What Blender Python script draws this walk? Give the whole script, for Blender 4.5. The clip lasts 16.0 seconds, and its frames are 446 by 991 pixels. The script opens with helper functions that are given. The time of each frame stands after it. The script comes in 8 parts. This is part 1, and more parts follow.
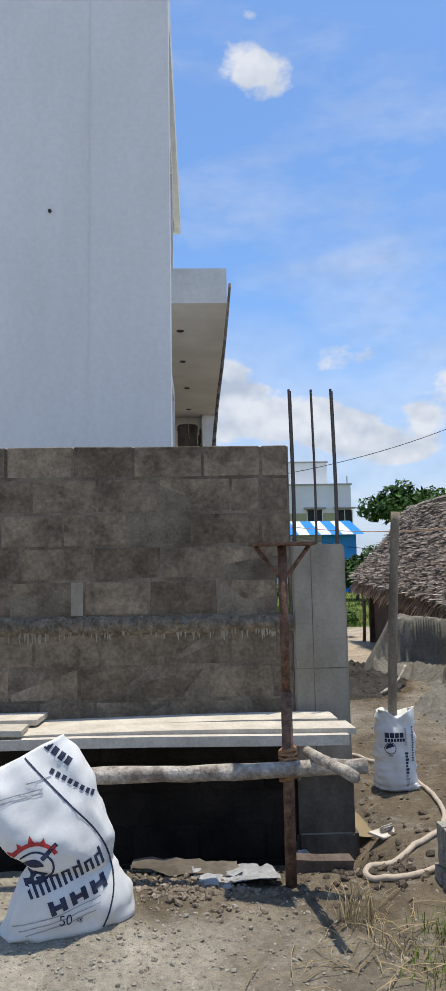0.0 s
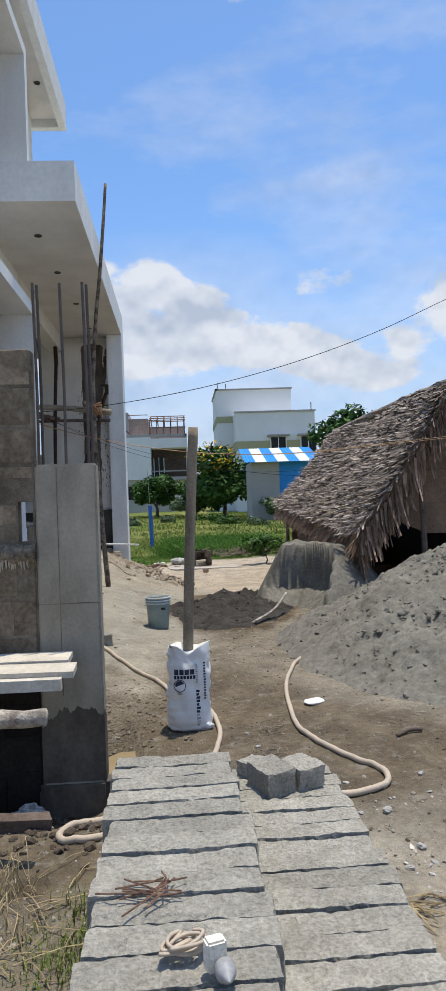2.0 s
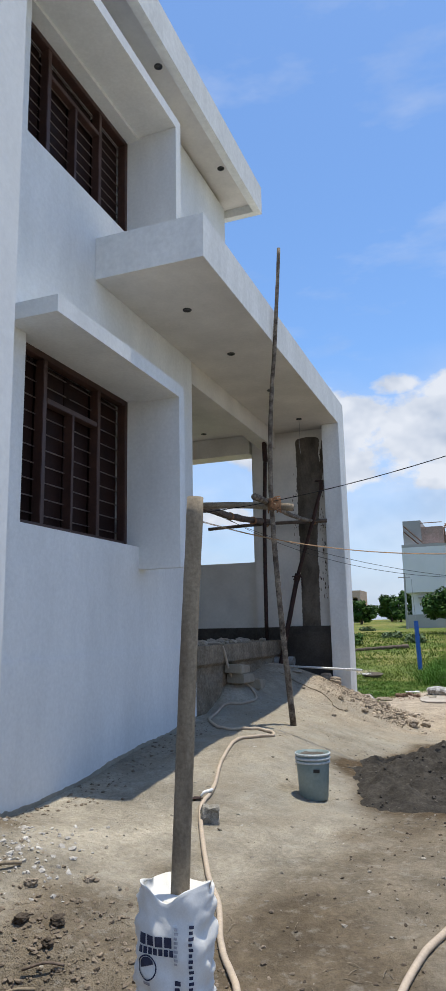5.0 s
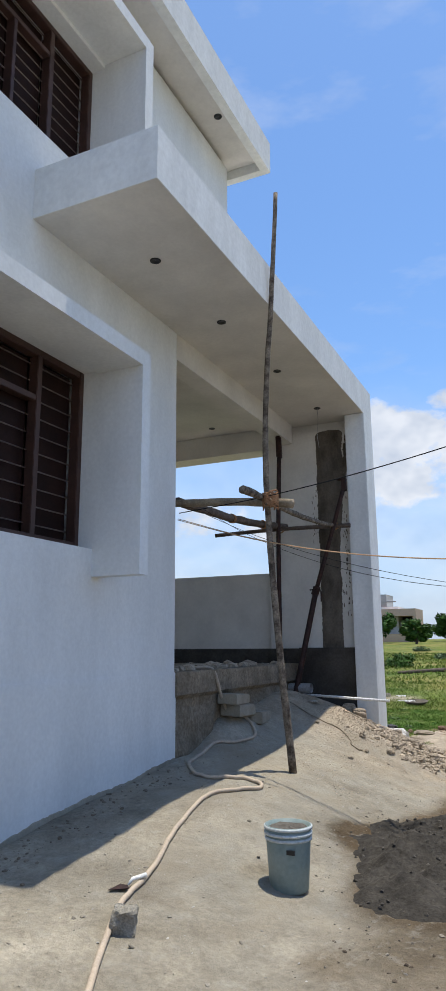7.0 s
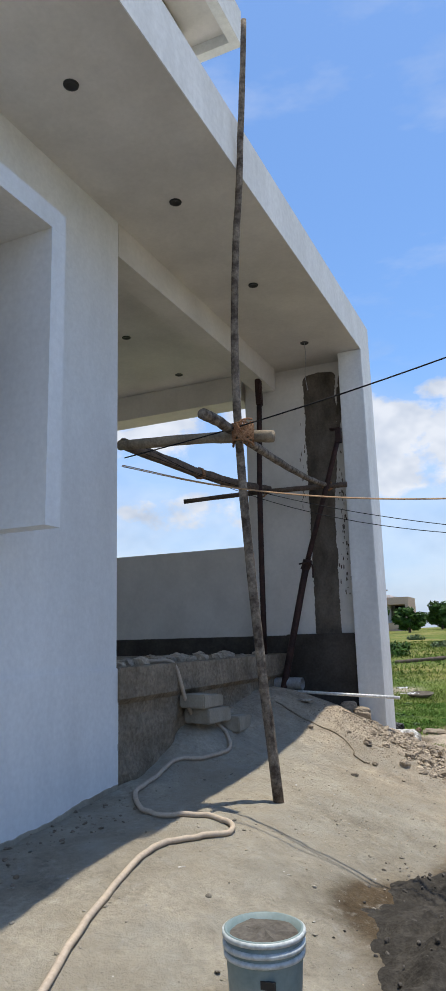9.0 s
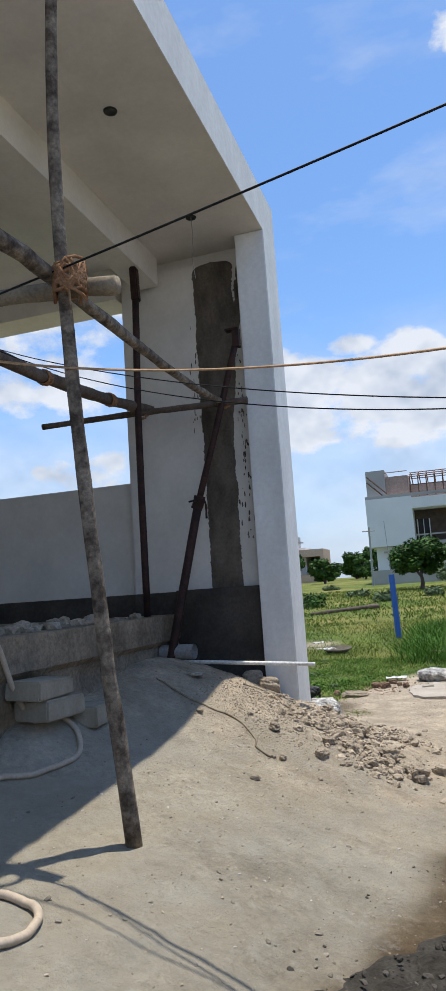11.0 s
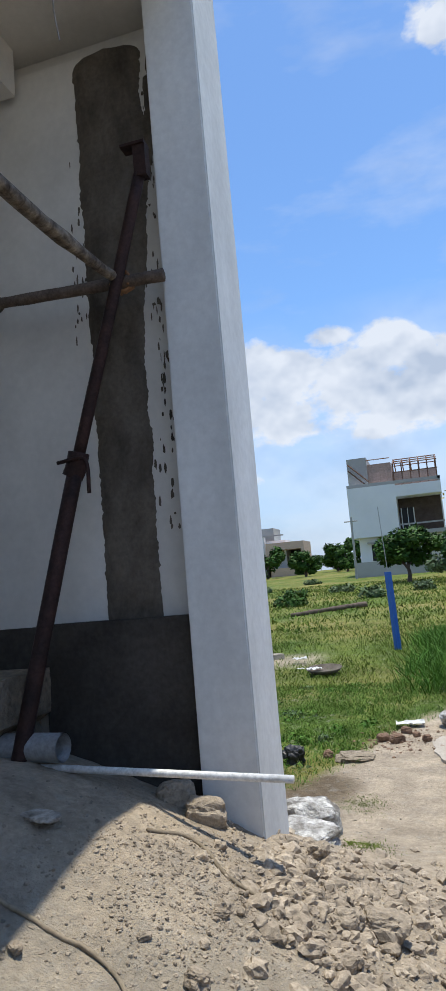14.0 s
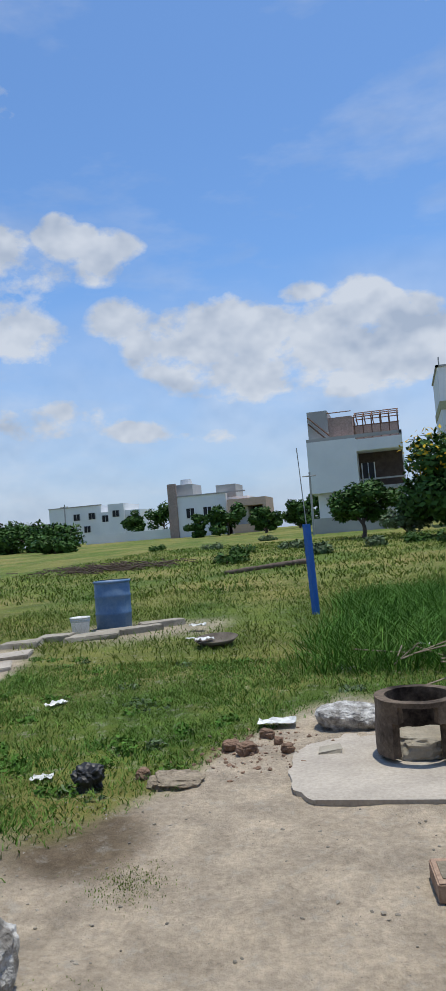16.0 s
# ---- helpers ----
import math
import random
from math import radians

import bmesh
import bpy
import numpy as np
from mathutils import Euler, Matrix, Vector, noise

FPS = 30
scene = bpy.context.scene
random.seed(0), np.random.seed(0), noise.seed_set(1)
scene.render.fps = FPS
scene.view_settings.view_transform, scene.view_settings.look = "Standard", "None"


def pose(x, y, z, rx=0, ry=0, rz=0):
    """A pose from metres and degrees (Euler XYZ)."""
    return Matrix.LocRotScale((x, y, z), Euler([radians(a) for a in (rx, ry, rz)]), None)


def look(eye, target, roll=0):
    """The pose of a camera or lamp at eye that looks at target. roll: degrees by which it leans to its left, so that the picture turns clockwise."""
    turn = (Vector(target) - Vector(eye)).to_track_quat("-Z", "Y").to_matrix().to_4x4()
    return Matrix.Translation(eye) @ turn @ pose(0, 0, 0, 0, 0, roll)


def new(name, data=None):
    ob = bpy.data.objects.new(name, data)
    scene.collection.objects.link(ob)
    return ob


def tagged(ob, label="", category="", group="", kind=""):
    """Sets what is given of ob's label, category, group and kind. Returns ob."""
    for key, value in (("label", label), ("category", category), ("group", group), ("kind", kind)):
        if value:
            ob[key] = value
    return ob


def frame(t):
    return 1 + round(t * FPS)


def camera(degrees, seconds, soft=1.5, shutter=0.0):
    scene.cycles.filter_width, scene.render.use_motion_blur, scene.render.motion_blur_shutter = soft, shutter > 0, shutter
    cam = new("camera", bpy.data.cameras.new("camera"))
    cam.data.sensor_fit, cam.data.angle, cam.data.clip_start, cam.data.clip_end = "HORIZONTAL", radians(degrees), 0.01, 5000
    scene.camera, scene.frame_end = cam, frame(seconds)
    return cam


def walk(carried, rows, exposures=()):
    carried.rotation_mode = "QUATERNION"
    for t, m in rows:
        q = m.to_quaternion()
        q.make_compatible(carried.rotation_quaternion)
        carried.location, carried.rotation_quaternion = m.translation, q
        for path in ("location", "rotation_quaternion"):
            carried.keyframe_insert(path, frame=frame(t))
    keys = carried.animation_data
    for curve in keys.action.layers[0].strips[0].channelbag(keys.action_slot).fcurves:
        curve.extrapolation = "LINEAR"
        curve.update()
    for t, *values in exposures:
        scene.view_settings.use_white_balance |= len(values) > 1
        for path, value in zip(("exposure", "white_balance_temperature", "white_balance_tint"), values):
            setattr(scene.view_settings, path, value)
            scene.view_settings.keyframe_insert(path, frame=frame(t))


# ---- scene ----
cam = camera(35.2, 16.0)
PATH = [
    (0, (-0.049, -0.019, 1.506), (0.021, 1.966, 1.74), -1.0),
    (0.5, (0.19, 0.131, 1.494), (0.313, 2.116, 1.711), -1.2),
    (1, (0.608, 0.206, 1.452), (0.758, 2.194, 1.611), -1.3),
    (1.5, (0.99, 0.301, 1.449), (1.139, 2.294, 1.524), -1.7),
    (2, (1.356, 0.513, 1.441), (1.478, 2.509, 1.473), -2.1),
    (2.5, (1.773, 0.698, 1.444), (1.815, 2.697, 1.401), -1.8),
    (3, (2.075, 0.987, 1.432), (1.986, 2.984, 1.369), -1.8),
    (3.5, (2.283, 1.37, 1.414), (1.999, 3.349, 1.429), -0.8),
    (4, (2.453, 1.781, 1.459), (2.004, 3.723, 1.629), 0.4),
    (4.5, (2.536, 2.242, 1.449), (1.934, 4.122, 1.768), -0.6),
    (7, (2.689, 4.329, 1.495), (1.849, 6.095, 1.915), -0.4),
    (7.5, (2.561, 4.771, 1.488), (1.724, 6.538, 1.906), -0.5),
    (8, (2.41, 5.291, 1.476), (1.57, 7.059, 1.886), -0.8),
    (10.3, (1.794, 7.203, 1.395), (1.092, 9.047, 1.725), -3.5),
    (10.5, (1.774, 7.422, 1.395), (1.101, 9.281, 1.696), -3.8),
    (11, (1.761, 7.916, 1.427), (1.15, 9.801, 1.699), -3.8),
    (11.5, (1.627, 8.429, 1.419), (1.042, 10.324, 1.68), -3.9),
    (12, (1.517, 8.905, 1.487), (0.931, 10.8, 1.739), -3.9),
    (12.5, (1.315, 9.388, 1.503), (0.732, 11.284, 1.755), -3.9),
    (13, (1.227, 9.79, 1.521), (0.666, 11.694, 1.766), -4.7),
    (13.5, (1.194, 10.343, 1.559), (0.645, 12.25, 1.807), -5.0),
    (14, (1.224, 10.844, 1.606), (0.665, 12.749, 1.855), -4.9),
    (14.5, (1.399, 11.325, 1.577), (0.842, 13.229, 1.83), -5.0),
    (15, (1.56, 11.893, 1.538), (1.01, 13.809, 1.693), -4.6),
    (15.5, (1.708, 12.49, 1.466), (1.22, 14.426, 1.588), -4.4),
    (16, (1.832, 13.093, 1.461), (1.339, 15.027, 1.581), -4.6),
]
walk(cam, [(t, look(eye, target, roll)) for t, eye, target, roll in PATH],
     exposures=((0, 0.0, 6500, 10), (4.0, 0.02, 6460, 10), (7.0, 0.1, 6460, 10), (10.5, 0.1, 6450, 10), (13.0, 0.1, 6420, 10),
                (14.5, 0.06, 6220, 9), (15.0, 0.0, 6180, 9), (15.5, -0.26, 6180, 9), (16.0, -0.26, 6180, 9)))


from mathutils.bvhtree import BVHTree

# ---- light ----
SUN = Vector((0.104, 0.091, 1.0)).normalized()
sun_data = bpy.data.lights.new("sun", "SUN")
sun_data.energy, sun_data.angle, sun_data.color = 4.6, radians(0.53), (0.975, 0.905, 0.77)
sun = new("sun", sun_data)
sun.matrix_world = look(SUN * 40, (0, 0, 0))

world = bpy.data.worlds.new("sky")
scene.world = world
world.use_nodes = True
wn, wl = world.node_tree.nodes, world.node_tree.links
wn.clear()


def wnode(kind, **values):
    n = wn.new(kind)
    for k, v in values.items():
        n.inputs[k].default_value = v
    return n


def wmath(op, a, b=None, clamp=False):
    n = wn.new("ShaderNodeMath")
    n.operation, n.use_clamp = op, clamp
    for i, v in enumerate((a, b)):
        if v is None:
            continue
        if isinstance(v, (int, float)):
            n.inputs[i].default_value = v
        else:
            wl.new(v, n.inputs[i])
    return n.outputs[0]


sky = wn.new("ShaderNodeTexSky")
sky.sky_type, sky.sun_disc = "NISHITA", False
sky.sun_elevation, sky.sun_rotation = math.asin(SUN.z), math.atan2(SUN.x, SUN.y)
sky.air_density, sky.dust_density, sky.ozone_density = 1.0, 0.6, 2.0
coord = wn.new("ShaderNodeTexCoord")
sep = wn.new("ShaderNodeSeparateXYZ")
wl.new(coord.outputs["Generated"], sep.inputs[0])
up = sep.outputs["Z"]


def cloud_noise(lift, scale, detail, rough=0.55, stretch=2.0):
    """Billows; lift: the same billows looked at a little higher up."""
    c = wn.new("ShaderNodeCombineXYZ")
    wl.new(sep.outputs["X"], c.inputs[0]), wl.new(sep.outputs["Y"], c.inputs[1])
    wl.new(wmath("MULTIPLY", wmath("ADD", up, lift), stretch), c.inputs[2])
    n = wnode("ShaderNodeTexNoise", Scale=scale, Detail=detail, Roughness=rough, Distortion=0.0)
    wl.new(c.outputs[0], n.inputs["Vector"])
    return n.outputs["Fac"]


azimuth = wmath("MULTIPLY", wmath("ARCTAN2", sep.outputs["X"], sep.outputs["Y"]), 57.2958)
height = wmath("MULTIPLY", wmath("ARCSINE", up), 57.2958)
# fair-weather clouds over the field: azimuth, elevation, half width and half height in degrees
CUMULUS = ((-23, 22.6, 3.8, 2.0), (-25.6, 24.2, 2.2, 1.6), (-31.5, 21.5, 5, 3.2), (-31.5, 16.3, 5.5, 2.6), (-19.5, 17.6, 4.6, 2.2), (-16, 15, 5, 2.4), (-13, 16.6, 4.6, 3.0),
           (-8, 15.3, 4.5, 2.5), (-12, 12.6, 6, 2.0), (-6.6, 19.2, 2.0, 0.9), (-2.4, 16.6, 3.4, 2.9), (1.6, 15.0, 3.6, 2.6), (-4, 13, 7, 3.0),
           (-27.5, 10.2, 5.2, 1.6), (-20, 9.0, 3.2, 0.9), (-14.6, 8.2, 2.8, 0.8), (5.0, 13.2, 3.6, 2.2), (12.3, 17.2, 2.6, 1.3), (9.5, 12.4, 5, 2.0),
           (15, 11.2, 5, 2.4), (3.8, 38.4, 2.4, 1.5), (6.6, 37.2, 2.6, 1.5), (5.0, 41.0, 1.3, 0.5), (-29, 33.6, 2.6, 2.2), (22, 14, 5, 3))
bank = 0.0
for ca, ce, cw, ch in CUMULUS:
    q = wmath("ADD", wmath("POWER", wmath("ABSOLUTE", wmath("MULTIPLY", wmath("SUBTRACT", azimuth, ca), 1 / cw)), 2.0),
              wmath("POWER", wmath("ABSOLUTE", wmath("MULTIPLY", wmath("SUBTRACT", height, ce), 1 / ch)), 2.0))
    bank = wmath("ADD", wmath("SUBTRACT", 1.0, wmath("MULTIPLY", q, 0.6), clamp=True), bank)
puff, fold, above = cloud_noise(0.0, 9.0, 10.0, 0.6, 1.5), cloud_noise(0.0, 7.0, 4.0, 0.5, 1.3), cloud_noise(0.016, 7.0, 4.0, 0.5, 1.3)
lump = cloud_noise(0.3, 5.0, 4.0, 0.5, 1.5)
billow = wmath("ADD", wmath("MULTIPLY", wmath("SUBTRACT", puff, 0.5), 3.3), wmath("MULTIPLY", wmath("SUBTRACT", lump, 0.5), 0.9))
dense = wmath("MULTIPLY", wmath("SUBTRACT", wmath("ADD", wmath("MINIMUM", wmath("MULTIPLY", bank, 0.82), 1.0), wmath("MULTIPLY", billow, wmath("MULTIPLY", bank, 2.5, clamp=True))), 0.28), 2.3, clamp=True)
# the same kind of sky behind and beside the yard
far_side = wmath("MULTIPLY", wmath("SUBTRACT", wmath("ABSOLUTE", wmath("ADD", azimuth, 5.0)), 34.0), 0.1, clamp=True)
band = wmath("SUBTRACT", 1.0, wmath("MULTIPLY", wmath("ABSOLUTE", wmath("SUBTRACT", up, 0.22)), 4.2), clamp=True)
others = wmath("MULTIPLY", wmath("SUBTRACT", wmath("ADD", cloud_noise(0.62, 3.3, 9.0), wmath("MULTIPLY", band, 0.25)), 0.645), 9.0, clamp=True)
dense = wmath("MULTIPLY", wmath("MAXIMUM", dense, wmath("MULTIPLY", others, far_side)), 0.93)
veil = cloud_noise(3.0, 2.6, 6.0, 0.6, 3.0)
low = wmath("SUBTRACT", 1.0, wmath("MULTIPLY", up, 3.2), clamp=True)
thin = wmath("MULTIPLY", wmath("MULTIPLY", wmath("SUBTRACT", wmath("ADD", veil, wmath("MULTIPLY", low, 0.19)), 0.50), 2.4, clamp=True), 0.75)
sheet_q = wmath("ADD", wmath("POWER", wmath("ABSOLUTE", wmath("MULTIPLY", wmath("ADD", azimuth, 1.0), 1 / 38)), 2.0), wmath("POWER", wmath("ABSOLUTE", wmath("MULTIPLY", wmath("SUBTRACT", height, 11.0), 1 / 11)), 2.0))
thin = wmath("MAXIMUM", thin, wmath("MULTIPLY", wmath("SUBTRACT", 1.0, sheet_q, clamp=True), wmath("ADD", 0.3, wmath("MULTIPLY", wmath("SUBTRACT", lump, 0.5), 1.2))))
cloud_amount = wmath("MAXIMUM", dense, thin)
tone = wn.new("ShaderNodeMix")
tone.data_type = "RGBA"
tone.inputs["A"].default_value, tone.inputs["B"].default_value = (4.1, 4.65, 5.6, 1), (6.7, 6.95, 7.4, 1)
wl.new(wmath("ADD", wmath("MULTIPLY", wmath("SUBTRACT", fold, above), 6.0), 0.66, clamp=True), tone.inputs["Factor"])
tint = wn.new("ShaderNodeMix")
tint.data_type, tint.blend_type = "RGBA", "MULTIPLY"
tint.inputs["Factor"].default_value, tint.inputs["B"].default_value = 1.0, (1.16, 1.44, 1.68, 1)
wl.new(sky.outputs[0], tint.inputs["A"])
haze = wn.new("ShaderNodeMix")
haze.data_type = "RGBA"
haze.inputs["B"].default_value = (4.1, 4.85, 6.4, 1)
wl.new(wmath("MULTIPLY", wmath("POWER", wmath("SUBTRACT", 1.0, wmath("MULTIPLY", wmath("ABSOLUTE", up), 2.7), clamp=True), 1.3), 0.9), haze.inputs["Factor"])
wl.new(tint.outputs["Result"], haze.inputs["A"])
both = wn.new("ShaderNodeMix")
both.data_type = "RGBA"
wl.new(cloud_amount, both.inputs["Factor"]), wl.new(haze.outputs["Result"], both.inputs["A"]), wl.new(tone.outputs["Result"], both.inputs["B"])
bg = wnode("ShaderNodeBackground", Strength=0.118)
wl.new(both.outputs["Result"], bg.inputs["Color"])
wl.new(bg.outputs[0], wn.new("ShaderNodeOutputWorld").inputs[0])


# ---- materials ----


def mat(name, c1, c2, scale=3.0, rough=0.85, relief=0.3, fine=45.0, depth=0.006, metal=0.0, vary=0.0, contrast=1.6, speck=0.25, streak=1.0):
    """Two colours mixed by broad stains, darkened by fine grain, with fine relief; vary: brightness from object to object."""
    m = bpy.data.materials.new(name)
    m.use_nodes = True
    n, l = m.node_tree.nodes, m.node_tree.links
    b = n["Principled BSDF"]
    pos = n.new("ShaderNodeNewGeometry")
    big, small = n.new("ShaderNodeTexNoise"), n.new("ShaderNodeTexNoise")
    for t, s, d in ((big, scale, 6.0), (small, fine, 4.0)):
        t.inputs["Scale"].default_value, t.inputs["Detail"].default_value, t.inputs["Roughness"].default_value = s, d, 0.62
        l.new(pos.outputs["Position"], t.inputs["Vector"])
    if streak != 1.0:
        run = n.new("ShaderNodeMapping")
        run.inputs["Scale"].default_value = (1, 1, streak)
        l.new(pos.outputs["Position"], run.inputs["Vector"]), l.new(run.outputs[0], big.inputs["Vector"])
    ramp = n.new("ShaderNodeMapRange")
    ramp.inputs["From Min"].default_value, ramp.inputs["From Max"].default_value = 0.5 - 0.5 / contrast * 0.5, 0.5 + 0.5 / contrast * 0.5
    l.new(big.outputs["Fac"], ramp.inputs["Value"])
    mix = n.new("ShaderNodeMix")
    mix.data_type = "RGBA"
    mix.inputs["A"].default_value, mix.inputs["B"].default_value = (*c1, 1), (*c2, 1)
    l.new(ramp.outputs[0], mix.inputs["Factor"])
    grain = n.new("ShaderNodeMapRange")
    grain.inputs["From Min"].default_value, grain.inputs["From Max"].default_value = 0.3, 0.7
    grain.inputs["To Min"].default_value, grain.inputs["To Max"].default_value = 1 - speck, 1 + speck
    l.new(small.outputs["Fac"], grain.inputs["Value"])
    hsv = n.new("ShaderNodeHueSaturation")
    l.new(mix.outputs["Result"], hsv.inputs["Color"])
    if vary:
        info = n.new("ShaderNodeObjectInfo")
        isle = n.new("ShaderNodeMapRange")
        isle.inputs["To Min"].default_value, isle.inputs["To Max"].default_value = 1 - vary, 1 + vary
        l.new(info.outputs["Random"], isle.inputs["Value"])
        mul = n.new("ShaderNodeMath")
        mul.operation = "MULTIPLY"
        l.new(isle.outputs[0], mul.inputs[0]), l.new(grain.outputs[0], mul.inputs[1])
        l.new(mul.outputs[0], hsv.inputs["Value"])
    else:
        l.new(grain.outputs[0], hsv.inputs["Value"])
    l.new(hsv.outputs[0], b.inputs["Base Color"])
    b.inputs["Roughness"].default_value, b.inputs["Metallic"].default_value = rough, metal
    b.inputs["Specular IOR Level"].default_value = 0.45 if rough < 0.56 and relief else 0.12
    if relief:
        bp = n.new("ShaderNodeBump")
        bp.inputs["Strength"].default_value, bp.inputs["Distance"].default_value = relief, depth
        l.new(small.outputs["Fac"], bp.inputs["Height"])
        l.new(bp.outputs[0], b.inputs["Normal"])
    return m


def islands(m, vary):
    """Brightness that differs from piece to piece within one mesh."""
    n, l = m.node_tree.nodes, m.node_tree.links
    b = n["Principled BSDF"]
    src = b.inputs["Base Color"].links[0].from_socket
    geo, r = n.new("ShaderNodeNewGeometry"), n.new("ShaderNodeMapRange")
    r.inputs["To Min"].default_value, r.inputs["To Max"].default_value = 1 - vary, 1 + vary
    l.new(geo.outputs["Random Per Island"], r.inputs["Value"])
    h = n.new("ShaderNodeHueSaturation")
    l.new(src, h.inputs["Color"]), l.new(r.outputs[0], h.inputs["Value"]), l.new(h.outputs[0], b.inputs["Base Color"])
    return m


PLASTER = mat("white_plaster", (0.785, 0.80, 0.795), (0.655, 0.67, 0.665), scale=1.5, rough=0.9, relief=0.12, fine=30, speck=0.05, streak=0.3, contrast=1.35)
FASCIA = mat("streaked_white_fascia", (0.78, 0.795, 0.79), (0.62, 0.63, 0.62), scale=3.0, rough=0.9, relief=0.12, fine=18, speck=0.07, streak=0.3, contrast=1.0)
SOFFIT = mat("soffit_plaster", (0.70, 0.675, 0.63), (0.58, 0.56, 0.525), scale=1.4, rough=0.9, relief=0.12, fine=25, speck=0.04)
SMEARED = mat("white_plaster_with_grey_smears", (0.82, 0.835, 0.825), (0.63, 0.64, 0.63), scale=2.6, rough=0.9, relief=0.15, fine=22, speck=0.06, streak=0.35, contrast=1.1)
ENDWALL = mat("end_wall_plaster", (0.80, 0.81, 0.80), (0.68, 0.69, 0.68), scale=1.1, rough=0.9, relief=0.15, fine=20, speck=0.04, streak=0.25, contrast=1.2)
WETCEM = mat("damp_cement_render", (0.058, 0.048, 0.038), (0.17, 0.145, 0.117), scale=3.4, rough=0.8, relief=0.35, fine=40, speck=0.16, streak=0.5)
ROUGHCEM = mat("rough_grey_cement", (0.17, 0.138, 0.1), (0.30, 0.25, 0.185), scale=3.4, rough=0.95, relief=1.0, fine=30, depth=0.02, speck=0.28)
DARKCEM = mat("dark_cement_plinth", (0.048, 0.042, 0.036), (0.085, 0.075, 0.065), scale=3, rough=0.8, relief=0.4, fine=35, speck=0.18)
BLOCK = mat("weathered_block", (0.078, 0.06, 0.042), (0.275, 0.22, 0.158), scale=5.0, rough=0.95, relief=0.7, fine=40, depth=0.01, vary=0.28, speck=0.2, contrast=1.15)
# near-black block colour that carries the shade under the planks
SHADEBLOCK = mat("shaded_footing_block", (0.014, 0.012, 0.01), (0.034, 0.029, 0.024), scale=2.6, rough=0.9, relief=0.6, fine=60, vary=0.2, speck=0.25)
MORTAR = mat("old_mortar", (0.225, 0.19, 0.143), (0.095, 0.077, 0.056), scale=4.5, rough=0.95, relief=0.6, fine=60, speck=0.25)
CRUSTMORTAR = mat("crusty_mortar", (0.28, 0.237, 0.177), (0.11, 0.088, 0.064), scale=16, rough=0.95, relief=1.0, fine=60, depth=0.012, speck=0.35, contrast=1.3)
CONC = mat("cast_concrete", (0.375, 0.34, 0.275), (0.235, 0.208, 0.163), scale=4.2, contrast=1.4, rough=0.9, relief=0.25, fine=50, speck=0.1, streak=0.4)
NEWBLOCK = mat("fresh_grey_block", (0.375, 0.352, 0.302), (0.26, 0.243, 0.206), scale=9, contrast=1.3, rough=0.97, relief=0.9, fine=90, depth=0.012, vary=0.12, speck=0.3)
PLANK = mat("bleached_plank", (0.58, 0.53, 0.445), (0.44, 0.395, 0.325), scale=7, rough=0.85, relief=0.4, fine=60, vary=0.12, speck=0.12)
LOG = mat("weathered_pole", (0.52, 0.47, 0.40), (0.19, 0.155, 0.125), scale=12, rough=0.9, relief=0.9, fine=60, depth=0.012, speck=0.28, contrast=1.7)
SCAFLOG = mat("dark_weathered_pole", (0.27, 0.225, 0.175), (0.075, 0.058, 0.046), scale=11, rough=0.9, relief=0.8, fine=55, depth=0.012, speck=0.35, contrast=2.0)
DARKLOG = mat("dark_bark_pole", (0.17, 0.13, 0.105), (0.09, 0.07, 0.055), scale=9, rough=0.9, relief=0.6, fine=70, speck=0.25)
PALELOG = mat("pale_post", (0.30, 0.25, 0.18), (0.18, 0.145, 0.105), scale=9, contrast=1.8, rough=0.85, relief=0.4, fine=60, speck=0.22, streak=0.25)
RUST = mat("rusty_steel", (0.25, 0.145, 0.10), (0.085, 0.055, 0.042), scale=24, rough=0.75, relief=0.5, fine=90, metal=0.3, speck=0.3)
BLACKSTEEL = mat("dark_steel", (0.035, 0.025, 0.024), (0.07, 0.04, 0.035), scale=9, rough=0.6, relief=0.3, fine=60, metal=0.4, speck=0.2)
REBAR = mat("rebar_steel", (0.13, 0.105, 0.095), (0.1, 0.085, 0.08), scale=10, rough=0.6, relief=0.4, fine=120, metal=0.5)
# one red-brown wood in two tones: recess shade for shutters, lit for frames
WOODSHADE = mat("shaded_red_wood", (0.028, 0.013, 0.01), (0.016, 0.008, 0.007), scale=4, rough=0.6, relief=0.1, fine=40, speck=0.15)
WOODLIT = mat("lit_frame_wood", (0.07, 0.034, 0.025), (0.045, 0.022, 0.017), scale=4, rough=0.5, relief=0.2, fine=40, speck=0.15)
BARS = mat("grille_rod", (0.17, 0.13, 0.115), (0.11, 0.085, 0.075), scale=8, rough=0.45, relief=0.1, metal=0.4)
HOSE = mat("dusty_hose", (0.50, 0.41, 0.31), (0.42, 0.35, 0.28), scale=6, rough=0.6, relief=0.15, fine=60, speck=0.12)
SACK = mat("woven_sack", (0.74, 0.74, 0.72), (0.64, 0.64, 0.62), scale=7, rough=0.6, relief=0.35, fine=160, depth=0.002, speck=0.05)
NAVY = mat("navy_print", (0.03, 0.035, 0.07), (0.05, 0.055, 0.09), scale=20, rough=0.6, relief=0)
REDP = mat("red_print", (0.45, 0.05, 0.04), (0.36, 0.05, 0.05), scale=20, rough=0.6, relief=0)
GREYP = mat("pale_print", (0.33, 0.33, 0.36), (0.4, 0.4, 0.42), scale=20, rough=0.6, relief=0)
SAND = mat("grey_sand", (0.13, 0.12, 0.10), (0.215, 0.2, 0.168), scale=3.2, contrast=1.2, rough=0.97, relief=0.8, fine=26, depth=0.014, speck=0.22)
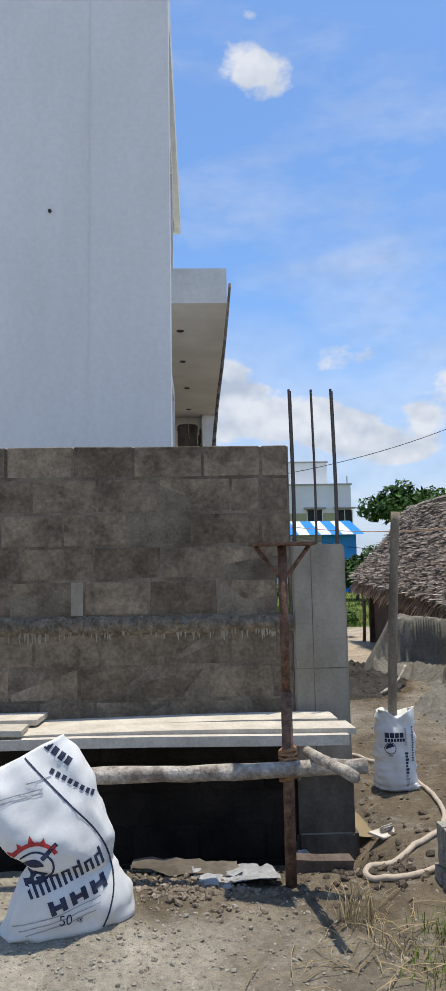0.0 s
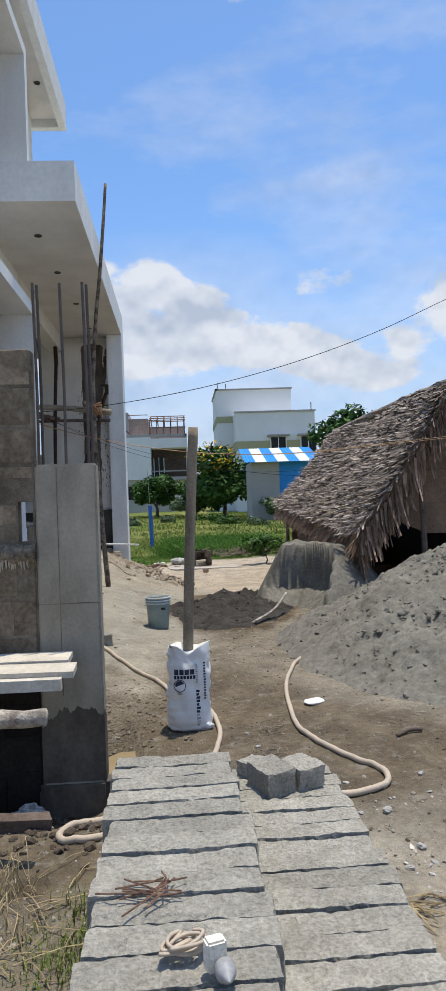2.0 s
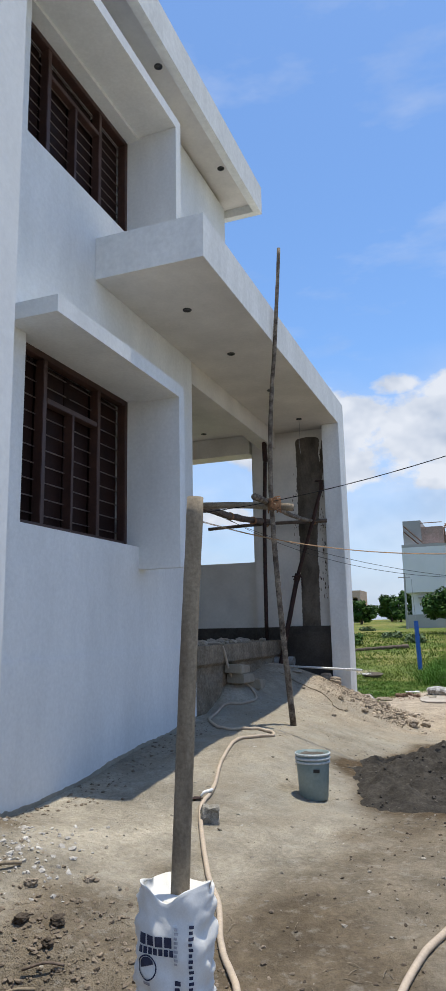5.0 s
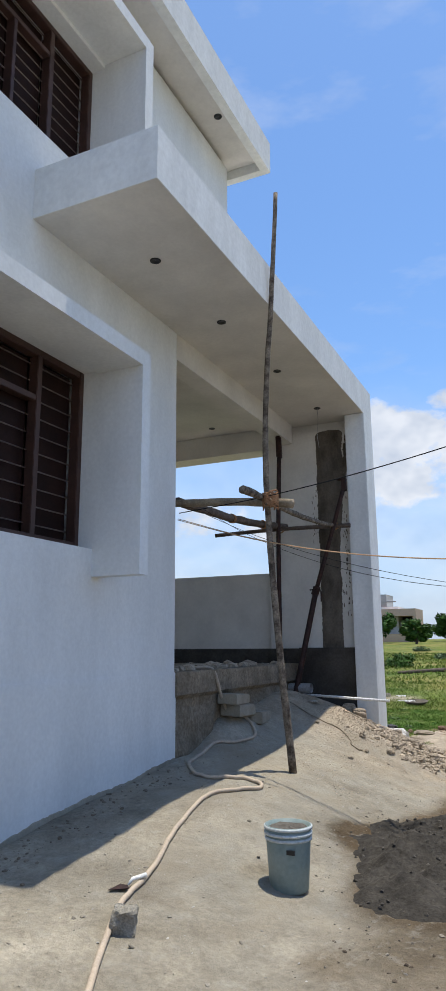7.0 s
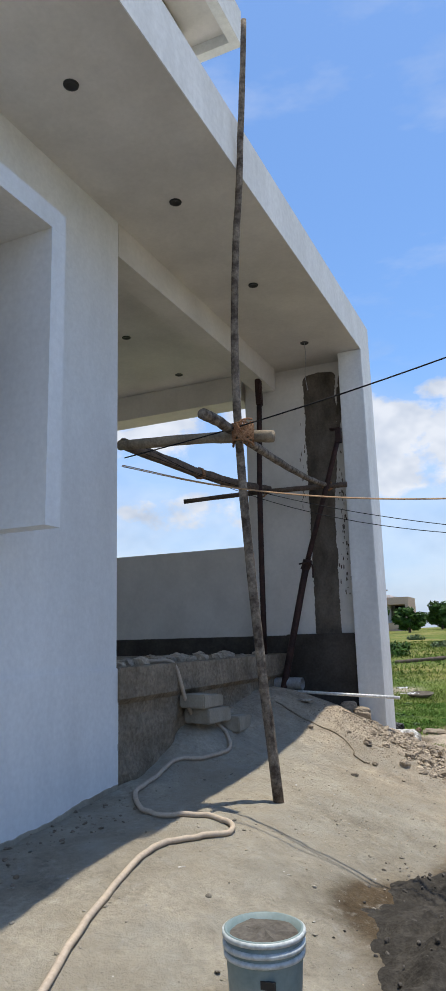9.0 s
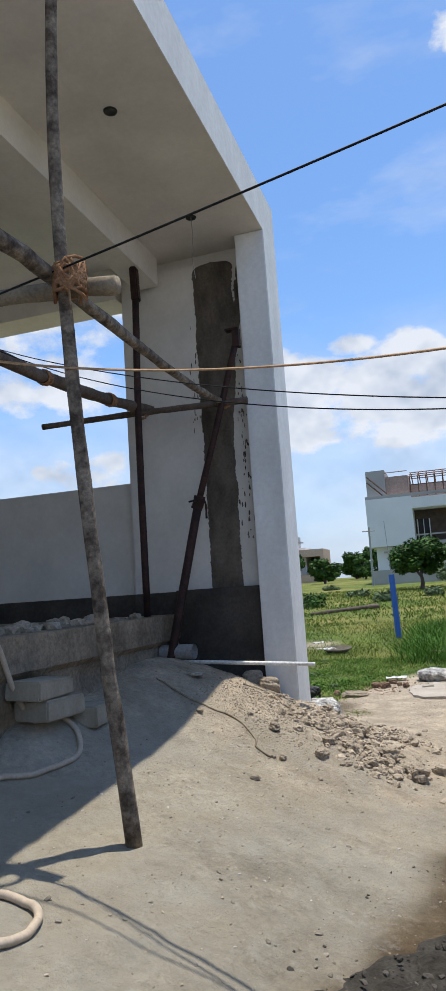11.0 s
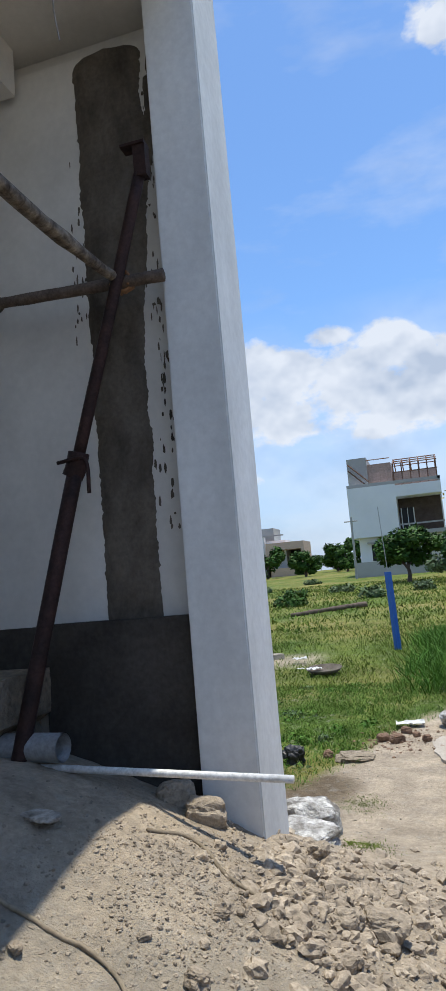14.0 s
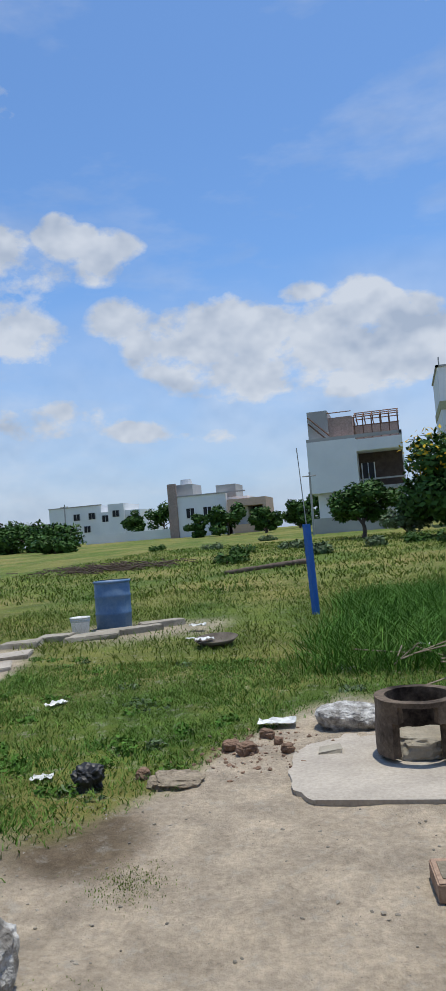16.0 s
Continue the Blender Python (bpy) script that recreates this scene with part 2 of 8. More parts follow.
MUD = islands(mat("wet_mortar_lumps", (0.065, 0.058, 0.05), (0.10, 0.09, 0.078), scale=6, rough=0.85, relief=0.7, fine=50, speck=0.25), 0.3)
MIXED = mat("wet_mixed_mortar", (0.03, 0.027, 0.023), (0.068, 0.061, 0.052), scale=7, rough=0.9, relief=0.9, fine=45, depth=0.014, speck=0.3, contrast=1.3)
CLOD = islands(mat("dry_clods", (0.41, 0.345, 0.265), (0.31, 0.258, 0.198), scale=7, rough=0.95, relief=0.9, fine=45, depth=0.012, speck=0.3), 0.22)
CRUMB = islands(mat("pale_plaster_crumbs", (0.50, 0.48, 0.45), (0.36, 0.34, 0.31), scale=5, rough=0.95, relief=0.4, fine=60, speck=0.2), 0.3)
REDCLOD = islands(mat("reddish_clods", (0.30, 0.195, 0.135), (0.20, 0.135, 0.098), scale=7, rough=0.95, relief=0.9, fine=45, depth=0.012, speck=0.3), 0.3)
BROWNSOIL = islands(mat("brown_soil_crumbs", (0.235, 0.192, 0.145), (0.16, 0.128, 0.097), scale=7, rough=0.95, relief=0.8, fine=50, speck=0.25), 0.25)
DARKSOIL = islands(mat("dark_soil_lumps", (0.12, 0.095, 0.072), (0.075, 0.06, 0.046), scale=7, rough=0.95, relief=0.8, fine=50, speck=0.25), 0.3)
PADCONC = mat("pale_pad_concrete", (0.45, 0.4, 0.335), (0.35, 0.31, 0.26), scale=3.0, rough=0.95, relief=0.4, fine=40, speck=0.14)
ROCK = mat("pale_rock", (0.6, 0.585, 0.555), (0.2, 0.185, 0.165), scale=11, rough=0.9, relief=1.0, fine=30, depth=0.03, contrast=2.2, speck=0.3)
PEBBLE = islands(mat("pebble_stone", (0.32, 0.288, 0.236), (0.24, 0.214, 0.174), scale=5, rough=0.95, relief=0.4, fine=60, speck=0.2), 0.28)
BUCKET = mat("dusty_blue_bucket", (0.16, 0.225, 0.23), (0.26, 0.315, 0.305), scale=5, rough=0.55, relief=0.1, fine=50, speck=0.08)
RIM = mat("pale_bucket_rim", (0.55, 0.58, 0.58), (0.42, 0.46, 0.46), scale=8, rough=0.5, relief=0.05)
PVC = mat("white_pvc", (0.76, 0.76, 0.74), (0.66, 0.66, 0.64), scale=6, rough=0.4, relief=0.05)
GREYPVC = mat("grey_pipe", (0.34, 0.34, 0.34), (0.27, 0.27, 0.27), scale=6, rough=0.5, relief=0.1)
BLUE = mat("blue_paint", (0.015, 0.10, 0.42), (0.02, 0.13, 0.46), scale=4, rough=0.5, relief=0.1, speck=0.1)
DRUM = mat("faded_blue_drum", (0.07, 0.15, 0.3), (0.13, 0.21, 0.34), scale=4, rough=0.5, relief=0.1, contrast=2.4, speck=0.1)
THATCH = islands(mat("dry_palm_thatch", (0.37, 0.32, 0.28), (0.15, 0.12, 0.10), scale=11, rough=0.85, relief=0.4, fine=60, speck=0.3, contrast=1.9), 0.65)
FRINGE = islands(mat("hanging_fronds", (0.30, 0.205, 0.145), (0.14, 0.095, 0.068), scale=5, rough=0.9, relief=0.4, fine=60, speck=0.3), 0.5)
MUDWALL = mat("brown_mud_plaster", (0.24, 0.165, 0.115), (0.16, 0.11, 0.078), scale=3, rough=0.95, relief=0.5)
# near-black wall colour: shade inside the hut and in the far balcony
SHADEWALL = mat("shade_dark_wall", (0.07, 0.05, 0.04), (0.10, 0.075, 0.06), scale=3, rough=0.95)
LEAF = islands(mat("green_leaves", (0.055, 0.115, 0.022), (0.035, 0.08, 0.016), scale=1.2, rough=0.55, relief=0), 0.45)
PALELEAF = islands(mat("dusty_leaves", (0.13, 0.17, 0.09), (0.08, 0.13, 0.05), scale=1.2, rough=0.6, relief=0), 0.45)
FLOWER = islands(mat("yellow_blossom", (0.55, 0.36, 0.02), (0.45, 0.3, 0.02), scale=2, rough=0.6, relief=0), 0.3)
BARK = mat("tree_bark", (0.13, 0.10, 0.08), (0.08, 0.06, 0.05), scale=6, rough=0.95, relief=0.6)
GRASS = islands(mat("grass_blades", (0.06, 0.125, 0.018), (0.19, 0.225, 0.045), scale=0.45, rough=0.7, relief=0, speck=0.2, contrast=1.2), 0.4)
LUSHGRASS = islands(mat("lush_grass_blades", (0.075, 0.165, 0.026), (0.15, 0.23, 0.045), scale=1.1, rough=0.7, relief=0, speck=0.2, contrast=1.2), 0.4)
TALLGRASS = islands(mat("tall_grass_blades", (0.045, 0.125, 0.015), (0.09, 0.18, 0.025), scale=0.9, rough=0.7, relief=0, speck=0.2, contrast=1.2), 0.35)
DRYGRASS = islands(mat("dry_straw", (0.42, 0.33, 0.19), (0.30, 0.23, 0.13), scale=3, rough=0.8, relief=0), 0.35)
WHITEPAINT = mat("white_facade", (0.78, 0.78, 0.77), (0.68, 0.69, 0.69), scale=0.25, rough=0.85, relief=0, speck=0.03)
CREAMBAND = mat("olive_band", (0.42, 0.40, 0.24), (0.36, 0.34, 0.2), scale=0.5, rough=0.85, relief=0)
RAWBRICK = mat("raw_brick_wall", (0.37, 0.27, 0.23), (0.3, 0.24, 0.21), scale=0.8, rough=0.95, relief=0.2, fine=8)
GREYFAC = mat("grey_facade", (0.42, 0.41, 0.39), (0.34, 0.33, 0.32), scale=0.3, rough=0.9, relief=0, speck=0.06)
PEACH = mat("peach_facade", (0.62, 0.44, 0.32), (0.55, 0.39, 0.29), scale=0.3, rough=0.85, relief=0)
DARKOPENING = mat("dark_window_and_shade", (0.02, 0.022, 0.025), (0.03, 0.03, 0.033), scale=2, rough=0.2, relief=0)
STRIPEB = mat("blue_sheet", (0.03, 0.23, 0.62), (0.04, 0.27, 0.66), scale=1, rough=0.45, relief=0)
STRIPEW = mat("white_sheet", (0.80, 0.82, 0.84), (0.74, 0.76, 0.78), scale=1, rough=0.45, relief=0)
CHAR = mat("sooty_clay", (0.026, 0.02, 0.017), (0.20, 0.155, 0.115), scale=3.2, rough=0.95, relief=0.6, contrast=2.0)
BRICK = mat("red_brick", (0.29, 0.185, 0.13), (0.37, 0.27, 0.2), scale=8, rough=0.95, relief=0.5)
BLACK = mat("black_plastic", (0.012, 0.012, 0.013), (0.02, 0.02, 0.021), scale=8, rough=0.5, relief=0.2)
CABLE = mat("black_cable", (0.012, 0.012, 0.014), (0.02, 0.02, 0.02), scale=9, rough=0.6, relief=0)
ORANGE = mat("orange_cable", (0.50, 0.33, 0.19), (0.40, 0.25, 0.14), scale=9, rough=0.6, relief=0)
ROPE = mat("coir_rope", (0.34, 0.2, 0.11), (0.26, 0.13, 0.07), scale=15, rough=0.95, relief=0.6, fine=120)
BRISTLE = mat("brush_bristle", (0.74, 0.69, 0.6), (0.6, 0.55, 0.47), scale=15, rough=0.9, relief=0.3, fine=120)

PUDDLE = mat("muddy_water", (0.27, 0.205, 0.11), (0.22, 0.165, 0.09), scale=3, rough=0.6, relief=0.02, fine=8, speck=0.03)


def ground_material():
    m = bpy.data.materials.new("yard_and_field")
    m.use_nodes = True
    n, l = m.node_tree.nodes, m.node_tree.links
    b = n["Principled BSDF"]
    pos = n.new("ShaderNodeNewGeometry")

    def tex(scale, detail=6.0, rough=0.6):
        t = n.new("ShaderNodeTexNoise")
        t.inputs["Scale"].default_value, t.inputs["Detail"].default_value, t.inputs["Roughness"].default_value = scale, detail, rough
        l.new(pos.outputs["Position"], t.inputs["Vector"])
        return t.outputs["Fac"]

    def remap(v, a, b2, c=0.0, d=1.0):
        r = n.new("ShaderNodeMapRange")
        for key, val in zip(("From Min", "From Max", "To Min", "To Max"), (a, b2, c, d)):
            r.inputs[key].default_value = val
        l.new(v, r.inputs["Value"])
        return r.outputs[0]

    def blend(f, a, b2, kind="MIX"):
        x = n.new("ShaderNodeMix")
        x.data_type, x.blend_type = "RGBA", kind
        for key, val in (("Factor", f), ("A", a), ("B", b2)):
            if isinstance(val, tuple):
                x.inputs[key].default_value = (*val, 1)
            elif isinstance(val, float):
                x.inputs[key].default_value = val
            else:
                l.new(val, x.inputs[key])
        return x.outputs["Result"]

    zone = n.new("ShaderNodeAttribute")
    zone.attribute_name = "zone"
    z = n.new("ShaderNodeSeparateColor")
    l.new(zone.outputs["Color"], z.inputs[0])
    stains, mid, grit, grain = tex(0.9), tex(4.0), tex(28.0, 5.0, 0.7), tex(110.0, 3.0)
    soil = blend(remap(stains, 0.38, 0.62), (0.235, 0.212, 0.172), (0.375, 0.345, 0.288))
    tan = blend(remap(mid, 0.35, 0.65), (0.42, 0.352, 0.272), (0.335, 0.284, 0.224))
    damp = blend(remap(mid, 0.35, 0.65), (0.082, 0.06, 0.038), (0.14, 0.108, 0.072))
    field = blend(remap(stains, 0.36, 0.62), (0.06, 0.098, 0.018), (0.115, 0.155, 0.03))
    field = blend(remap(tex(0.23), 0.42, 0.62, 0.0, 0.8), field, (0.21, 0.185, 0.062))
    col = blend(z.outputs["Blue"], soil, tan)
    col = blend(z.outputs["Green"], col, damp)
    col = blend(z.outputs["Red"], col, field)
    col = blend(1.0, col, blend(remap(grit, 0.3, 0.7), (0.78, 0.78, 0.78), (1.24, 1.23, 1.22)), "MULTIPLY")
    col = blend(remap(grain, 0.66, 0.74, 0.0, 0.22), col, (0.42, 0.4, 0.36))
    col = blend(1.0, col, blend(remap(tex(2.3, 8.0, 0.68), 0.36, 0.64), (0.88, 0.87, 0.84), (1.36, 1.34, 1.29)), "MULTIPLY")
    film = blend(remap(mid, 0.35, 0.65), (0.365, 0.345, 0.292), (0.285, 0.265, 0.22))
    shape = n.new("ShaderNodeMath")
    shape.operation = "MULTIPLY"
    l.new(zone.outputs["Alpha"], shape.inputs[0]), l.new(remap(tex(1.6, 7.0, 0.65), 0.36, 0.56), shape.inputs[1])
    film = blend(remap(tex(1.1, 6.0, 0.6), 0.46, 0.6, 0.0, 0.5), film, (0.36, 0.298, 0.212))
    col = blend(shape.outputs[0], col, film)
    # scuffed crust
    crust = tex(9.0, 9.0, 0.72)
    col = blend(remap(crust, 0.54, 0.64, 0.0, 0.3), col, (0.44, 0.42, 0.37))
    col = blend(remap(crust, 0.42, 0.34, 0.0, 0.28), col, (0.15, 0.128, 0.098))
    l.new(col, b.inputs["Base Color"])
    b.inputs["Roughness"].default_value, b.inputs["Specular IOR Level"].default_value = 0.97, 0.1
    rise = n.new("ShaderNodeMath")
    rise.operation = "MULTIPLY_ADD"
    l.new(crust, rise.inputs[0]), l.new(grain, rise.inputs[2])
    rise.inputs[1].default_value = 3.0
    h = n.new("ShaderNodeMath")
    h.operation = "MULTIPLY_ADD"
    l.new(grit, h.inputs[0])
    h.inputs[1].default_value = 2.2
    l.new(rise.outputs[0], h.inputs[2])
    bp = n.new("ShaderNodeBump")
    bp.inputs["Strength"].default_value, bp.inputs["Distance"].default_value = 0.8, 0.016
    l.new(h.outputs[0], bp.inputs["Height"])
    l.new(bp.outputs[0], b.inputs["Normal"])
    return m


# ---- mesh tools ----


def part(name, bm, material, parent=None, label="", smooth=False):
    me = bpy.data.meshes.new(name)
    bm.normal_update()
    bm.to_mesh(me)
    bm.free()
    me.materials.append(material)
    if smooth:
        me.polygons.foreach_set("use_smooth", [True] * len(me.polygons))
    ob = new(name, me)
    if parent is not None:
        ob.parent = parent
    if label:
        ob["label"] = label
    return ob


def thing(name, label, category, place=(0, 0, 0), group="", kind=""):
    e = new(name)
    e.location = place
    return tagged(e, label, category, group, kind)


def box(bm, x0, x1, y0, y1, z0, z1, wob=0.0, seed=0):
    r = random.Random(seed)
    c = [(x, y, z) for z in (z0, z1) for y in (y0, y1) for x in (x0, x1)]
    v = [bm.verts.new([k + (r.uniform(-wob, wob) if wob else 0) for k in p]) for p in c]
    for f in ((0, 2, 3, 1), (4, 5, 7, 6), (0, 1, 5, 4), (2, 6, 7, 3), (0, 4, 6, 2), (1, 3, 7, 5)):
        bm.faces.new([v[i] for i in f])
    return v


def box_bm(*a, bevel=0.0, **k):
    bm = bmesh.new()
    box(bm, *a, **k)
    if bevel:
        bmesh.ops.bevel(bm, geom=bm.edges[:], offset=bevel, segments=2, affect="EDGES")
    return bm


def smooth_path(pts, n=8):
    """A gliding line through the points."""
    p = [Vector(q) for q in pts]
    p = [p[0] * 2 - p[1]] + p + [p[-1] * 2 - p[-2]]
    out = []
    for i in range(1, len(p) - 2):
        for k in range(n):
            t = k / n
            a, b, c, d = p[i - 1], p[i], p[i + 1], p[i + 2]
            out.append(0.5 * ((2 * b) + (c - a) * t + (2 * a - 5 * b + 4 * c - d) * t * t + (3 * b - a - 3 * c + d) * t ** 3))
    out.append(p[-2])
    return out


def tube(bm, pts, radius, sides=8, lump=0.0, seed=1, cap=True):
    """A round bar along the points; radius: one number or one for each point."""
    pts = [Vector(q) for q in pts]
    rs = radius if isinstance(radius, (list, tuple)) else [radius] * len(pts)
    rings, side = [], None
    for i, p in enumerate(pts):
        d = (pts[min(i + 1, len(pts) - 1)] - pts[max(i - 1, 0)]).normalized()
        if side is None:
            side = d.cross(Vector((0, 0, 1)) if abs(d.z) < 0.9 else Vector((1, 0, 0))).normalized()
        side = (side - d * side.dot(d)).normalized()
        up2 = d.cross(side)
        ring = []
        for k in range(sides):
            a = 2 * math.pi * k / sides
            w = side * math.cos(a) + up2 * math.sin(a)
            rr = rs[i] * (1 + lump * noise.noise(p * 9 + w * 1.3 + Vector((seed * 7.1, 0, 0))))
            ring.append(bm.verts.new(p + w * rr))
        rings.append(ring)
    for a, b in zip(rings, rings[1:]):
        for k in range(sides):
            bm.faces.new((a[k], a[(k + 1) % sides], b[(k + 1) % sides], b[k]))
    if cap:
        bm.faces.new(rings[0][::-1])
        bm.faces.new(rings[-1])


def lathe(bm, profile, sides=24, cx=0.0, cy=0.0):
    rings = [[bm.verts.new((cx + r * math.cos(2 * math.pi * k / sides), cy + r * math.sin(2 * math.pi * k / sides), z)) for k in range(sides)] for r, z in profile]
    for a, b in zip(rings, rings[1:]):
        for k in range(sides):
            bm.faces.new((a[k], a[(k + 1) % sides], b[(k + 1) % sides], b[k]))
    return rings


def rock_bm(rx, ry, rz, seed, rough=0.25, sub=4):
    bm = bmesh.new()
    bmesh.ops.create_icosphere(bm, subdivisions=sub, radius=1)
    for v in bm.verts:
        o = Vector((seed * 3.7, seed * 1.9, 0))
        k = 1 + rough * noise.noise(v.co * 1.3 + o) + rough * 0.5 * noise.noise(v.co * 3.1 + o) + rough * 0.3 * noise.noise(v.co * 7 + o)
        q = v.co * k
        q = Vector([math.copysign(abs(c) ** 0.75, c) for c in q])
        v.co = (q.x * rx, q.y * ry, q.z * rz)
    return bm


def raw(name, verts, faces, material, parent=None, smooth=False):
    me = bpy.data.meshes.new(name)
    me.from_pydata(verts, [], faces)
    me.materials.append(material)
    if smooth:
        me.polygons.foreach_set("use_smooth", [True] * len(me.polygons))
    ob = new(name, me)
    if parent is not None:
        ob.parent = parent
    return ob


# ---- ground ----
def sstep(v, a, b):
    t = min(1.0, max(0.0, (v - a) / (b - a)))
    return t * t * (3 - 2 * t)


def bump(x, y, cx, cy, sx, sy, h):
    return h * math.exp(-0.5 * (((x - cx) / sx) ** 2 + ((y - cy) / sy) ** 2))


def gh(x, y):
    """Height of the bare ground: the worked yard, the ramp of earth by the porch, the trench by the block wall, the field."""
    z = 0.0
    z += 0.36 * sstep(y, 5.8, 10.2) * (1 - sstep(x, -0.1, 1.7)) * (1 - sstep(y, 14.1, 15.6))
    z += bump(x, y, -0.95, 13.5, 0.62, 1.35, 0.52)
    z += bump(x, y, -0.05, 13.5, 0.5, 0.5, 0.14)
    z += bump(x, y, -0.82, 11.75, 0.2, 0.38, 0.2)
    z += bump(x, y, -0.5, 6.3, 0.55, 0.6, 0.26)
    z += bump(x, y, 0.75, 13.4, 0.5, 0.6, 0.08)
    z -= 0.24 * (1 - sstep(x, 0.75, 1.15)) * sstep(y, 3.75, 4.1) * (1 - sstep(y, 5.2, 5.8))
    z -= bump(x, y, 1.05, 4.6, 0.18, 0.25, 0.05)
    z -= bump(x, y, 1.2, 5.3, 0.6, 0.6, 0.06)
    z += bump(x, y, -0.55, 3.3, 0.55, 0.3, 0.10)
    z += bump(x, y, 3.6, 7.5, 1.5, 3.0, 0.06)
    z += 0.024 * min(max(y - 17.0, 0.0), 100.0)
    return z


def wobble(x, y):
    near = 1.0 if -4 < x < 7 and -2 < y < 22 else 0.3
    z = 0.022 * noise.noise((x * 1.1, y * 1.1, 3.0)) + near * (0.013 * noise.noise((x * 4, y * 4, 1.0)) + 0.009 * noise.noise((x * 11, y * 11, 2.0)) + 0.005 * noise.noise((x * 24, y * 24, 2.0)))
    if 0 < y < 16 and -1.2 < x < 3:
        z += 0.012 * min(0.0, noise.noise((x * 3.1, y * 2.4, 17.0)) + 0.15) + 0.006 * noise.noise((x * 16, y * 16, 18.0)) * max(0.0, noise.noise((x * 1.7, y * 1.7, 19.0)))
    churn = mortar(x, y)
    return z + churn * (0.02 * noise.noise((x * 6, y * 6, 5.0)) + 0.01)


def mortar(x, y):
    """The churned, wet mixing place."""
    d = math.hypot((x - 1.97) / 1.02, (y - 10.1) / 1.98) + 0.35 * noise.noise((x * 1.3, y * 1.3, 9.0))
    return 1 - sstep(d, 0.75, 1.05)


def grassy(x, y):
    """1 where the field grows, 0 on bare earth."""
    w = 0.45 * noise.noise((x * 0.8, y * 0.8, 7.0)) + 0.2 * noise.noise((x * 3, y * 3, 7.0))
    edge = 16.2 + 2.75 * sstep(x, -0.2, 1.3) + 0.9 * sstep(x, 2.0, 4.5)
    g = sstep(y + w, edge - 0.25, edge + 0.45)
    path = math.hypot((x + 3.6 + 0.25 * (y - 21)) / 0.8, (y - 20.4) / 2.3) + 0.3 * w
    g *= sstep(path, 0.7, 1.0)
    washing = math.hypot((x + 2.2) / 1.4, (y - 23.3) / 1.1) + 0.5 * w
    return g * (0.25 + 0.75 * sstep(washing, 0.7, 1.1))


def ground():
    def axis(lo, hi, step, far, k=1.16):
        a = list(np.arange(lo, hi, step))
        s, v = step, hi
        while v < far:
            a.append(v)
            s *= k
            v += s
        a.append(far)
        s, v, left = step, lo, []
        while True:
            s *= k
            v -= s
            if v < -far:
                break
            left.append(v)
        return [-far] + left[::-1] + a
    xs, ys = axis(-2.6, 4.6, 0.05, 1500.0), axis(0.8, 19.0, 0.055, 1500.0)
    verts, zone = [], []
    for y in ys:
        for x in xs:
            verts.append((x, y, gh(x, y) + (wobble(x, y) if abs(x) < 60 and abs(y) < 120 else 0)))
            g = grassy(x, y)
            pale = 1 - sstep(math.hypot((x - 3.0) / 1.1, (y - 2.6) / 1.6) + 0.3 * noise.noise((x * 1.5, y * 1.5, 6.0)), 0.5, 1.1)
            wet = max(mortar(x, y) * 1.4, 0.85 * (1 - sstep(math.hypot((x - 1.9) / 1.45, (y - 5.0) / 2.1) + 0.4 * noise.noise((x, y, 2.0)), 0.5, 1.1)),
                      0.8 * (1 - sstep(math.hypot((x - 0.9) / 0.75, (y - 4.5) / 0.9) + 0.4 * noise.noise((x * 2, y * 2, 2.0)), 0.6, 1.1)),
                      0.9 * (1 - sstep(math.hypot((x - 0.12) / 0.42, (y - 16.35) / 0.5) + 0.4 * noise.noise((x * 2, y * 2, 6.0)), 0.5, 1.1)))
            # strip before the wall: damp soil, darkened too for the planks' shadow
            wet = max(wet, 0.8 * (1 - sstep(math.hypot((x - 0.35) / 1.25, (y - 3.62) / 0.55) + 0.5 * noise.noise((x * 2.5, y * 2.5, 5.0)), 0.6, 1.1)), 0.55 * (1 - sstep(math.hypot((x - 0.8) / 0.8, (y - 3.2) / 0.9) + 0.5 * noise.noise((x * 2, y * 2, 8.0)), 0.5, 1.2)),
                      0.7 * (1 - sstep(math.hypot((x - 0.75) / 0.6, (y - 5.7) / 1.0) + 0.45 * noise.noise((x * 2.2, y * 2.2, 3.0)), 0.5, 1.1)),
                      0.7 * sstep(noise.noise((x * 0.9, y * 0.9, 12.0)) + 0.4 * noise.noise((x * 3.5, y * 3.5, 12.0)), 0.12, 0.5) * (1 - sstep(y, 8.0, 9.6)) * (1 - pale))
            wet = max(wet, 0.55 * (1 - sstep(abs(math.hypot((x - 4.75) / 2.56, (y - 7.2) / 2.98) - 1.05) + 0.12 * noise.noise((x * 2, y * 2, 15.0)), 0.1, 0.32)))
            dry = sstep(y + 0.8 * noise.noise((x * 0.7, y * 0.7, 4.0)), 11.6, 13.0)
            cement = 0.75 * (1 - sstep(math.hypot((x - 0.7) / 2.0, (y - 10.5) / 3.4), 0.6, 1.05)) * (1 - mortar(x, y))
            zone.append((g, min(1.0, wet), max(dry, 0.8 * pale), cement))
    nx = len(xs)
    faces = [(j * nx + i, j * nx + i + 1, (j + 1) * nx + i + 1, (j + 1) * nx + i) for j in range(len(ys) - 1) for i in range(nx - 1)]
    ob = raw("ground", verts, faces, ground_material(), smooth=True)
    at = ob.data.attributes.new("zone", "FLOAT_COLOR", "POINT")
    at.data.foreach_set("color", np.array(zone, dtype=np.float32).ravel())
    tagged(ob, "bare grey-brown earth yard running into a green field", "ground", kind="structure")


ground()


def top(x, y):
    return gh(x, y) + wobble(x, y)

# ---- the white house under construction ----


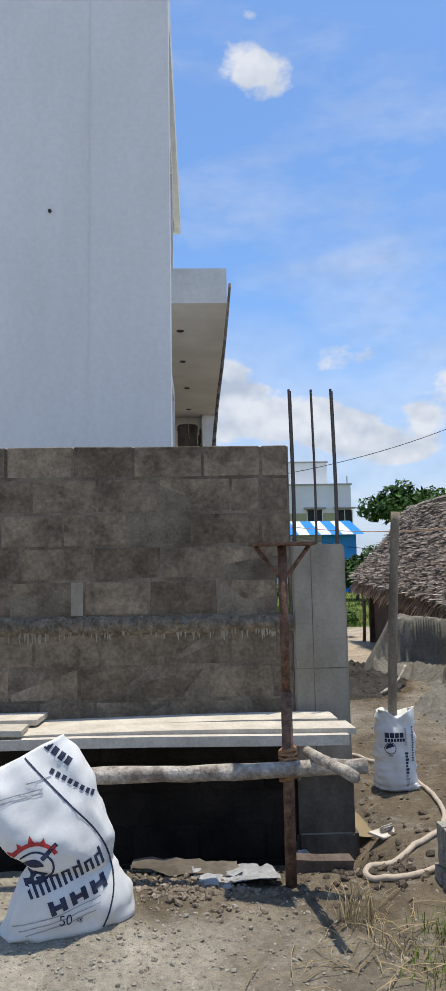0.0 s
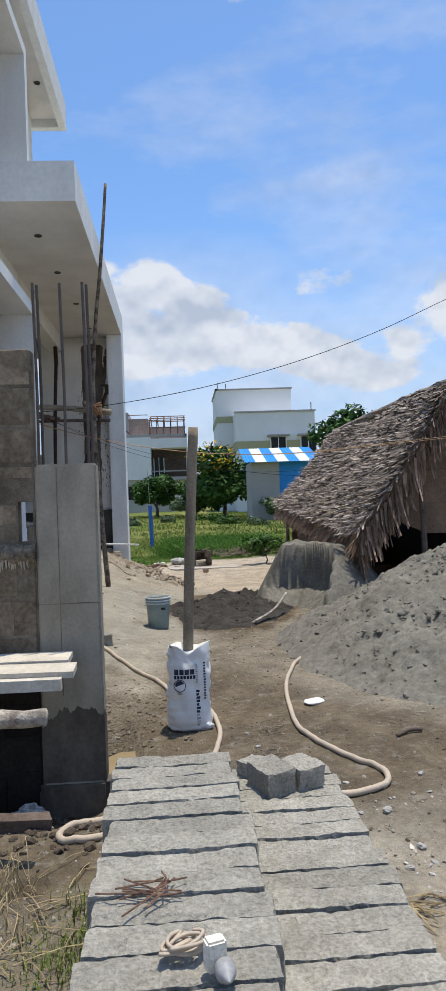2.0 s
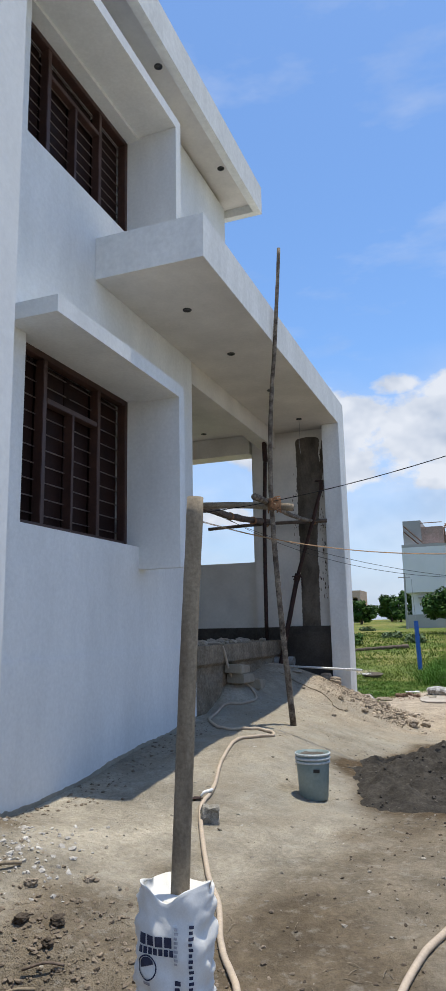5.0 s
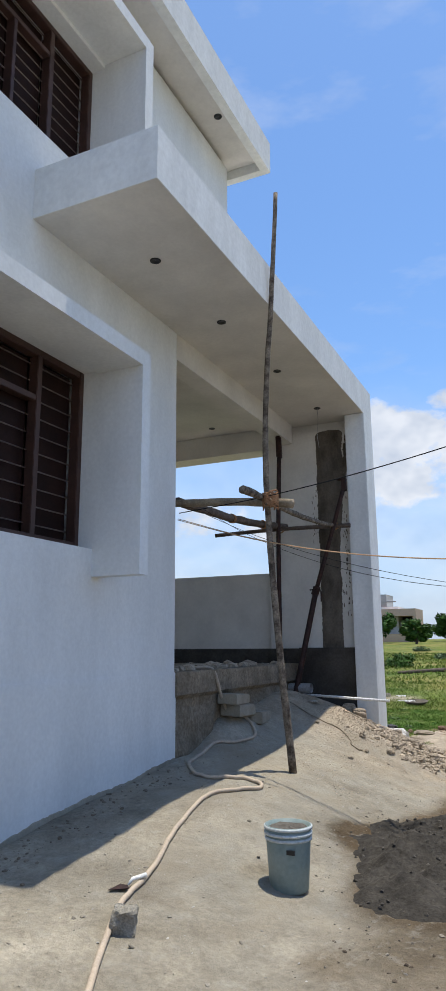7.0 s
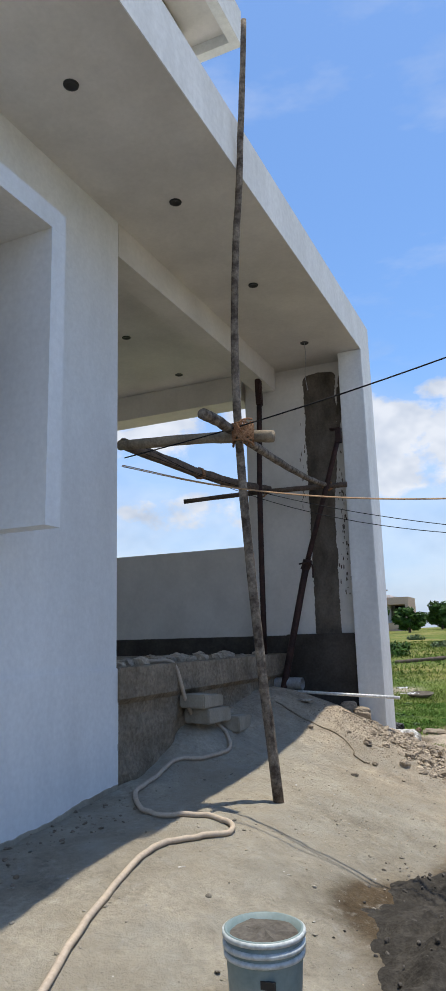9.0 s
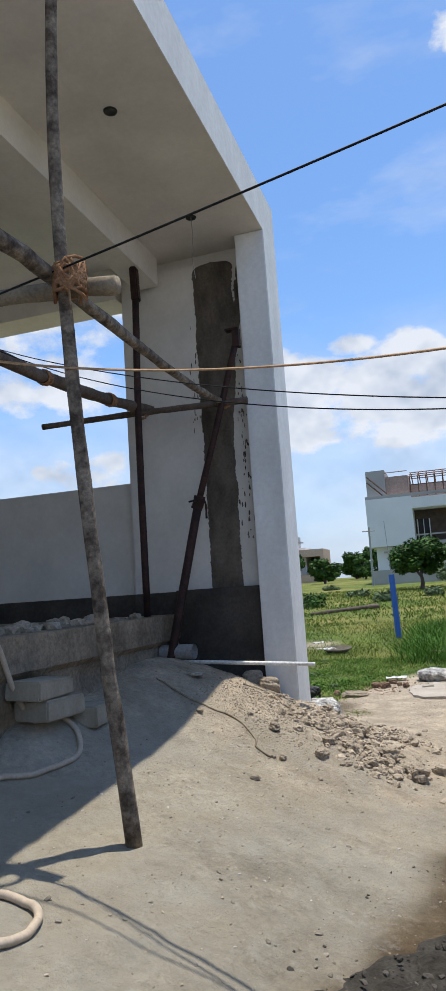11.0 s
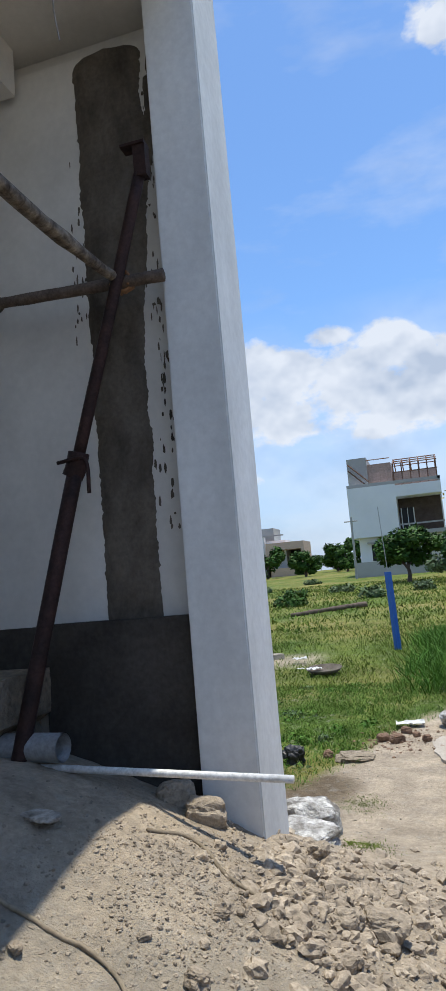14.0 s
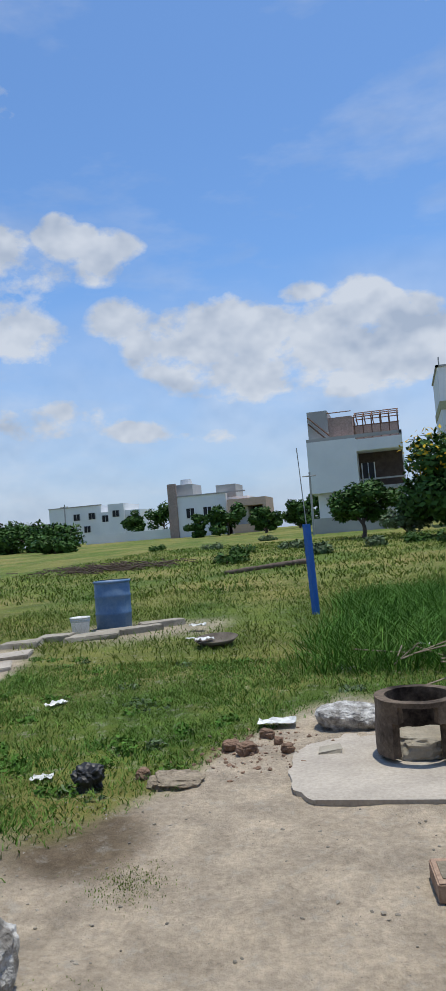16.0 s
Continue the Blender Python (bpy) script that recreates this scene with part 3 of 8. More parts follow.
def prism(name, spans, material, parent, label="", bevel=0.006):
    """Upright or flat slabs: boxes joined into one part."""
    bm = bmesh.new()
    for s in spans:
        b = box_bm(*s)
        me = bpy.data.meshes.new("t")
        b.to_mesh(me)
        b.free()
        bm.from_mesh(me)
        bpy.data.meshes.remove(me)
    if bevel:
        bmesh.ops.bevel(bm, geom=bm.edges[:], offset=bevel, segments=2, affect="EDGES")
    return part(name, bm, material, parent, label)


house = thing("house", "white plastered two-storey concrete house under construction", "house", kind="structure")
FX = -0.82
# outer wall of the front room, with two window openings through it
prism("wall_lower", [(FX - 0.34, FX, 6.34, 10.56, -0.4, 2.30), (FX - 0.34, FX, 6.34, 7.17, 2.30, 3.885), (FX - 0.34, FX, 9.14, 10.56, 2.30, 3.885),
                     (FX - 0.34, FX, 6.34, 10.56, 3.885, 5.68)], PLASTER, house, "white plastered outer wall", 0)
prism("wall_upper", [(FX - 0.34, FX, 6.34, 7.09, 5.68, 7.0), (FX - 0.34, FX, 9.10, 11.9, 5.68, 7.0), (FX - 0.34, FX, 6.34, 11.9, 7.0, 7.79)], PLASTER, house, "", 0)
prism("wall_plinth", [(FX - 0.2, FX + 0.012, 6.34, 10.575, -0.4, 1.25)], PLASTER, house, "white plinth band")
prism("wall_return", [(-6.0, FX - 0.34, 10.33, 10.56, 0.6, 4.84), (-6.0, FX - 0.34, 11.67, 11.9, 5.27, 7.79)], SOFFIT, house, "", 0)
prism("end_wall", [(-6.0, -0.992, 6.06, 6.34, -0.4, 8.2)], ENDWALL, house, "grey-white end wall")
prism("end_fin", [(-1.0, -0.278, 6.04, 6.335, -0.4, 8.2)], ENDWALL, house, "projecting end fin")
# unseen back wall; porch gap and end stretch are sized to set the light
prism("back_wall", [(-6.24, -6.0, 6.1, 10.56, -0.4, 8.2), (-6.24, -6.0, 10.56, 12.1, 4.84, 7.9), (-6.24, -6.0, 12.6, 14.57, -0.4, 4.84)], ENDWALL, house, "", 0)
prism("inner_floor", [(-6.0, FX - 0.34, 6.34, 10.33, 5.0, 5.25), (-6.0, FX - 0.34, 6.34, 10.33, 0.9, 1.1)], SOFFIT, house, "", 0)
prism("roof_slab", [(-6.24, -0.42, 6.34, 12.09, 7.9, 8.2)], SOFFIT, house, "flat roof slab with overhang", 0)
prism("roof_fascia", [(-0.42, -0.31, 6.34, 12.2, 7.765, 8.22), (-6.24, -0.42, 12.09, 12.2, 7.765, 8.22)], FASCIA, house, "white roof fascia with dark mildew streaks", 0)
# window hoods: a slab on top with one upright cheek
prism("window_hood_lower", [(FX, -0.35, 6.92, 9.27, 3.86, 4.0), (FX, -0.35, 9.14, 9.27, 2.07, 3.859)], PLASTER, house, "white concrete window hood", 0)
prism("window_hood_upper", [(FX, -0.35, 6.6, 9.23, 7.04, 7.17), (FX, -0.35, 9.1, 9.23, 5.28, 7.039)], PLASTER, house, "white concrete window hood", 0)
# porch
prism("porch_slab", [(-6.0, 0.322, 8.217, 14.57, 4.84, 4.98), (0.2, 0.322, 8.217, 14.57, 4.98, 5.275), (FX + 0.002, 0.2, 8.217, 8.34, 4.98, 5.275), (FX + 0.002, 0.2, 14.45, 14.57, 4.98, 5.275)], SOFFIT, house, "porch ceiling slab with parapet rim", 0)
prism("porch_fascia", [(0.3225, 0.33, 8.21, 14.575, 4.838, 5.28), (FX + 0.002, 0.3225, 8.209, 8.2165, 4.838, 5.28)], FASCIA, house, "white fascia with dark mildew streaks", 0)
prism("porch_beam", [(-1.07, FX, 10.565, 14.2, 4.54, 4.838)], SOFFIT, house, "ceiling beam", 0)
prism("end_column", [(0.045, 0.333, 14.094, 14.575, 0.28, 4.838)], SMEARED, house, "white corner column with grey cement smears", 0.008)
prism("column_foot", [(0.05, 0.328, 14.098, 14.57, -0.3, 0.279)], CONC, house, "grey foot of the column", 0.01)
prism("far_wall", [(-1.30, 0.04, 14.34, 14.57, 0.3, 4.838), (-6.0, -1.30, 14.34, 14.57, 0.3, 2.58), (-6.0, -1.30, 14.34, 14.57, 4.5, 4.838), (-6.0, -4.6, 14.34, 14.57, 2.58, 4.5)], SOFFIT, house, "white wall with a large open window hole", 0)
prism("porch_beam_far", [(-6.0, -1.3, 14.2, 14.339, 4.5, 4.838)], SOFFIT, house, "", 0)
prism("far_wall_band", [(-6.0, -0.44, 14.3, 14.339, 1.2, 1.46)], DARKCEM, house, "dark unpainted band", 0)


def render_strip():
    """The freshly rendered grey pier with a ragged, round-topped outline and flaked plaster beside it."""
    bm = bmesh.new()
    n, m = 220, 10
    rows = []
    for i in range(n + 1):
        z = 1.45 + 3.24 * i / n
        k = max(0.0, (z - 4.52) / 0.17)
        wide = sstep(z, 2.7, 4.0)
        half = (0.155 + 0.05 * wide) * (max(0.0, 1 - k ** 4)) ** 0.25 if k < 1 else 0.0
        keep = min(1.0, half / 0.1)
        mid = -0.30 + 0.045 * wide
        left = mid - half + keep * (0.02 * noise.noise((z * 4, 0, 0)) + 0.008 * noise.noise((z * 13, 0, 0)) + 0.011 * noise.noise((z * 40, 0, 0)))
        right = mid + half + keep * (0.02 * noise.noise((z * 4, 5, 0)) + 0.008 * noise.noise((z * 15, 5, 0)) + 0.011 * noise.noise((z * 43, 5, 0)))
        row = []
        for j in range(m + 1):
            t = j / m
            x = left + (right - left) * t
            y = 14.247 if j in (0, m) else 14.236 - 0.012 * math.sin(math.pi * t) + 0.006 * noise.noise((x * 9, z * 3, 8)) + 0.003 * noise.noise((x * 30, z * 22, 8))
            row.append(bm.verts.new((x, y, z)))
        rows.append(row)
    for a, b in zip(rows, rows[1:]):
        for j in range(m):
            bm.faces.new((a[j], a[j + 1], b[j + 1], b[j]))
    part("render_strip", bm, WETCEM, house, "damp grey cement render strip", True)
    r = random.Random(17)
    spots = [(r.gauss(-0.045, 0.025), r.uniform(1.9, 4.45), r.uniform(0.002, 0.009), r.uniform(0.006, 0.03)) for _ in range(80)]
    spots += [(r.gauss(-0.52, 0.03), r.uniform(3.0, 4.3), r.uniform(0.003, 0.008), r.uniform(0.008, 0.03)) for _ in range(24)]
    spots += [(-0.01, 4.33, 0.03, 0.13), (-0.02, 4.12, 0.034, 0.16), (-0.04, 3.95, 0.022, 0.1), (0.005, 4.5, 0.018, 0.1)]
    verts, faces = [], []
    for k, (x, z, a, c) in enumerate(spots):
        x = min(0.034 - a, x)
        base = len(verts)
        for q in range(14):
            t = 6.2832 * q / 14
            e = 1 + 0.55 * noise.noise((math.cos(t) * 1.6 + k * 3, math.sin(t) * 1.6, 2))
            verts.append((x + a * e * math.cos(t), 14.2465 - 0.00004 * k, z + c * e * math.sin(t)))
        faces.append(list(range(base, base + 14)))
    raw("chipped_plaster", verts, faces, WETCEM, house)


prism("pier", [(-1.25, 0.044, 14.25, 14.339, 0.3, 4.7)], SOFFIT, house, "white pier", 0)
render_strip()
prism("pier_band", [(-1.255, -0.802, 14.22, 14.249, 1.2, 1.46)], DARKCEM, house, "dark unpainted band", 0)
prism("pier_base", [(-0.80, 0.043, 14.17, 14.249, 0.2, 1.47)], DARKCEM, house, "dark damp cement base", 0.006)
# raised floor of the porch, with its rough concrete edge
def plinth():
    bm = bmesh.new()
    nx, nz = 180, 26
    y0, y1, z0, z1 = 10.56, 14.17, 0.1, 1.25
    grid = []
    for j in range(nz + 1):
        z = z0 + (z1 - z0) * j / nz
        row = []
        for i in range(nx + 1):
            y = y0 + (y1 - y0) * i / nx
            x = FX + 0.03 + 0.015 * noise.noise((y * 3, z * 3, 1)) + 0.006 * noise.noise((y * 15, z * 15, 1)) + (-0.035 + 0.05 * noise.noise((y * 4, z * 5, 6)) if z < 1.0 else 0.012)
            row.append(bm.verts.new((x, y, z + (0.012 * noise.noise((y * 5, 0, 0)) if j == nz else 0))))
        grid.append(row)
    back = [bm.verts.new((-6.0, v.co.y, 1.25)) for v in grid[-1]]
    for a, b in zip(grid, grid[1:]):
        for i in range(nx):
            bm.faces.new((a[i], a[i + 1], b[i + 1], b[i]))
    for i in range(nx):
        bm.faces.new((grid[-1][i], grid[-1][i + 1], back[i + 1], back[i]))
    foot = [bm.verts.new((FX - 0.3, y0, z0 + (z1 - z0) * j / nz)) for j in range(nz + 1)]
    for j in range(nz):
        bm.faces.new((foot[j], grid[j][0], grid[j + 1][0], foot[j + 1]))
    part("porch_floor", bm, ROUGHCEM, house, "rough unfinished concrete porch floor and edge")


plinth()


def foot_band():
    """A grey strip along the foot of the house wall, following the earth."""
    bm = bmesh.new()
    n = 160
    rows = []
    for i in range(n + 1):
        y = 6.36 + 4.2 * i / n
        g = top(FX + 0.02, y)
        h = 0.03 + 0.02 * noise.noise((y * 1.7, 0, 4)) + 0.012 * noise.noise((y * 14, 0, 4))
        rows.append([bm.verts.new((FX + 0.024, y, g - 0.1)), bm.verts.new((FX + 0.0185, y, g + max(0.008, h))), bm.verts.new((FX + 0.01, y, g + max(0.008, h) + 0.004))])
    for a, b in zip(rows, rows[1:]):
        for k in range(2):
            bm.faces.new((a[k], b[k], b[k + 1], a[k + 1]))
    part("foot_band", bm, CONC, house, "grey strip along the foot of the wall")


foot_band()
bm = bmesh.new()
tube(bm, smooth_path([(-0.218, 13.615, 4.85), (-0.213, 13.62, 4.65), (-0.228, 13.61, 4.45), (-0.21, 13.62, 4.25)], 5), 0.0035, 5)
part("loose_wire", bm, GREYPVC, house, "loose wire hanging from a lamp socket")
bm = bmesh.new()
tube(bm, [(-1.361, 6.08, 4.84), (-1.361, 6.045, 4.84)], 0.016, 10)
part("drain_stub", bm, BLACK, house, "dark pipe stub in the end wall")
for k, (x, y, z) in enumerate(((-0.265, 9.18, 4.84), (-0.262, 10.527, 4.84), (-0.225, 12.05, 4.84), (-0.218, 13.615, 4.84), (-1.98, 12.5, 4.84), (-2.0, 13.8, 4.84), (-0.565, 9.1, 7.9), (-0.565, 11.1, 7.9))):
    bm = bmesh.new()
    lathe(bm, [(0.001, -0.001), (0.03, -0.001), (0.034, -0.006), (0.048, -0.007), (0.05, 0.0)], 18)
    ob = part("ceiling_socket", bm, BLACK, house, "black empty lamp socket", True)
    ob.location = (x, y, z)


def window(name, y0, y1, z0, z1, top_light):
    w = thing(name, "dark red-brown wooden window with steel grille rods", "window", (FX - 0.215, y0, z0), kind="structure")
    W, H = y1 - y0, z1 - z0
    f = 0.06
    cols = [0, W * 0.245, W * 0.475, W * 0.705, W]
    for nm, s in (("frame_side", (0, f)), ("frame_side", (W - f, W))):
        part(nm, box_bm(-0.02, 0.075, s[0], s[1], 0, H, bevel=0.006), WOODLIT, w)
    for s in ((0, f), (H - f, H)):
        part("frame_rail", box_bm(-0.02, 0.074, f, W - f, s[0], s[1], bevel=0.006), WOODLIT, w)
    for i in (1, 3):
        part("mullion", box_bm(-0.02, 0.072, cols[i] - 0.03, cols[i] + 0.03, f, H - f, bevel=0.005), WOODLIT, w)
    if top_light:
        part("transom", box_bm(-0.02, 0.07, cols[1] + 0.03, cols[3] - 0.03, H * top_light - 0.025, H * top_light + 0.025, bevel=0.005), WOODLIT, w)
    part("meeting_stile", box_bm(-0.02, 0.07, cols[2] - 0.02, cols[2] + 0.02, f, H * (top_light or 1) - (0.025 if top_light else f), bevel=0.004), WOODLIT, w)
    edges = [f, cols[1] - 0.03, cols[1] + 0.03, cols[2] - 0.02, cols[2] + 0.02, cols[3] - 0.03, cols[3] + 0.03, W - f]
    for i in range(4):
        a, b = edges[2 * i], edges[2 * i + 1]
        top_z = H - f
        # shutter colour includes the shade of the window recess
        part("shutter", box_bm(-0.075, -0.045, a - 0.01, b + 0.01, f, top_z), WOODSHADE, w, "closed shutter darkened for its shaded recess")
        n = 10
        for k in range(n):
            z = f + (top_z - f) * (k + 0.6) / n
            bm = bmesh.new()
            tube(bm, [(0.0, a + 0.01, z), (0.0, b - 0.01, z)], 0.006, 6)
            part("rod", bm, BARS, w)
    return w


window("window_1", 7.17, 9.14, 2.30, 3.885, 0.735)
window("window_2", 7.09, 9.10, 5.68, 7.0, 0.76)

# ---- the block wall with its corner column ----
wall = thing("block_wall", "weathered grey concrete block wall with a cast corner column", "wall", kind="structure")
prism("core", [(-1.75, 0.447, 4.5165, 4.605, -0.5, 2.36), (0.53, 0.542, 4.5165, 4.605, -0.5, 2.36), (0.447, 0.53, 4.5165, 4.605, -0.5, 1.285), (0.447, 0.53, 4.5165, 4.605, 1.51, 2.36)], MORTAR, wall, "mortar", 0)
prism("column", [(0.545, 0.89, 4.50, 4.62, -0.5, 1.715)], CONC, wall, "bare cast concrete column", 0.012)
prism("column_foot", [(0.52, 0.915, 4.475, 4.645, -0.5, -0.04)], WETCEM, wall, "damp footing", 0.03)


def column_damp():
    """A wet stain climbing the column's faces to a ragged edge."""
    bm = bmesh.new()
    ring = [(0.5435, 4.4985), (0.8915, 4.4985), (0.8915, 4.6215)]
    edge = []
    for (xa, ya), (xb, yb) in zip(ring, ring[1:]):
        n = int(math.hypot(xb - xa, yb - ya) / 0.006)
        edge += [(xa + (xb - xa) * i / n, ya + (yb - ya) * i / n) for i in range(n)]
    edge.append(ring[-1])
    lo = [bm.verts.new((x, y, -0.06)) for x, y in edge]
    hi = [bm.verts.new((x, y, 0.30 + 0.10 * noise.noise((x * 5, y * 5, 1)) + 0.07 * noise.noise((x * 17, y * 17, 1)) + 0.04 * noise.noise((x * 60, y * 60, 1)))) for x, y in edge]
    for i in range(len(edge) - 1):
        bm.faces.new((lo[i], lo[i + 1], hi[i + 1], hi[i]))
    part("column_damp", bm, WETCEM, wall, "damp lower face of the column")


column_damp()
part("form_line", box_bm(0.548, 0.887, 4.4985, 4.5, 0.93, 0.934, wob=0.001, seed=8), MORTAR, wall, "seam left by the formwork")
part("form_line", box_bm(0.666, 0.669, 4.4983, 4.5, 0.42, 1.7, wob=0.001, seed=5), MORTAR, wall, "seam left by the formwork")
# black sheet on the lower wall: shade below the planks, put into colour
prism("damp_render", [(-1.75, 0.54, 4.5125, 4.5162, -0.5, 0.556)], SHADEBLOCK, wall, "black sheet painted for the shade under the planks", 0)
prism("lower_mortar", [(-1.75, 0.528, 4.5068, 4.5162, 0.56, 1.18)], MORTAR, wall, "mortar", 0)


def ledge():
    bm = bmesh.new()
    n = 420
    rows = []
    for z, y, w in ((1.165, 4.515, 1.0), (1.18, 4.49, 1.6), (1.2, 4.478, 1.6), (1.225, 4.475, 1.4), (1.25, 4.487, 1.4), (1.272, 4.503, 1.2), (1.28, 4.53, 0.5)):
        rows.append([bm.verts.new((-1.75 + 2.29 * i / n, y + w * (0.009 * noise.noise((i * 0.13, z * 30, 0)) + 0.007 * noise.noise((i * 0.55, z * 60, 5))),
                                   z + 0.016 * noise.noise((i * 0.11, z * 9, 2)) + 0.008 * noise.noise((i * 0.6, z * 30, 7)))) for i in range(n + 1)])
    for a, b in zip(rows, rows[1:]):
        for i in range(n):
            bm.faces.new((a[i], a[i + 1], b[i + 1], b[i]))
    part("mortar_ledge", bm, CRUSTMORTAR, wall, "crusty mortar ledge")
    r = random.Random(5)
    bm = bmesh.new()
    for i in range(120):
        x = r.uniform(-1.7, 0.5)
        L = r.uniform(0.02, 0.12) * (0.5 + 0.8 * abs(noise.noise((x * 2.3, 0, 3))))
        tube(bm, [(x, 4.503, 1.19), (x + r.uniform(-0.005, 0.005), 4.5, 1.19 - L * 0.6), (x, 4.506, 1.19 - L)], [0.008, 0.005, 0.002], 5)
    part("mortar_drips", bm, CONC, wall, "pale runs of mortar")


ledge()
COURSES = [(-0.42, -0.21), (-0.2, 0.0), (0.01, 0.20), (0.21, 0.375), (0.385, 0.55), (0.56, 0.752), (0.765, 0.957), (0.972, 1.168), (1.285, 1.497), (1.512, 1.711), (1.726, 1.926), (1.942, 2.152), (2.168, 2.369)]
JOINTS = {5: (-1.06, -0.71, -0.26, 0.27), 6: (-1.24, -0.81, -0.41, 0.0, 0.4), 7: (-1.09, -0.68, -0.27, 0.14, 0.44), 8: (-1.24, -0.86, -0.785, -0.375, 0.067, 0.447),
          9: (-1.19, -0.72, -0.29, 0.09), 10: (-1.32, -0.92, -0.51, -0.11, 0.35), 11: (-1.12, -0.7, -0.31, 0.16, 0.35), 12: (-1.29, -0.86, -0.47, -0.02, 0.36)}
rb = random.Random(11)
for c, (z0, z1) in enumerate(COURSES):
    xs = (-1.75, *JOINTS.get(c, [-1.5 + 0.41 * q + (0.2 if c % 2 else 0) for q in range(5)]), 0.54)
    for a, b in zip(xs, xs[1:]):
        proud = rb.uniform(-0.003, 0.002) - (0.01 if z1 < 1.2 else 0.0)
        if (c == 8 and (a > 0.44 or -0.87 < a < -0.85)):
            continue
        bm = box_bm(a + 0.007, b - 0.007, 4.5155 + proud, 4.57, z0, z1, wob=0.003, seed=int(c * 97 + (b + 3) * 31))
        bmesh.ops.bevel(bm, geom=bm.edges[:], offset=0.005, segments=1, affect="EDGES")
        # courses below plank height take the shade-darkened colour
        part("block", bm, SHADEBLOCK if z1 < 0.56 else BLOCK, wall)
for x, y in ((0.565, 4.54), (0.58, 4.585), (0.715, 4.55), (0.845, 4.54), (0.862, 4.585)):
    bm = bmesh.new()
    tube(bm, smooth_path([(x, y, 1.5), (x + 0.005, y, 2.1), (x - 0.004, y, 2.75)], 6), 0.0085, 7)
    part("rebar", bm, REBAR, wall, "bare steel bar")

part("mortar_patch", box_bm(-0.865, -0.79, 4.513, 4.6, 1.285, 1.495), CONC, wall, "pale mortar-filled joint")
# ---- planks, props and logs by the block wall ----


def plank(x0, x1, y0, y1, z, h, seed, label):
    r = random.Random(seed)
    bm = bmesh.new()
    n = 24
    rows = []
    for i in range(n + 1):
        x = x0 + (x1 - x0) * i / n
        jut = r.uniform(-0.02, 0.02) if i in (0, n) else 0
        dz = 0.008 * math.sin(x * 2 + seed)
        e = 0.006 * noise.noise((x * 5, seed, 0))
        rows.append([bm.verts.new((x + jut, y0 + e, z + dz)), bm.verts.new((x + jut * 0.3, y1 + e, z + dz)), bm.verts.new((x + jut * 0.3, y1 + e, z + h + dz)), bm.verts.new((x + jut, y0 + e, z + h + dz))])
    for a, b in zip(rows, rows[1:]):
        for k in range(4):
            bm.faces.new((a[k], b[k], b[(k + 1) % 4], a[(k + 1) % 4]))
    bm.faces.new(rows[0][::-1]), bm.faces.new(rows[-1])
    bmesh.ops.recalc_face_normals(bm, faces=bm.faces[:])
    return tagged(part("plank", bm, PLANK), label, "plank", "scaffold planks")


plank(-1.6, 0.735, 4.2, 4.43, 0.645, 0.03, 1, "bleached rough plank lying on logs by the wall")
plank(-1.6, 0.79, 3.98, 4.19, 0.64, 0.032, 2, "bleached rough plank lying on logs by the wall")
plank(-1.6, 0.755, 3.92, 3.972, 0.6, 0.055, 3, "bleached rough board on edge of the scaffold")
plank(-1.75, -0.98, 4.18, 4.42, 0.678, 0.03, 4, "short plank end lying on other planks")
plank(-1.75, -1.03, 3.93, 4.12, 0.675, 0.03, 5, "short plank end lying on other planks")


def log(name, pts, radii, material, label, category="pole", lump=0.25, sides=10, seed=1, group=""):
    bm = bmesh.new()
    p = smooth_path(pts, 6)
    if not isinstance(radii, (int, float)):
        a, b = radii
        radii = [a + (b - a) * i / (len(p) - 1) for i in range(len(p))]
    tube(bm, p, radii, sides, lump, seed)
    return tagged(part(name, bm, material, smooth=True), label, category, group)


log("scaffold_log", [(-1.5, 3.62, 0.545), (-0.5, 3.6, 0.55), (0.2, 3.57, 0.56), (0.76, 3.53, 0.585)], (0.044, 0.036), LOG, "barked horizontal log tied to the steel prop", "log", 0.3, 12, 3)
log("scaffold_log", [(0.594, 3.05, 0.665), (0.56, 3.25, 0.652), (0.525, 3.45, 0.638), (0.487, 3.68, 0.622)], (0.025, 0.026), LOG, "short pale log laid across the horizontal log", "log", 0.25, 10, 4)
log("scaffold_log", [(-1.2, 3.4, 0.62), (-1.2, 3.9, 0.6), (-1.2, 4.45, 0.6)], (0.034, 0.034), LOG, "short log laid under the planks", "log", 0.25, 10, 6)


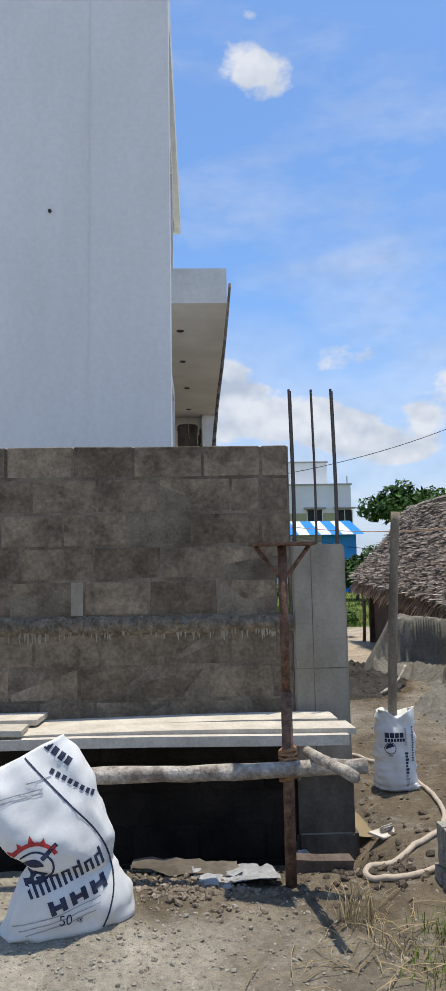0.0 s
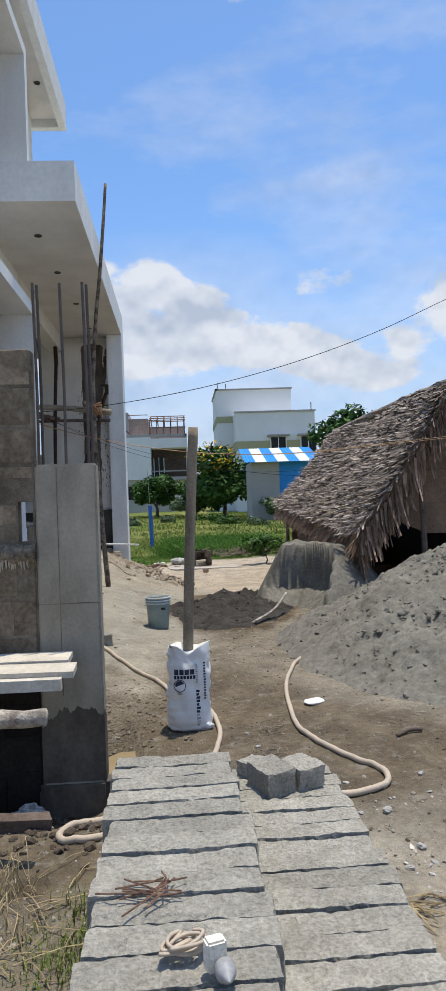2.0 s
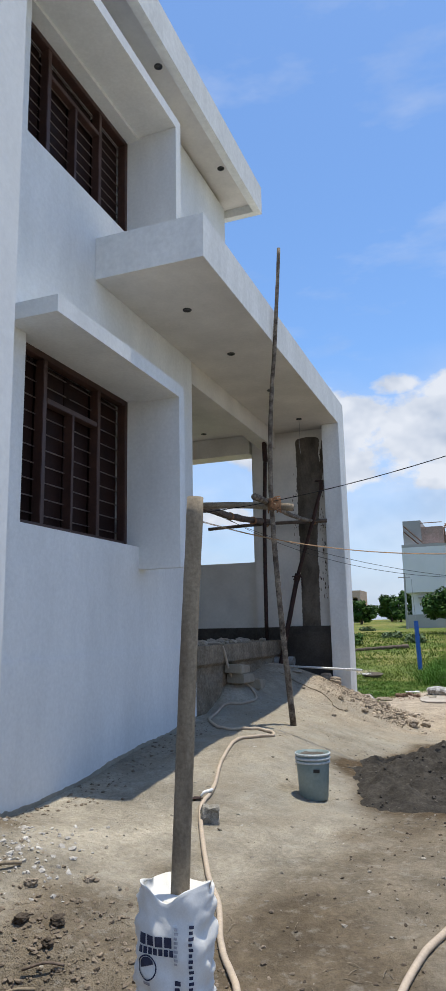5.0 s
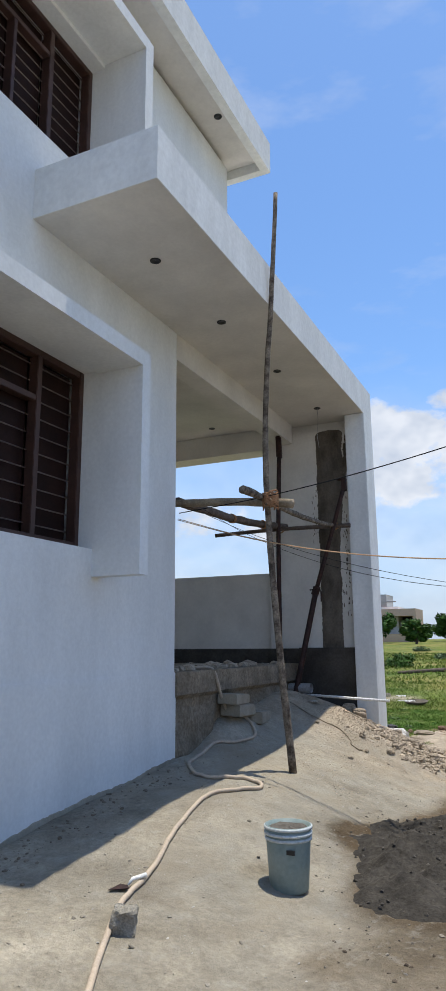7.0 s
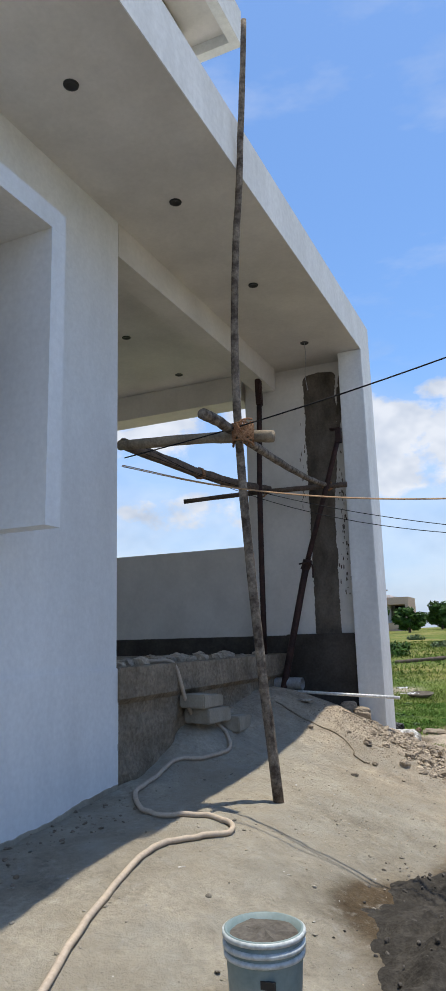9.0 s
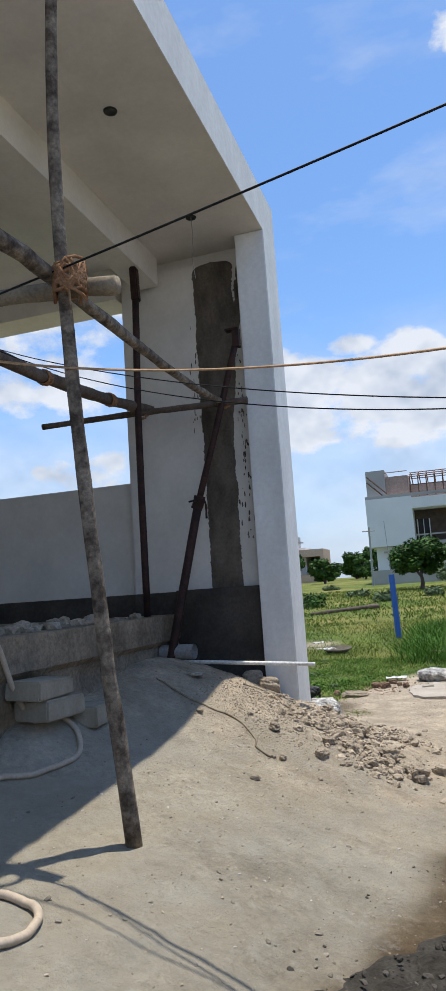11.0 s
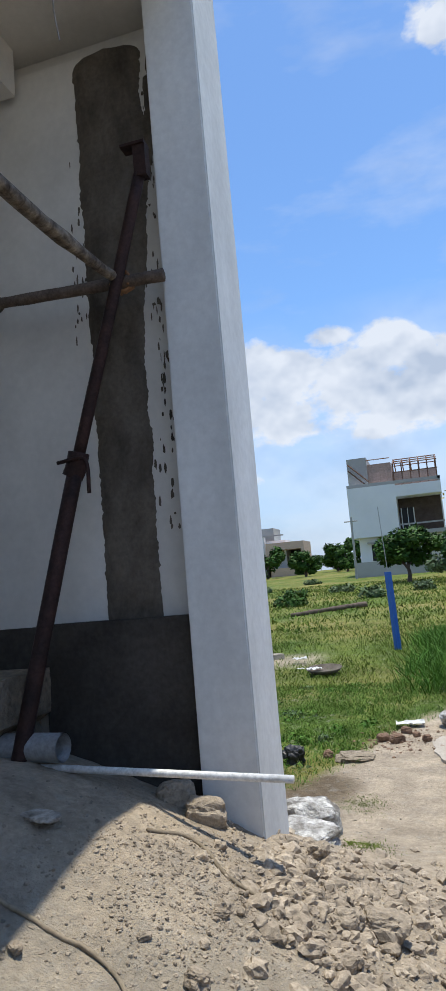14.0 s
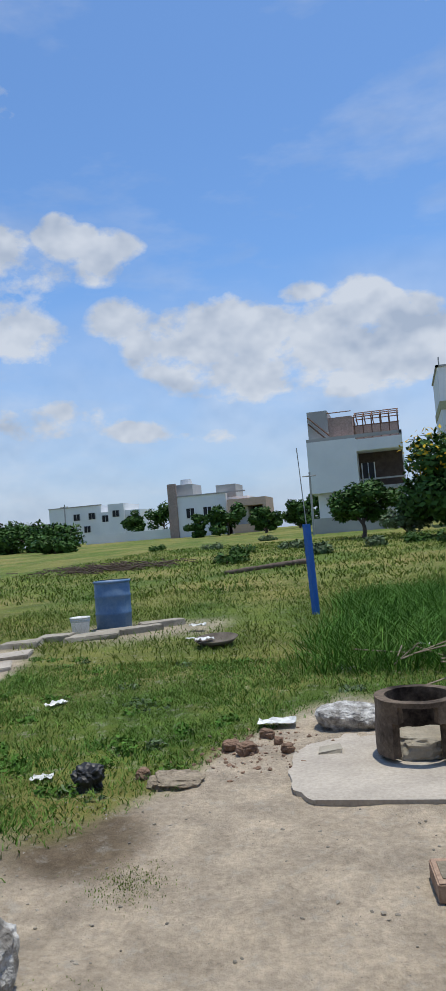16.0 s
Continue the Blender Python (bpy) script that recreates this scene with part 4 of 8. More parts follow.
def prop():
    e = thing("steel_prop", "rusty adjustable steel prop with a plate head", "prop", (0.38, 3.6, top(0.38, 3.6) - 0.02))
    bm = bmesh.new()
    tube(bm, [(0, 0, 0), (0, 0, 0.95)], 0.028, 14, 0.05)
    part("outer_tube", bm, RUST, e, "", True)
    bm = bmesh.new()
    tube(bm, [(0, 0, 0.95), (0, 0.02, 1.68)], 0.023, 14, 0.05)
    part("inner_tube", bm, RUST, e, "", True)
    part("base_plate", box_bm(-0.07, 0.07, -0.07, 0.07, -0.005, 0.01), RUST, e)
    part("head_plate", box_bm(-0.165, 0.165, -0.08, 0.08, 1.68, 1.695, bevel=0.003), RUST, e)
    for s in (-1, 1):
        bm = bmesh.new()
        tube(bm, [(s * 0.02, 0.015, 1.52), (s * 0.14, 0.015, 1.68)], 0.012, 6)
        part("gusset", bm, RUST, e)
    bm = bmesh.new()
    for k in range(7):
        a = [(0.042 * math.cos(t * 0.7 + k), 0.042 * math.sin(t * 0.7 + k), 0.53 + 0.022 * k + 0.01 * math.sin(t)) for t in range(10)]
        tube(bm, a, 0.009, 5)
    part("rope_lashing", bm, ROPE, e, "brown coir rope lashing")


prop()

# ---- stacks of new blocks ----


def block_mesh(seed):
    """A rough concrete block set on edge: crumbled arrises, pitted faces."""
    hx, hy, h, n = 0.197, 0.0465, 0.197, (22, 6, 10)
    seen, verts, faces = {}, [], []

    def at(i, j, k):
        if (i, j, k) not in seen:
            p = Vector((-hx + 2 * hx * i / n[0], -hy + 2 * hy * j / n[1], h * k / n[2]))
            o = Vector((seed * 5.3, seed * 2.1, 0))
            rims = (i in (0, n[0])) + (j in (0, n[1])) + (k in (0, n[2]))
            d = noise.noise_vector(p * 9 + o) * 0.004 + noise.noise_vector(p * 45 + o) * 0.0032
            if rims > 1:
                crumb = 0.002 + 0.007 * max(0.0, noise.noise(p * 30 + o)) + 0.004 * abs(noise.noise(p * 70 + o))
                d += (Vector((0, 0, h / 2)) - p).normalized() * crumb * (1.5 if rims > 2 else 1.0)
            elif noise.noise(p * 55 + o) > 0.24:
                d += (Vector((p.x, 0, h / 2)) - p).normalized() * 0.006
            seen[i, j, k] = len(verts)
            verts.append(tuple(p + d))
        return seen[i, j, k]

    for a, b, c in ((0, 1, 2), (1, 2, 0), (2, 0, 1)):
        for end in (0, n[c]):
            for u in range(n[a]):
                for v in range(n[b]):
                    ids = []
                    for du, dv in ((0, 0), (1, 0), (1, 1), (0, 1)):
                        q = [0, 0, 0]
                        q[a], q[b], q[c] = u + du, v + dv, end
                        ids.append(at(*q))
                    faces.append(ids if end else ids[::-1])
    me = bpy.data.meshes.new("block")
    me.from_pydata(verts, [], faces)
    me.materials.append(NEWBLOCK)
    return me


BLOCKS = [block_mesh(k) for k in range(7)]


def stack(x0, y_near, y_far, layers, z0, seed, label, name="block_stack"):
    e = thing(name, label, "block stack", (0, 0, 0), "stacks of new blocks")
    r = random.Random(seed)
    for k in range(layers):
        y = y_far - 0.048 - r.uniform(0, 0.03)
        while y > y_near:
            ob = new("block", BLOCKS[r.randrange(7)])
            ob.parent = e
            ob.matrix_local = pose(x0 + r.uniform(-0.014, 0.014) + (0.02 if k == layers - 1 and y < 2.5 else 0), y, z0 + 0.198 * k + r.uniform(0, 0.006), r.uniform(-1.2, 1.2), 0, r.uniform(-1.5, 1.5) + (180 if r.random() < 0.5 else 0))
            y -= 0.0965 + r.uniform(0, 0.004)
    return e


stack(1.30, 0.95, 3.0, 3, -0.005, 4, "tall stack of rough grey concrete blocks set on edge")
stack(1.71, 0.75, 3.3, 2, 0.005, 8, "lower stack of rough grey concrete blocks set on edge")
stack(1.305, 3.25, 3.66, 2, -0.12, 9, "short end row of grey concrete blocks beside the stack")
for k, (x, y, sx, sy, h, rz) in enumerate(((1.652, 3.095, 0.056, 0.085, 0.085, 24), (1.77, 3.135, 0.052, 0.08, 0.08, 21), (1.6, 3.24, 0.05, 0.04, 0.06, 40))):
    bm = box_bm(-sx, sx, -sy, sy, 0, h, wob=0.006, seed=k)
    bmesh.ops.subdivide_edges(bm, edges=bm.edges[:], cuts=11, use_grid_fill=True)
    for v in bm.verts:
        v.co += noise.noise_vector(v.co * 12 + Vector((k * 3, 0, 0))) * 0.006 + noise.noise_vector(v.co * 48 + Vector((k * 3, 0, 0))) * 0.006
    ob = tagged(part("broken_block", bm, NEWBLOCK), "broken piece of concrete block lying on the lower stack", "block", "broken block pieces")
    ob.matrix_world = pose(x, y, 0.402, 0, 0, rz)

# ---- scaffold in the porch ----
log("scaffold_pole", [(0.262, 10.93, 0.3), (0.205, 10.78, 1.5), (0.165, 10.65, 2.9), (0.232, 10.5, 3.9), (0.36, 10.38, 4.9), (0.477, 10.269, 5.98)], (0.036, 0.021), SCAFLOG, "tall crooked wooden scaffold pole stuck in the ground", "pole", 0.2, 12, 5)
log("scaffold_pole", [(-0.95, 10.79, 3.0), (-0.3, 10.76, 2.95), (0.1, 10.72, 2.9), (0.41, 10.71, 2.86)], (0.04, 0.045), PALELOG, "horizontal wooden pole tied to the upright", "pole", 0.15, 10, 6)
log("scaffold_pole", [(0.105, 10.18, 2.925), (0.118, 10.5, 2.93), (0.02, 11.8, 2.98), (-0.12, 13.2, 3.1), (-0.17, 14.12, 3.2)], (0.04, 0.027), SCAFLOG, "long wooden pole reaching from the upright to the pier", "pole", 0.3, 10, 7)
log("scaffold_pole", [(-0.95, 10.85, 3.03), (-0.98, 12.2, 3.08), (-0.98, 13.3, 3.16), (-0.93, 14.1, 3.24)], (0.05, 0.045), DARKLOG, "knotty wooden pole between the wall corner and the cross pole", "pole", 0.3, 10, 8)
log("scaffold_pole", [(-1.9, 13.7, 3.12), (-1.0, 13.94, 3.18), (-0.4, 14.0, 3.18), (0.08, 14.02, 3.17)], (0.028, 0.032), DARKLOG, "thin dark wooden cross pole", "pole", 0.2, 10, 9)


def bar(name, pts, radius, material, parent, label="", lump=0.03, sides=12):
    bm = bmesh.new()
    tube(bm, smooth_path(pts, 5), radius, sides, lump)
    return part(name, bm, material, parent, label, True)


tp = thing("timber_prop", "dark upright prop holding up the porch ceiling", "prop")
bar("shaft", [(-0.97, 13.87, 1.24), (-0.93, 13.8, 3.0), (-0.86, 13.72, 4.2)], 0.033, BLACKSTEEL, tp)
part("head_block", box_bm(-0.895, -0.825, 13.68, 13.76, 4.2, 4.538, bevel=0.012, wob=0.01, seed=5), BLACKSTEEL, tp, "dark timber block")
sb = thing("steel_brace", "dark slanting steel brace with an adjusting collar", "brace")
bar("lower_tube", [(-0.76, 13.72, 0.62), (-0.6, 13.85, 1.46), (-0.45, 13.98, 2.25)], 0.04, BLACKSTEEL, sb)
bar("upper_tube", [(-0.45, 13.98, 2.25), (-0.2, 13.96, 3.0), (0.02, 13.94, 3.68)], 0.031, BLACKSTEEL, sb)
bar("collar", [(-0.475, 13.98, 2.2), (-0.45, 13.98, 2.25), (-0.43, 13.98, 2.32)], 0.053, BLACKSTEEL, sb)
bar("collar_handle", [(-0.52, 13.92, 2.27), (-0.37, 13.92, 2.27), (-0.355, 13.92, 2.1)], 0.01, BLACKSTEEL, sb, "", 0, 6)
bm = bmesh.new()
box(bm, -0.06, 0.07, 13.9, 13.98, 3.825, 3.84)
box(bm, 0.005, 0.07, 13.91, 13.97, 3.66, 3.825)
part("head", bm, BLACKSTEEL, sb, "bent steel head plate")
r = random.Random(3)
bm = bmesh.new()
for k in range(26):
    a0, tl = r.uniform(0, 6.28), r.uniform(-0.8, 0.8)
    pts = [(0.2 + 0.075 * math.cos(a0 + t * 0.6), 10.65 + 0.075 * math.sin(a0 + t * 0.6), 2.9 + r.uniform(-0.07, 0.07) + 0.05 * tl * math.sin(t * 0.6)) for t in range(9)]
    tube(bm, pts, 0.008, 5)
tagged(part("rope_lashing", bm, ROPE, smooth=True), "brown coir rope knot binding the scaffold poles", "rope")
for (x, y, z) in ((-0.96, 13.95, 3.18), (-0.15, 14.02, 3.18), (-0.98, 12.3, 3.08), (-0.96, 13.3, 3.15)):
    bm = bmesh.new()
    for k in range(8):
        a0 = r.uniform(0, 6.28)
        tube(bm, [(x + 0.055 * math.cos(a0 + t * 0.7), y + r.uniform(-0.04, 0.04), z + 0.055 * math.sin(a0 + t * 0.7)) for t in range(9)], 0.007, 5)
    tagged(part("rope_lashing", bm, ROPE, smooth=True), "brown rope lashing round the poles", "rope", "rope lashings")
bm = bmesh.new()
tube(bm, [(-0.87, 13.78, 0.86), (0.56, 13.78, 0.79)], 0.017, 12)
tagged(part("white_pipe", bm, PVC, smooth=True), "thin white plastic pipe lying across the earth", "pipe")
bm = bmesh.new()
tube(bm, [(-0.82, 13.82, 0.93), (-0.5, 13.79, 0.93)], 0.066, 18, cap=False)
tube(bm, [(-0.5, 13.79, 0.93), (-0.82, 13.82, 0.93)], 0.058, 18, cap=False)
tagged(part("grey_pipe", bm, GREYPVC, smooth=True), "short wide grey pipe offcut", "pipe")


def cable(name, pts, radius, material, label):
    bm = bmesh.new()
    tube(bm, smooth_path(pts, 10), radius, 6)
    tagged(part(name, bm, material, smooth=True), label, "cable", "overhead cables")


def sag(y0, y1, y2, z0, z1, z2, reach):
    """A hanging cable from the wall corner, running straight on where the curve ends."""
    pts = [Vector((-0.9 + s, y0 + y1 * s + y2 * s * s, z0 + z1 * s + z2 * s * s)) for s in np.linspace(0, reach, 7)]
    on = pts[-1] - pts[-2]
    return pts + [pts[-1] + on * k for k in (1, 2, 4, 8)]


cable("cable", sag(10.789, -0.247, 0.0533, 2.889, -0.009, 0.0413, 6.5), 0.0052, CABLE, "black overhead power cable running to the wall corner")
cable("cable", sag(10.75, -0.046, -0.0389, 2.81, -0.351, 0.0454, 4.8), 0.0042, ORANGE, "orange overhead cable tied at the wall corner")
cable("cable", sag(10.76, -0.046, -0.0389, 2.822, -0.358, 0.047, 4.8), 0.0042, ORANGE, "orange overhead cable tied at the wall corner")
cable("cable", sag(11.026, -0.334, 0.0212, 2.994, -0.516, 0.0555, 5.5), 0.0026, CABLE, "thin black overhead cable tied at the wall corner")
cable("cable", sag(11.125, -0.42, 0.0386, 3.051, -0.642, 0.0892, 4.5), 0.0026, CABLE, "thin black overhead cable tied at the wall corner")

# ---- heaps of sand ----


def heap(name, cx, cy, rx, ry, f, label, step=0.05, material=None, lumps=1.0, category="sand heap"):
    xs, ys = np.arange(cx - rx, cx + rx + step, step), np.arange(cy - ry, cy + ry + step, step)
    verts, faces = [], []
    for y in ys:
        for x in xs:
            h = f(float(x), float(y))
            n = 0.05 * noise.noise((x * 2.5, y * 2.5, 1)) + 0.028 * noise.noise((x * 7, y * 7, 1)) + lumps * (0.014 * noise.noise((x * 17, y * 17, 1)) + 0.006 * noise.noise((x * 38, y * 38, 1)))
            verts.append((float(x), float(y), top(float(x), float(y)) - 0.06 + h + n * min(1, max(0, h * 5))))
    m = len(xs)
    for j in range(len(ys) - 1):
        for i in range(m - 1):
            faces.append((j * m + i, j * m + i + 1, (j + 1) * m + i + 1, (j + 1) * m + i))
    return tagged(raw(name, verts, faces, material or SAND, smooth=True), label, category, "heaps of sand" if material is None else "")


def dug(x, y):
    """A flat-topped heap, dug away on one side to a steep, scalloped face with slumped sand at its foot."""
    d = math.hypot((x - 3.2) / (0.88 if x < 3.2 else 1.25), (y - 10.45) / (1.55 if y < 10.45 else 1.2))
    h = 0.9 * min(1.0, 1.9 * max(0.0, 1.0 - d)) ** 0.9 - 0.12 * max(0.0, x - 3.2)
    a = math.atan2((y - 9.7) / 0.72, (x - 2.72) / 0.62)
    e = math.hypot((x - 2.72) / 0.62, (y - 9.7) / 0.72) + 0.2 * noise.noise((a * 2.2, 2, 0)) + 0.09 * noise.noise((a * 5, 5, 3)) + 0.08 * noise.noise((x * 4, y * 4, 6))
    cut = sstep(e, 0.9, 1.01)
    foot = 0.3 * sstep(e, 0.25, 1.0) * sstep(y + 0.5 * (x - 2.66), 9.15, 9.9) * sstep(x, 2.2, 2.6)
    return max(h * cut, min(foot, max(h, 0.0)) + 0.03 * noise.noise((a * 9, e * 2, 1)) * foot * 3)


heap("sand_heap", 3.15, 10.4, 1.6, 1.9, dug, "heap of grey sand dug away on one side", 0.025, None, 0.9)


def cone(x, y):
    d = math.hypot((x - 4.75) / 2.56, (y - 7.2) / 2.98) + 0.05 * noise.noise((x * 1.2, y * 1.2, 8))
    return 1.35 * max(0.0, 1 - d) ** 0.95


heap("sand_heap", 4.75, 7.2, 2.6, 3.1, cone, "large heap of pale grey sand beside the path", 0.026, None, 2.8)


def mixed(x, y):
    d = math.hypot((x - 1.98) / 0.92, (y - 10.05) / 1.85) + 0.22 * noise.noise((x * 1.6, y * 1.6, 9.0)) + 0.08 * noise.noise((x * 5, y * 5, 9.0))
    h = 0.3 * max(0.0, 1 - d) ** 0.85
    return h + (0.055 * noise.noise((x * 5, y * 5, 21.0)) + 0.04 * noise.noise((x * 12, y * 12, 21.0)) + 0.018 * noise.noise((x * 25, y * 25, 21.0))) * sstep(h, 0.03, 0.16)


heap("mortar_heap", 1.98, 10.05, 1.15, 2.1, mixed, "dark wet heap of mixed mortar on the earth", 0.025, MIXED, 1.5, "mortar")

# ---- sacks ----


def sack_ring(bm, cx, cy, z, w, d, sides, seed, crease):
    ring = []
    for k in range(sides):
        a = 2 * math.pi * k / sides
        c, s = math.cos(a), math.sin(a)
        e = 0.78
        x, y = w * math.copysign(abs(c) ** e, c), d * math.copysign(abs(s) ** e, s)
        q = 1 + crease * noise.noise((x * 9 + seed, y * 9, z * 7)) + crease * 0.5 * noise.noise((x * 22 + seed, y * 22, z * 18))
        ring.append(bm.verts.new((cx + x * q, cy + y * q, z + (0.02 + 0.02 * max(0.0, z - 0.5) / 0.1 * (seed == 8)) * noise.noise((x * 8, y * 8 + seed, z)))))
    return ring


def sack_bm(profile, seed, crease=0.09, sides=40, closed=True):
    bm = bmesh.new()
    rings = []
    for (z, cx, cy, w, d), (z2, cx2, cy2, w2, d2) in zip(profile, profile[1:]):
        for k in range(5):
            t = k / 5
            rings.append(sack_ring(bm, cx + (cx2 - cx) * t, cy + (cy2 - cy) * t, z + (z2 - z) * t, w + (w2 - w) * t, d + (d2 - d) * t, sides, seed, crease))
    z, cx, cy, w, d = profile[-1]
    rings.append(sack_ring(bm, cx, cy, z, w, d, sides, seed, crease))
    for a, b in zip(rings, rings[1:]):
        for k in range(sides):
            bm.faces.new((a[k], a[(k + 1) % sides], b[(k + 1) % sides], b[k]))
    bm.faces.new(rings[0][::-1])
    if closed:
        bm.faces.new(rings[-1])
    else:
        inner = [bm.verts.new((v.co.x * 0.93 + cx * 0.07, v.co.y * 0.93 + cy * 0.07, v.co.z - 0.05)) for v in rings[-1]]
        for k in range(sides):
            bm.faces.new((rings[-1][k], rings[-1][(k + 1) % sides], inner[(k + 1) % sides], inner[k]))
        bm.faces.new(inner)
    return bm


def on_face(bm_poly, target, axis_y=-1.0, lift=0.003):
    """Presses flat print onto the front of a sack."""
    tree_bm = bmesh.new()
    tree_bm.from_mesh(target.data)
    from_tree = BVHTree.FromBMesh(tree_bm)
    bad = []
    for v in bm_poly.verts:
        hit, nor, _, _ = from_tree.ray_cast(Vector((v.co.x, axis_y * 3.0, v.co.z)), Vector((0, -axis_y, 0)))
        if hit is None:
            bad.append(v)
        else:
            v.co = hit + Vector((0, axis_y * lift, 0))
    bmesh.ops.delete(bm_poly, geom=bad, context="VERTS")
    tree_bm.free()


def patch(x0, x1, z0, z1, slant=0.0, turn=0.0, cx=0.0, cz=0.0, n=12, m=4):
    """A bar of print in the plane of the sack's front, as a fine grid."""
    bm = bmesh.new()
    g = []
    for j in range(m + 1):
        row = []
        for i in range(n + 1):
            x, z = x0 + (x1 - x0) * i / n, z0 + (z1 - z0) * j / m
            x += slant * (z - z0)
            a = radians(turn)
            dx, dz = x - cx, z - cz
            row.append(bm.verts.new((cx + dx * math.cos(a) - dz * math.sin(a), 0, cz + dx * math.sin(a) + dz * math.cos(a))))
        g.append(row)
    for a, b in zip(g, g[1:]):
        for i in range(n):
            bm.faces.new((a[i], a[i + 1], b[i + 1], b[i]))
    return bm


def disc(cx, cz, r0, r1, a0=0.0, a1=360.0, n=28):
    bm = bmesh.new()
    k = 3
    rings = [[bm.verts.new((cx + (r0 + (r1 - r0) * j / k) * math.cos(radians(a0 + (a1 - a0) * i / n)), 0, cz + (r0 + (r1 - r0) * j / k) * math.sin(radians(a0 + (a1 - a0) * i / n)))) for i in range(n + 1)] for j in range(k + 1)]
    for a, b in zip(rings, rings[1:]):
        for i in range(n):
            bm.faces.new((a[i], a[i + 1], b[i + 1], b[i]))
    return bm


def print_on(sack, bm, material, name, label="", face=-1.0):
    on_face(bm, sack, face)
    return part(name, bm, material, sack, label)


def text_bm(body, size, x, z, turn=0.0):
    cu = bpy.data.curves.new("text", "FONT")
    cu.body, cu.size, cu.align_x = body, size, "CENTER"
    ob = bpy.data.objects.new("text", cu)
    scene.collection.objects.link(ob)
    dg = bpy.context.evaluated_depsgraph_get()
    me = bpy.data.meshes.new_from_object(ob.evaluated_get(dg))
    bm = bmesh.new()
    bm.from_mesh(me)
    bmesh.ops.triangulate(bm, faces=bm.faces[:])
    scene.collection.objects.unlink(ob)
    bpy.data.objects.remove(ob)
    c, s = math.cos(radians(turn)), math.sin(radians(turn))
    for v in bm.verts:
        px, py = v.co.x, v.co.y
        v.co = (x + px * c - py * s, 0, z + px * s + py * c)
    return bm


# the leaning sack, open and half empty
s1 = thing("cement_sack", "white woven cement sack, half full, leaning on the gravel", "sack", (-0.62, 3.19, top(-0.62, 3.1) - 0.035))
s1.rotation_euler = (0, 0, radians(20))
s1_bm = sack_bm([(0.0, 0.0, 0.0, 0.262, 0.11), (0.03, 0.0, 0.0, 0.278, 0.14), (0.1, 0.0, 0.0, 0.27, 0.15), (0.2, 0.008, 0.0, 0.222, 0.14), (0.265, 0.014, 0.005, 0.178, 0.125), (0.29, 0.0, -0.005, 0.185, 0.14), (0.36, -0.05, -0.01, 0.222, 0.15), (0.45, -0.085, -0.005, 0.225, 0.135),
                 (0.53, -0.115, 0.01, 0.22, 0.11), (0.62, -0.165, 0.02, 0.205, 0.075), (0.69, -0.205, 0.03, 0.185, 0.035), (0.715, -0.215, 0.03, 0.18, 0.016)], 3, 0.09, 64)
for v in s1_bm.verts:
    lean = sstep(v.co.z, 0.25, 0.7)
    v.co.z += 0.42 * lean * (v.co.x + 0.21 * lean) + 0.012 * noise.noise((v.co.x * 12, v.co.z * 12, 4))
    v.co.y += 0.02 * noise.noise((v.co.x * 7 + v.co.z * 5, v.co.z * 3, 6)) + 0.009 * noise.noise((v.co.x * 20 - v.co.z * 11, v.co.z * 16, 6))
body1 = part("bag", s1_bm, SACK, s1, "", True)


def to_front(bm):
    for v in bm.verts:
        v.co.x, v.co.z = 1.19 * v.co.x - 0.006, 1.117 * v.co.z - 0.149
    return bm


def print_front(bm, material, name, label=""):
    return print_on(body1, to_front(bm), material, name, label)


print_front(disc(-0.135, 0.408, 0.058, 0.065), NAVY, "print_ring")
print_front(disc(-0.135, 0.398, 0.0, 0.048, 195, 345), NAVY, "print_emblem", "dark trowel emblem")
print_front(disc(-0.14, 0.412, 0.0, 0.034, 10, 190), NAVY, "print_emblem")
print_front(patch(-0.11, -0.04, 0.44, 0.455, turn=45, cx=-0.11, cz=0.44), NAVY, "print_emblem")


def spike(cx, cz, w, h, turn):
    """A pointed piece of print."""
    bm = bmesh.new()
    c, q = math.cos(radians(turn)), math.sin(radians(turn))
    rows = []
    for j in range(7):
        t = j / 6
        rows.append([bm.verts.new((cx + c * u - q * h * t, 0, cz + q * u + c * h * t)) for u in np.linspace(-w, w, 4) * (1.02 - t)])
    for a, b in zip(rows, rows[1:]):
        for i in range(3):
            bm.faces.new((a[i], a[i + 1], b[i + 1], b[i]))
    return bm


for k in range(5):
    a = radians(62 - 26 * k)
    print_front(spike(-0.135 - 0.078 * math.sin(a), 0.418 + 0.078 * math.cos(a), 0.013, 0.034 if k == 2 else 0.024, 62 - 26 * k), REDP, "print_crown", "red crown shape")
print_front(disc(-0.135, 0.418, 0.073, 0.087, 32, 155), REDP, "print_crown")
for k in range(7):
    for a, b in ((0.0, 0.01), (0.02, 0.03)):
        print_front(patch(-0.145 + k * 0.04 + a, -0.145 + k * 0.04 + b, 0.30, 0.35 + (0.018 if k in (4, 6) and a else 0), turn=20, cx=-0.145, cz=0.30, n=3), NAVY, "print_bar")
    print_front(patch(-0.145 + k * 0.04, -0.145 + k * 0.04 + 0.03, 0.34, 0.35, turn=20, cx=-0.145, cz=0.30, n=5, m=2), NAVY, "print_bar")
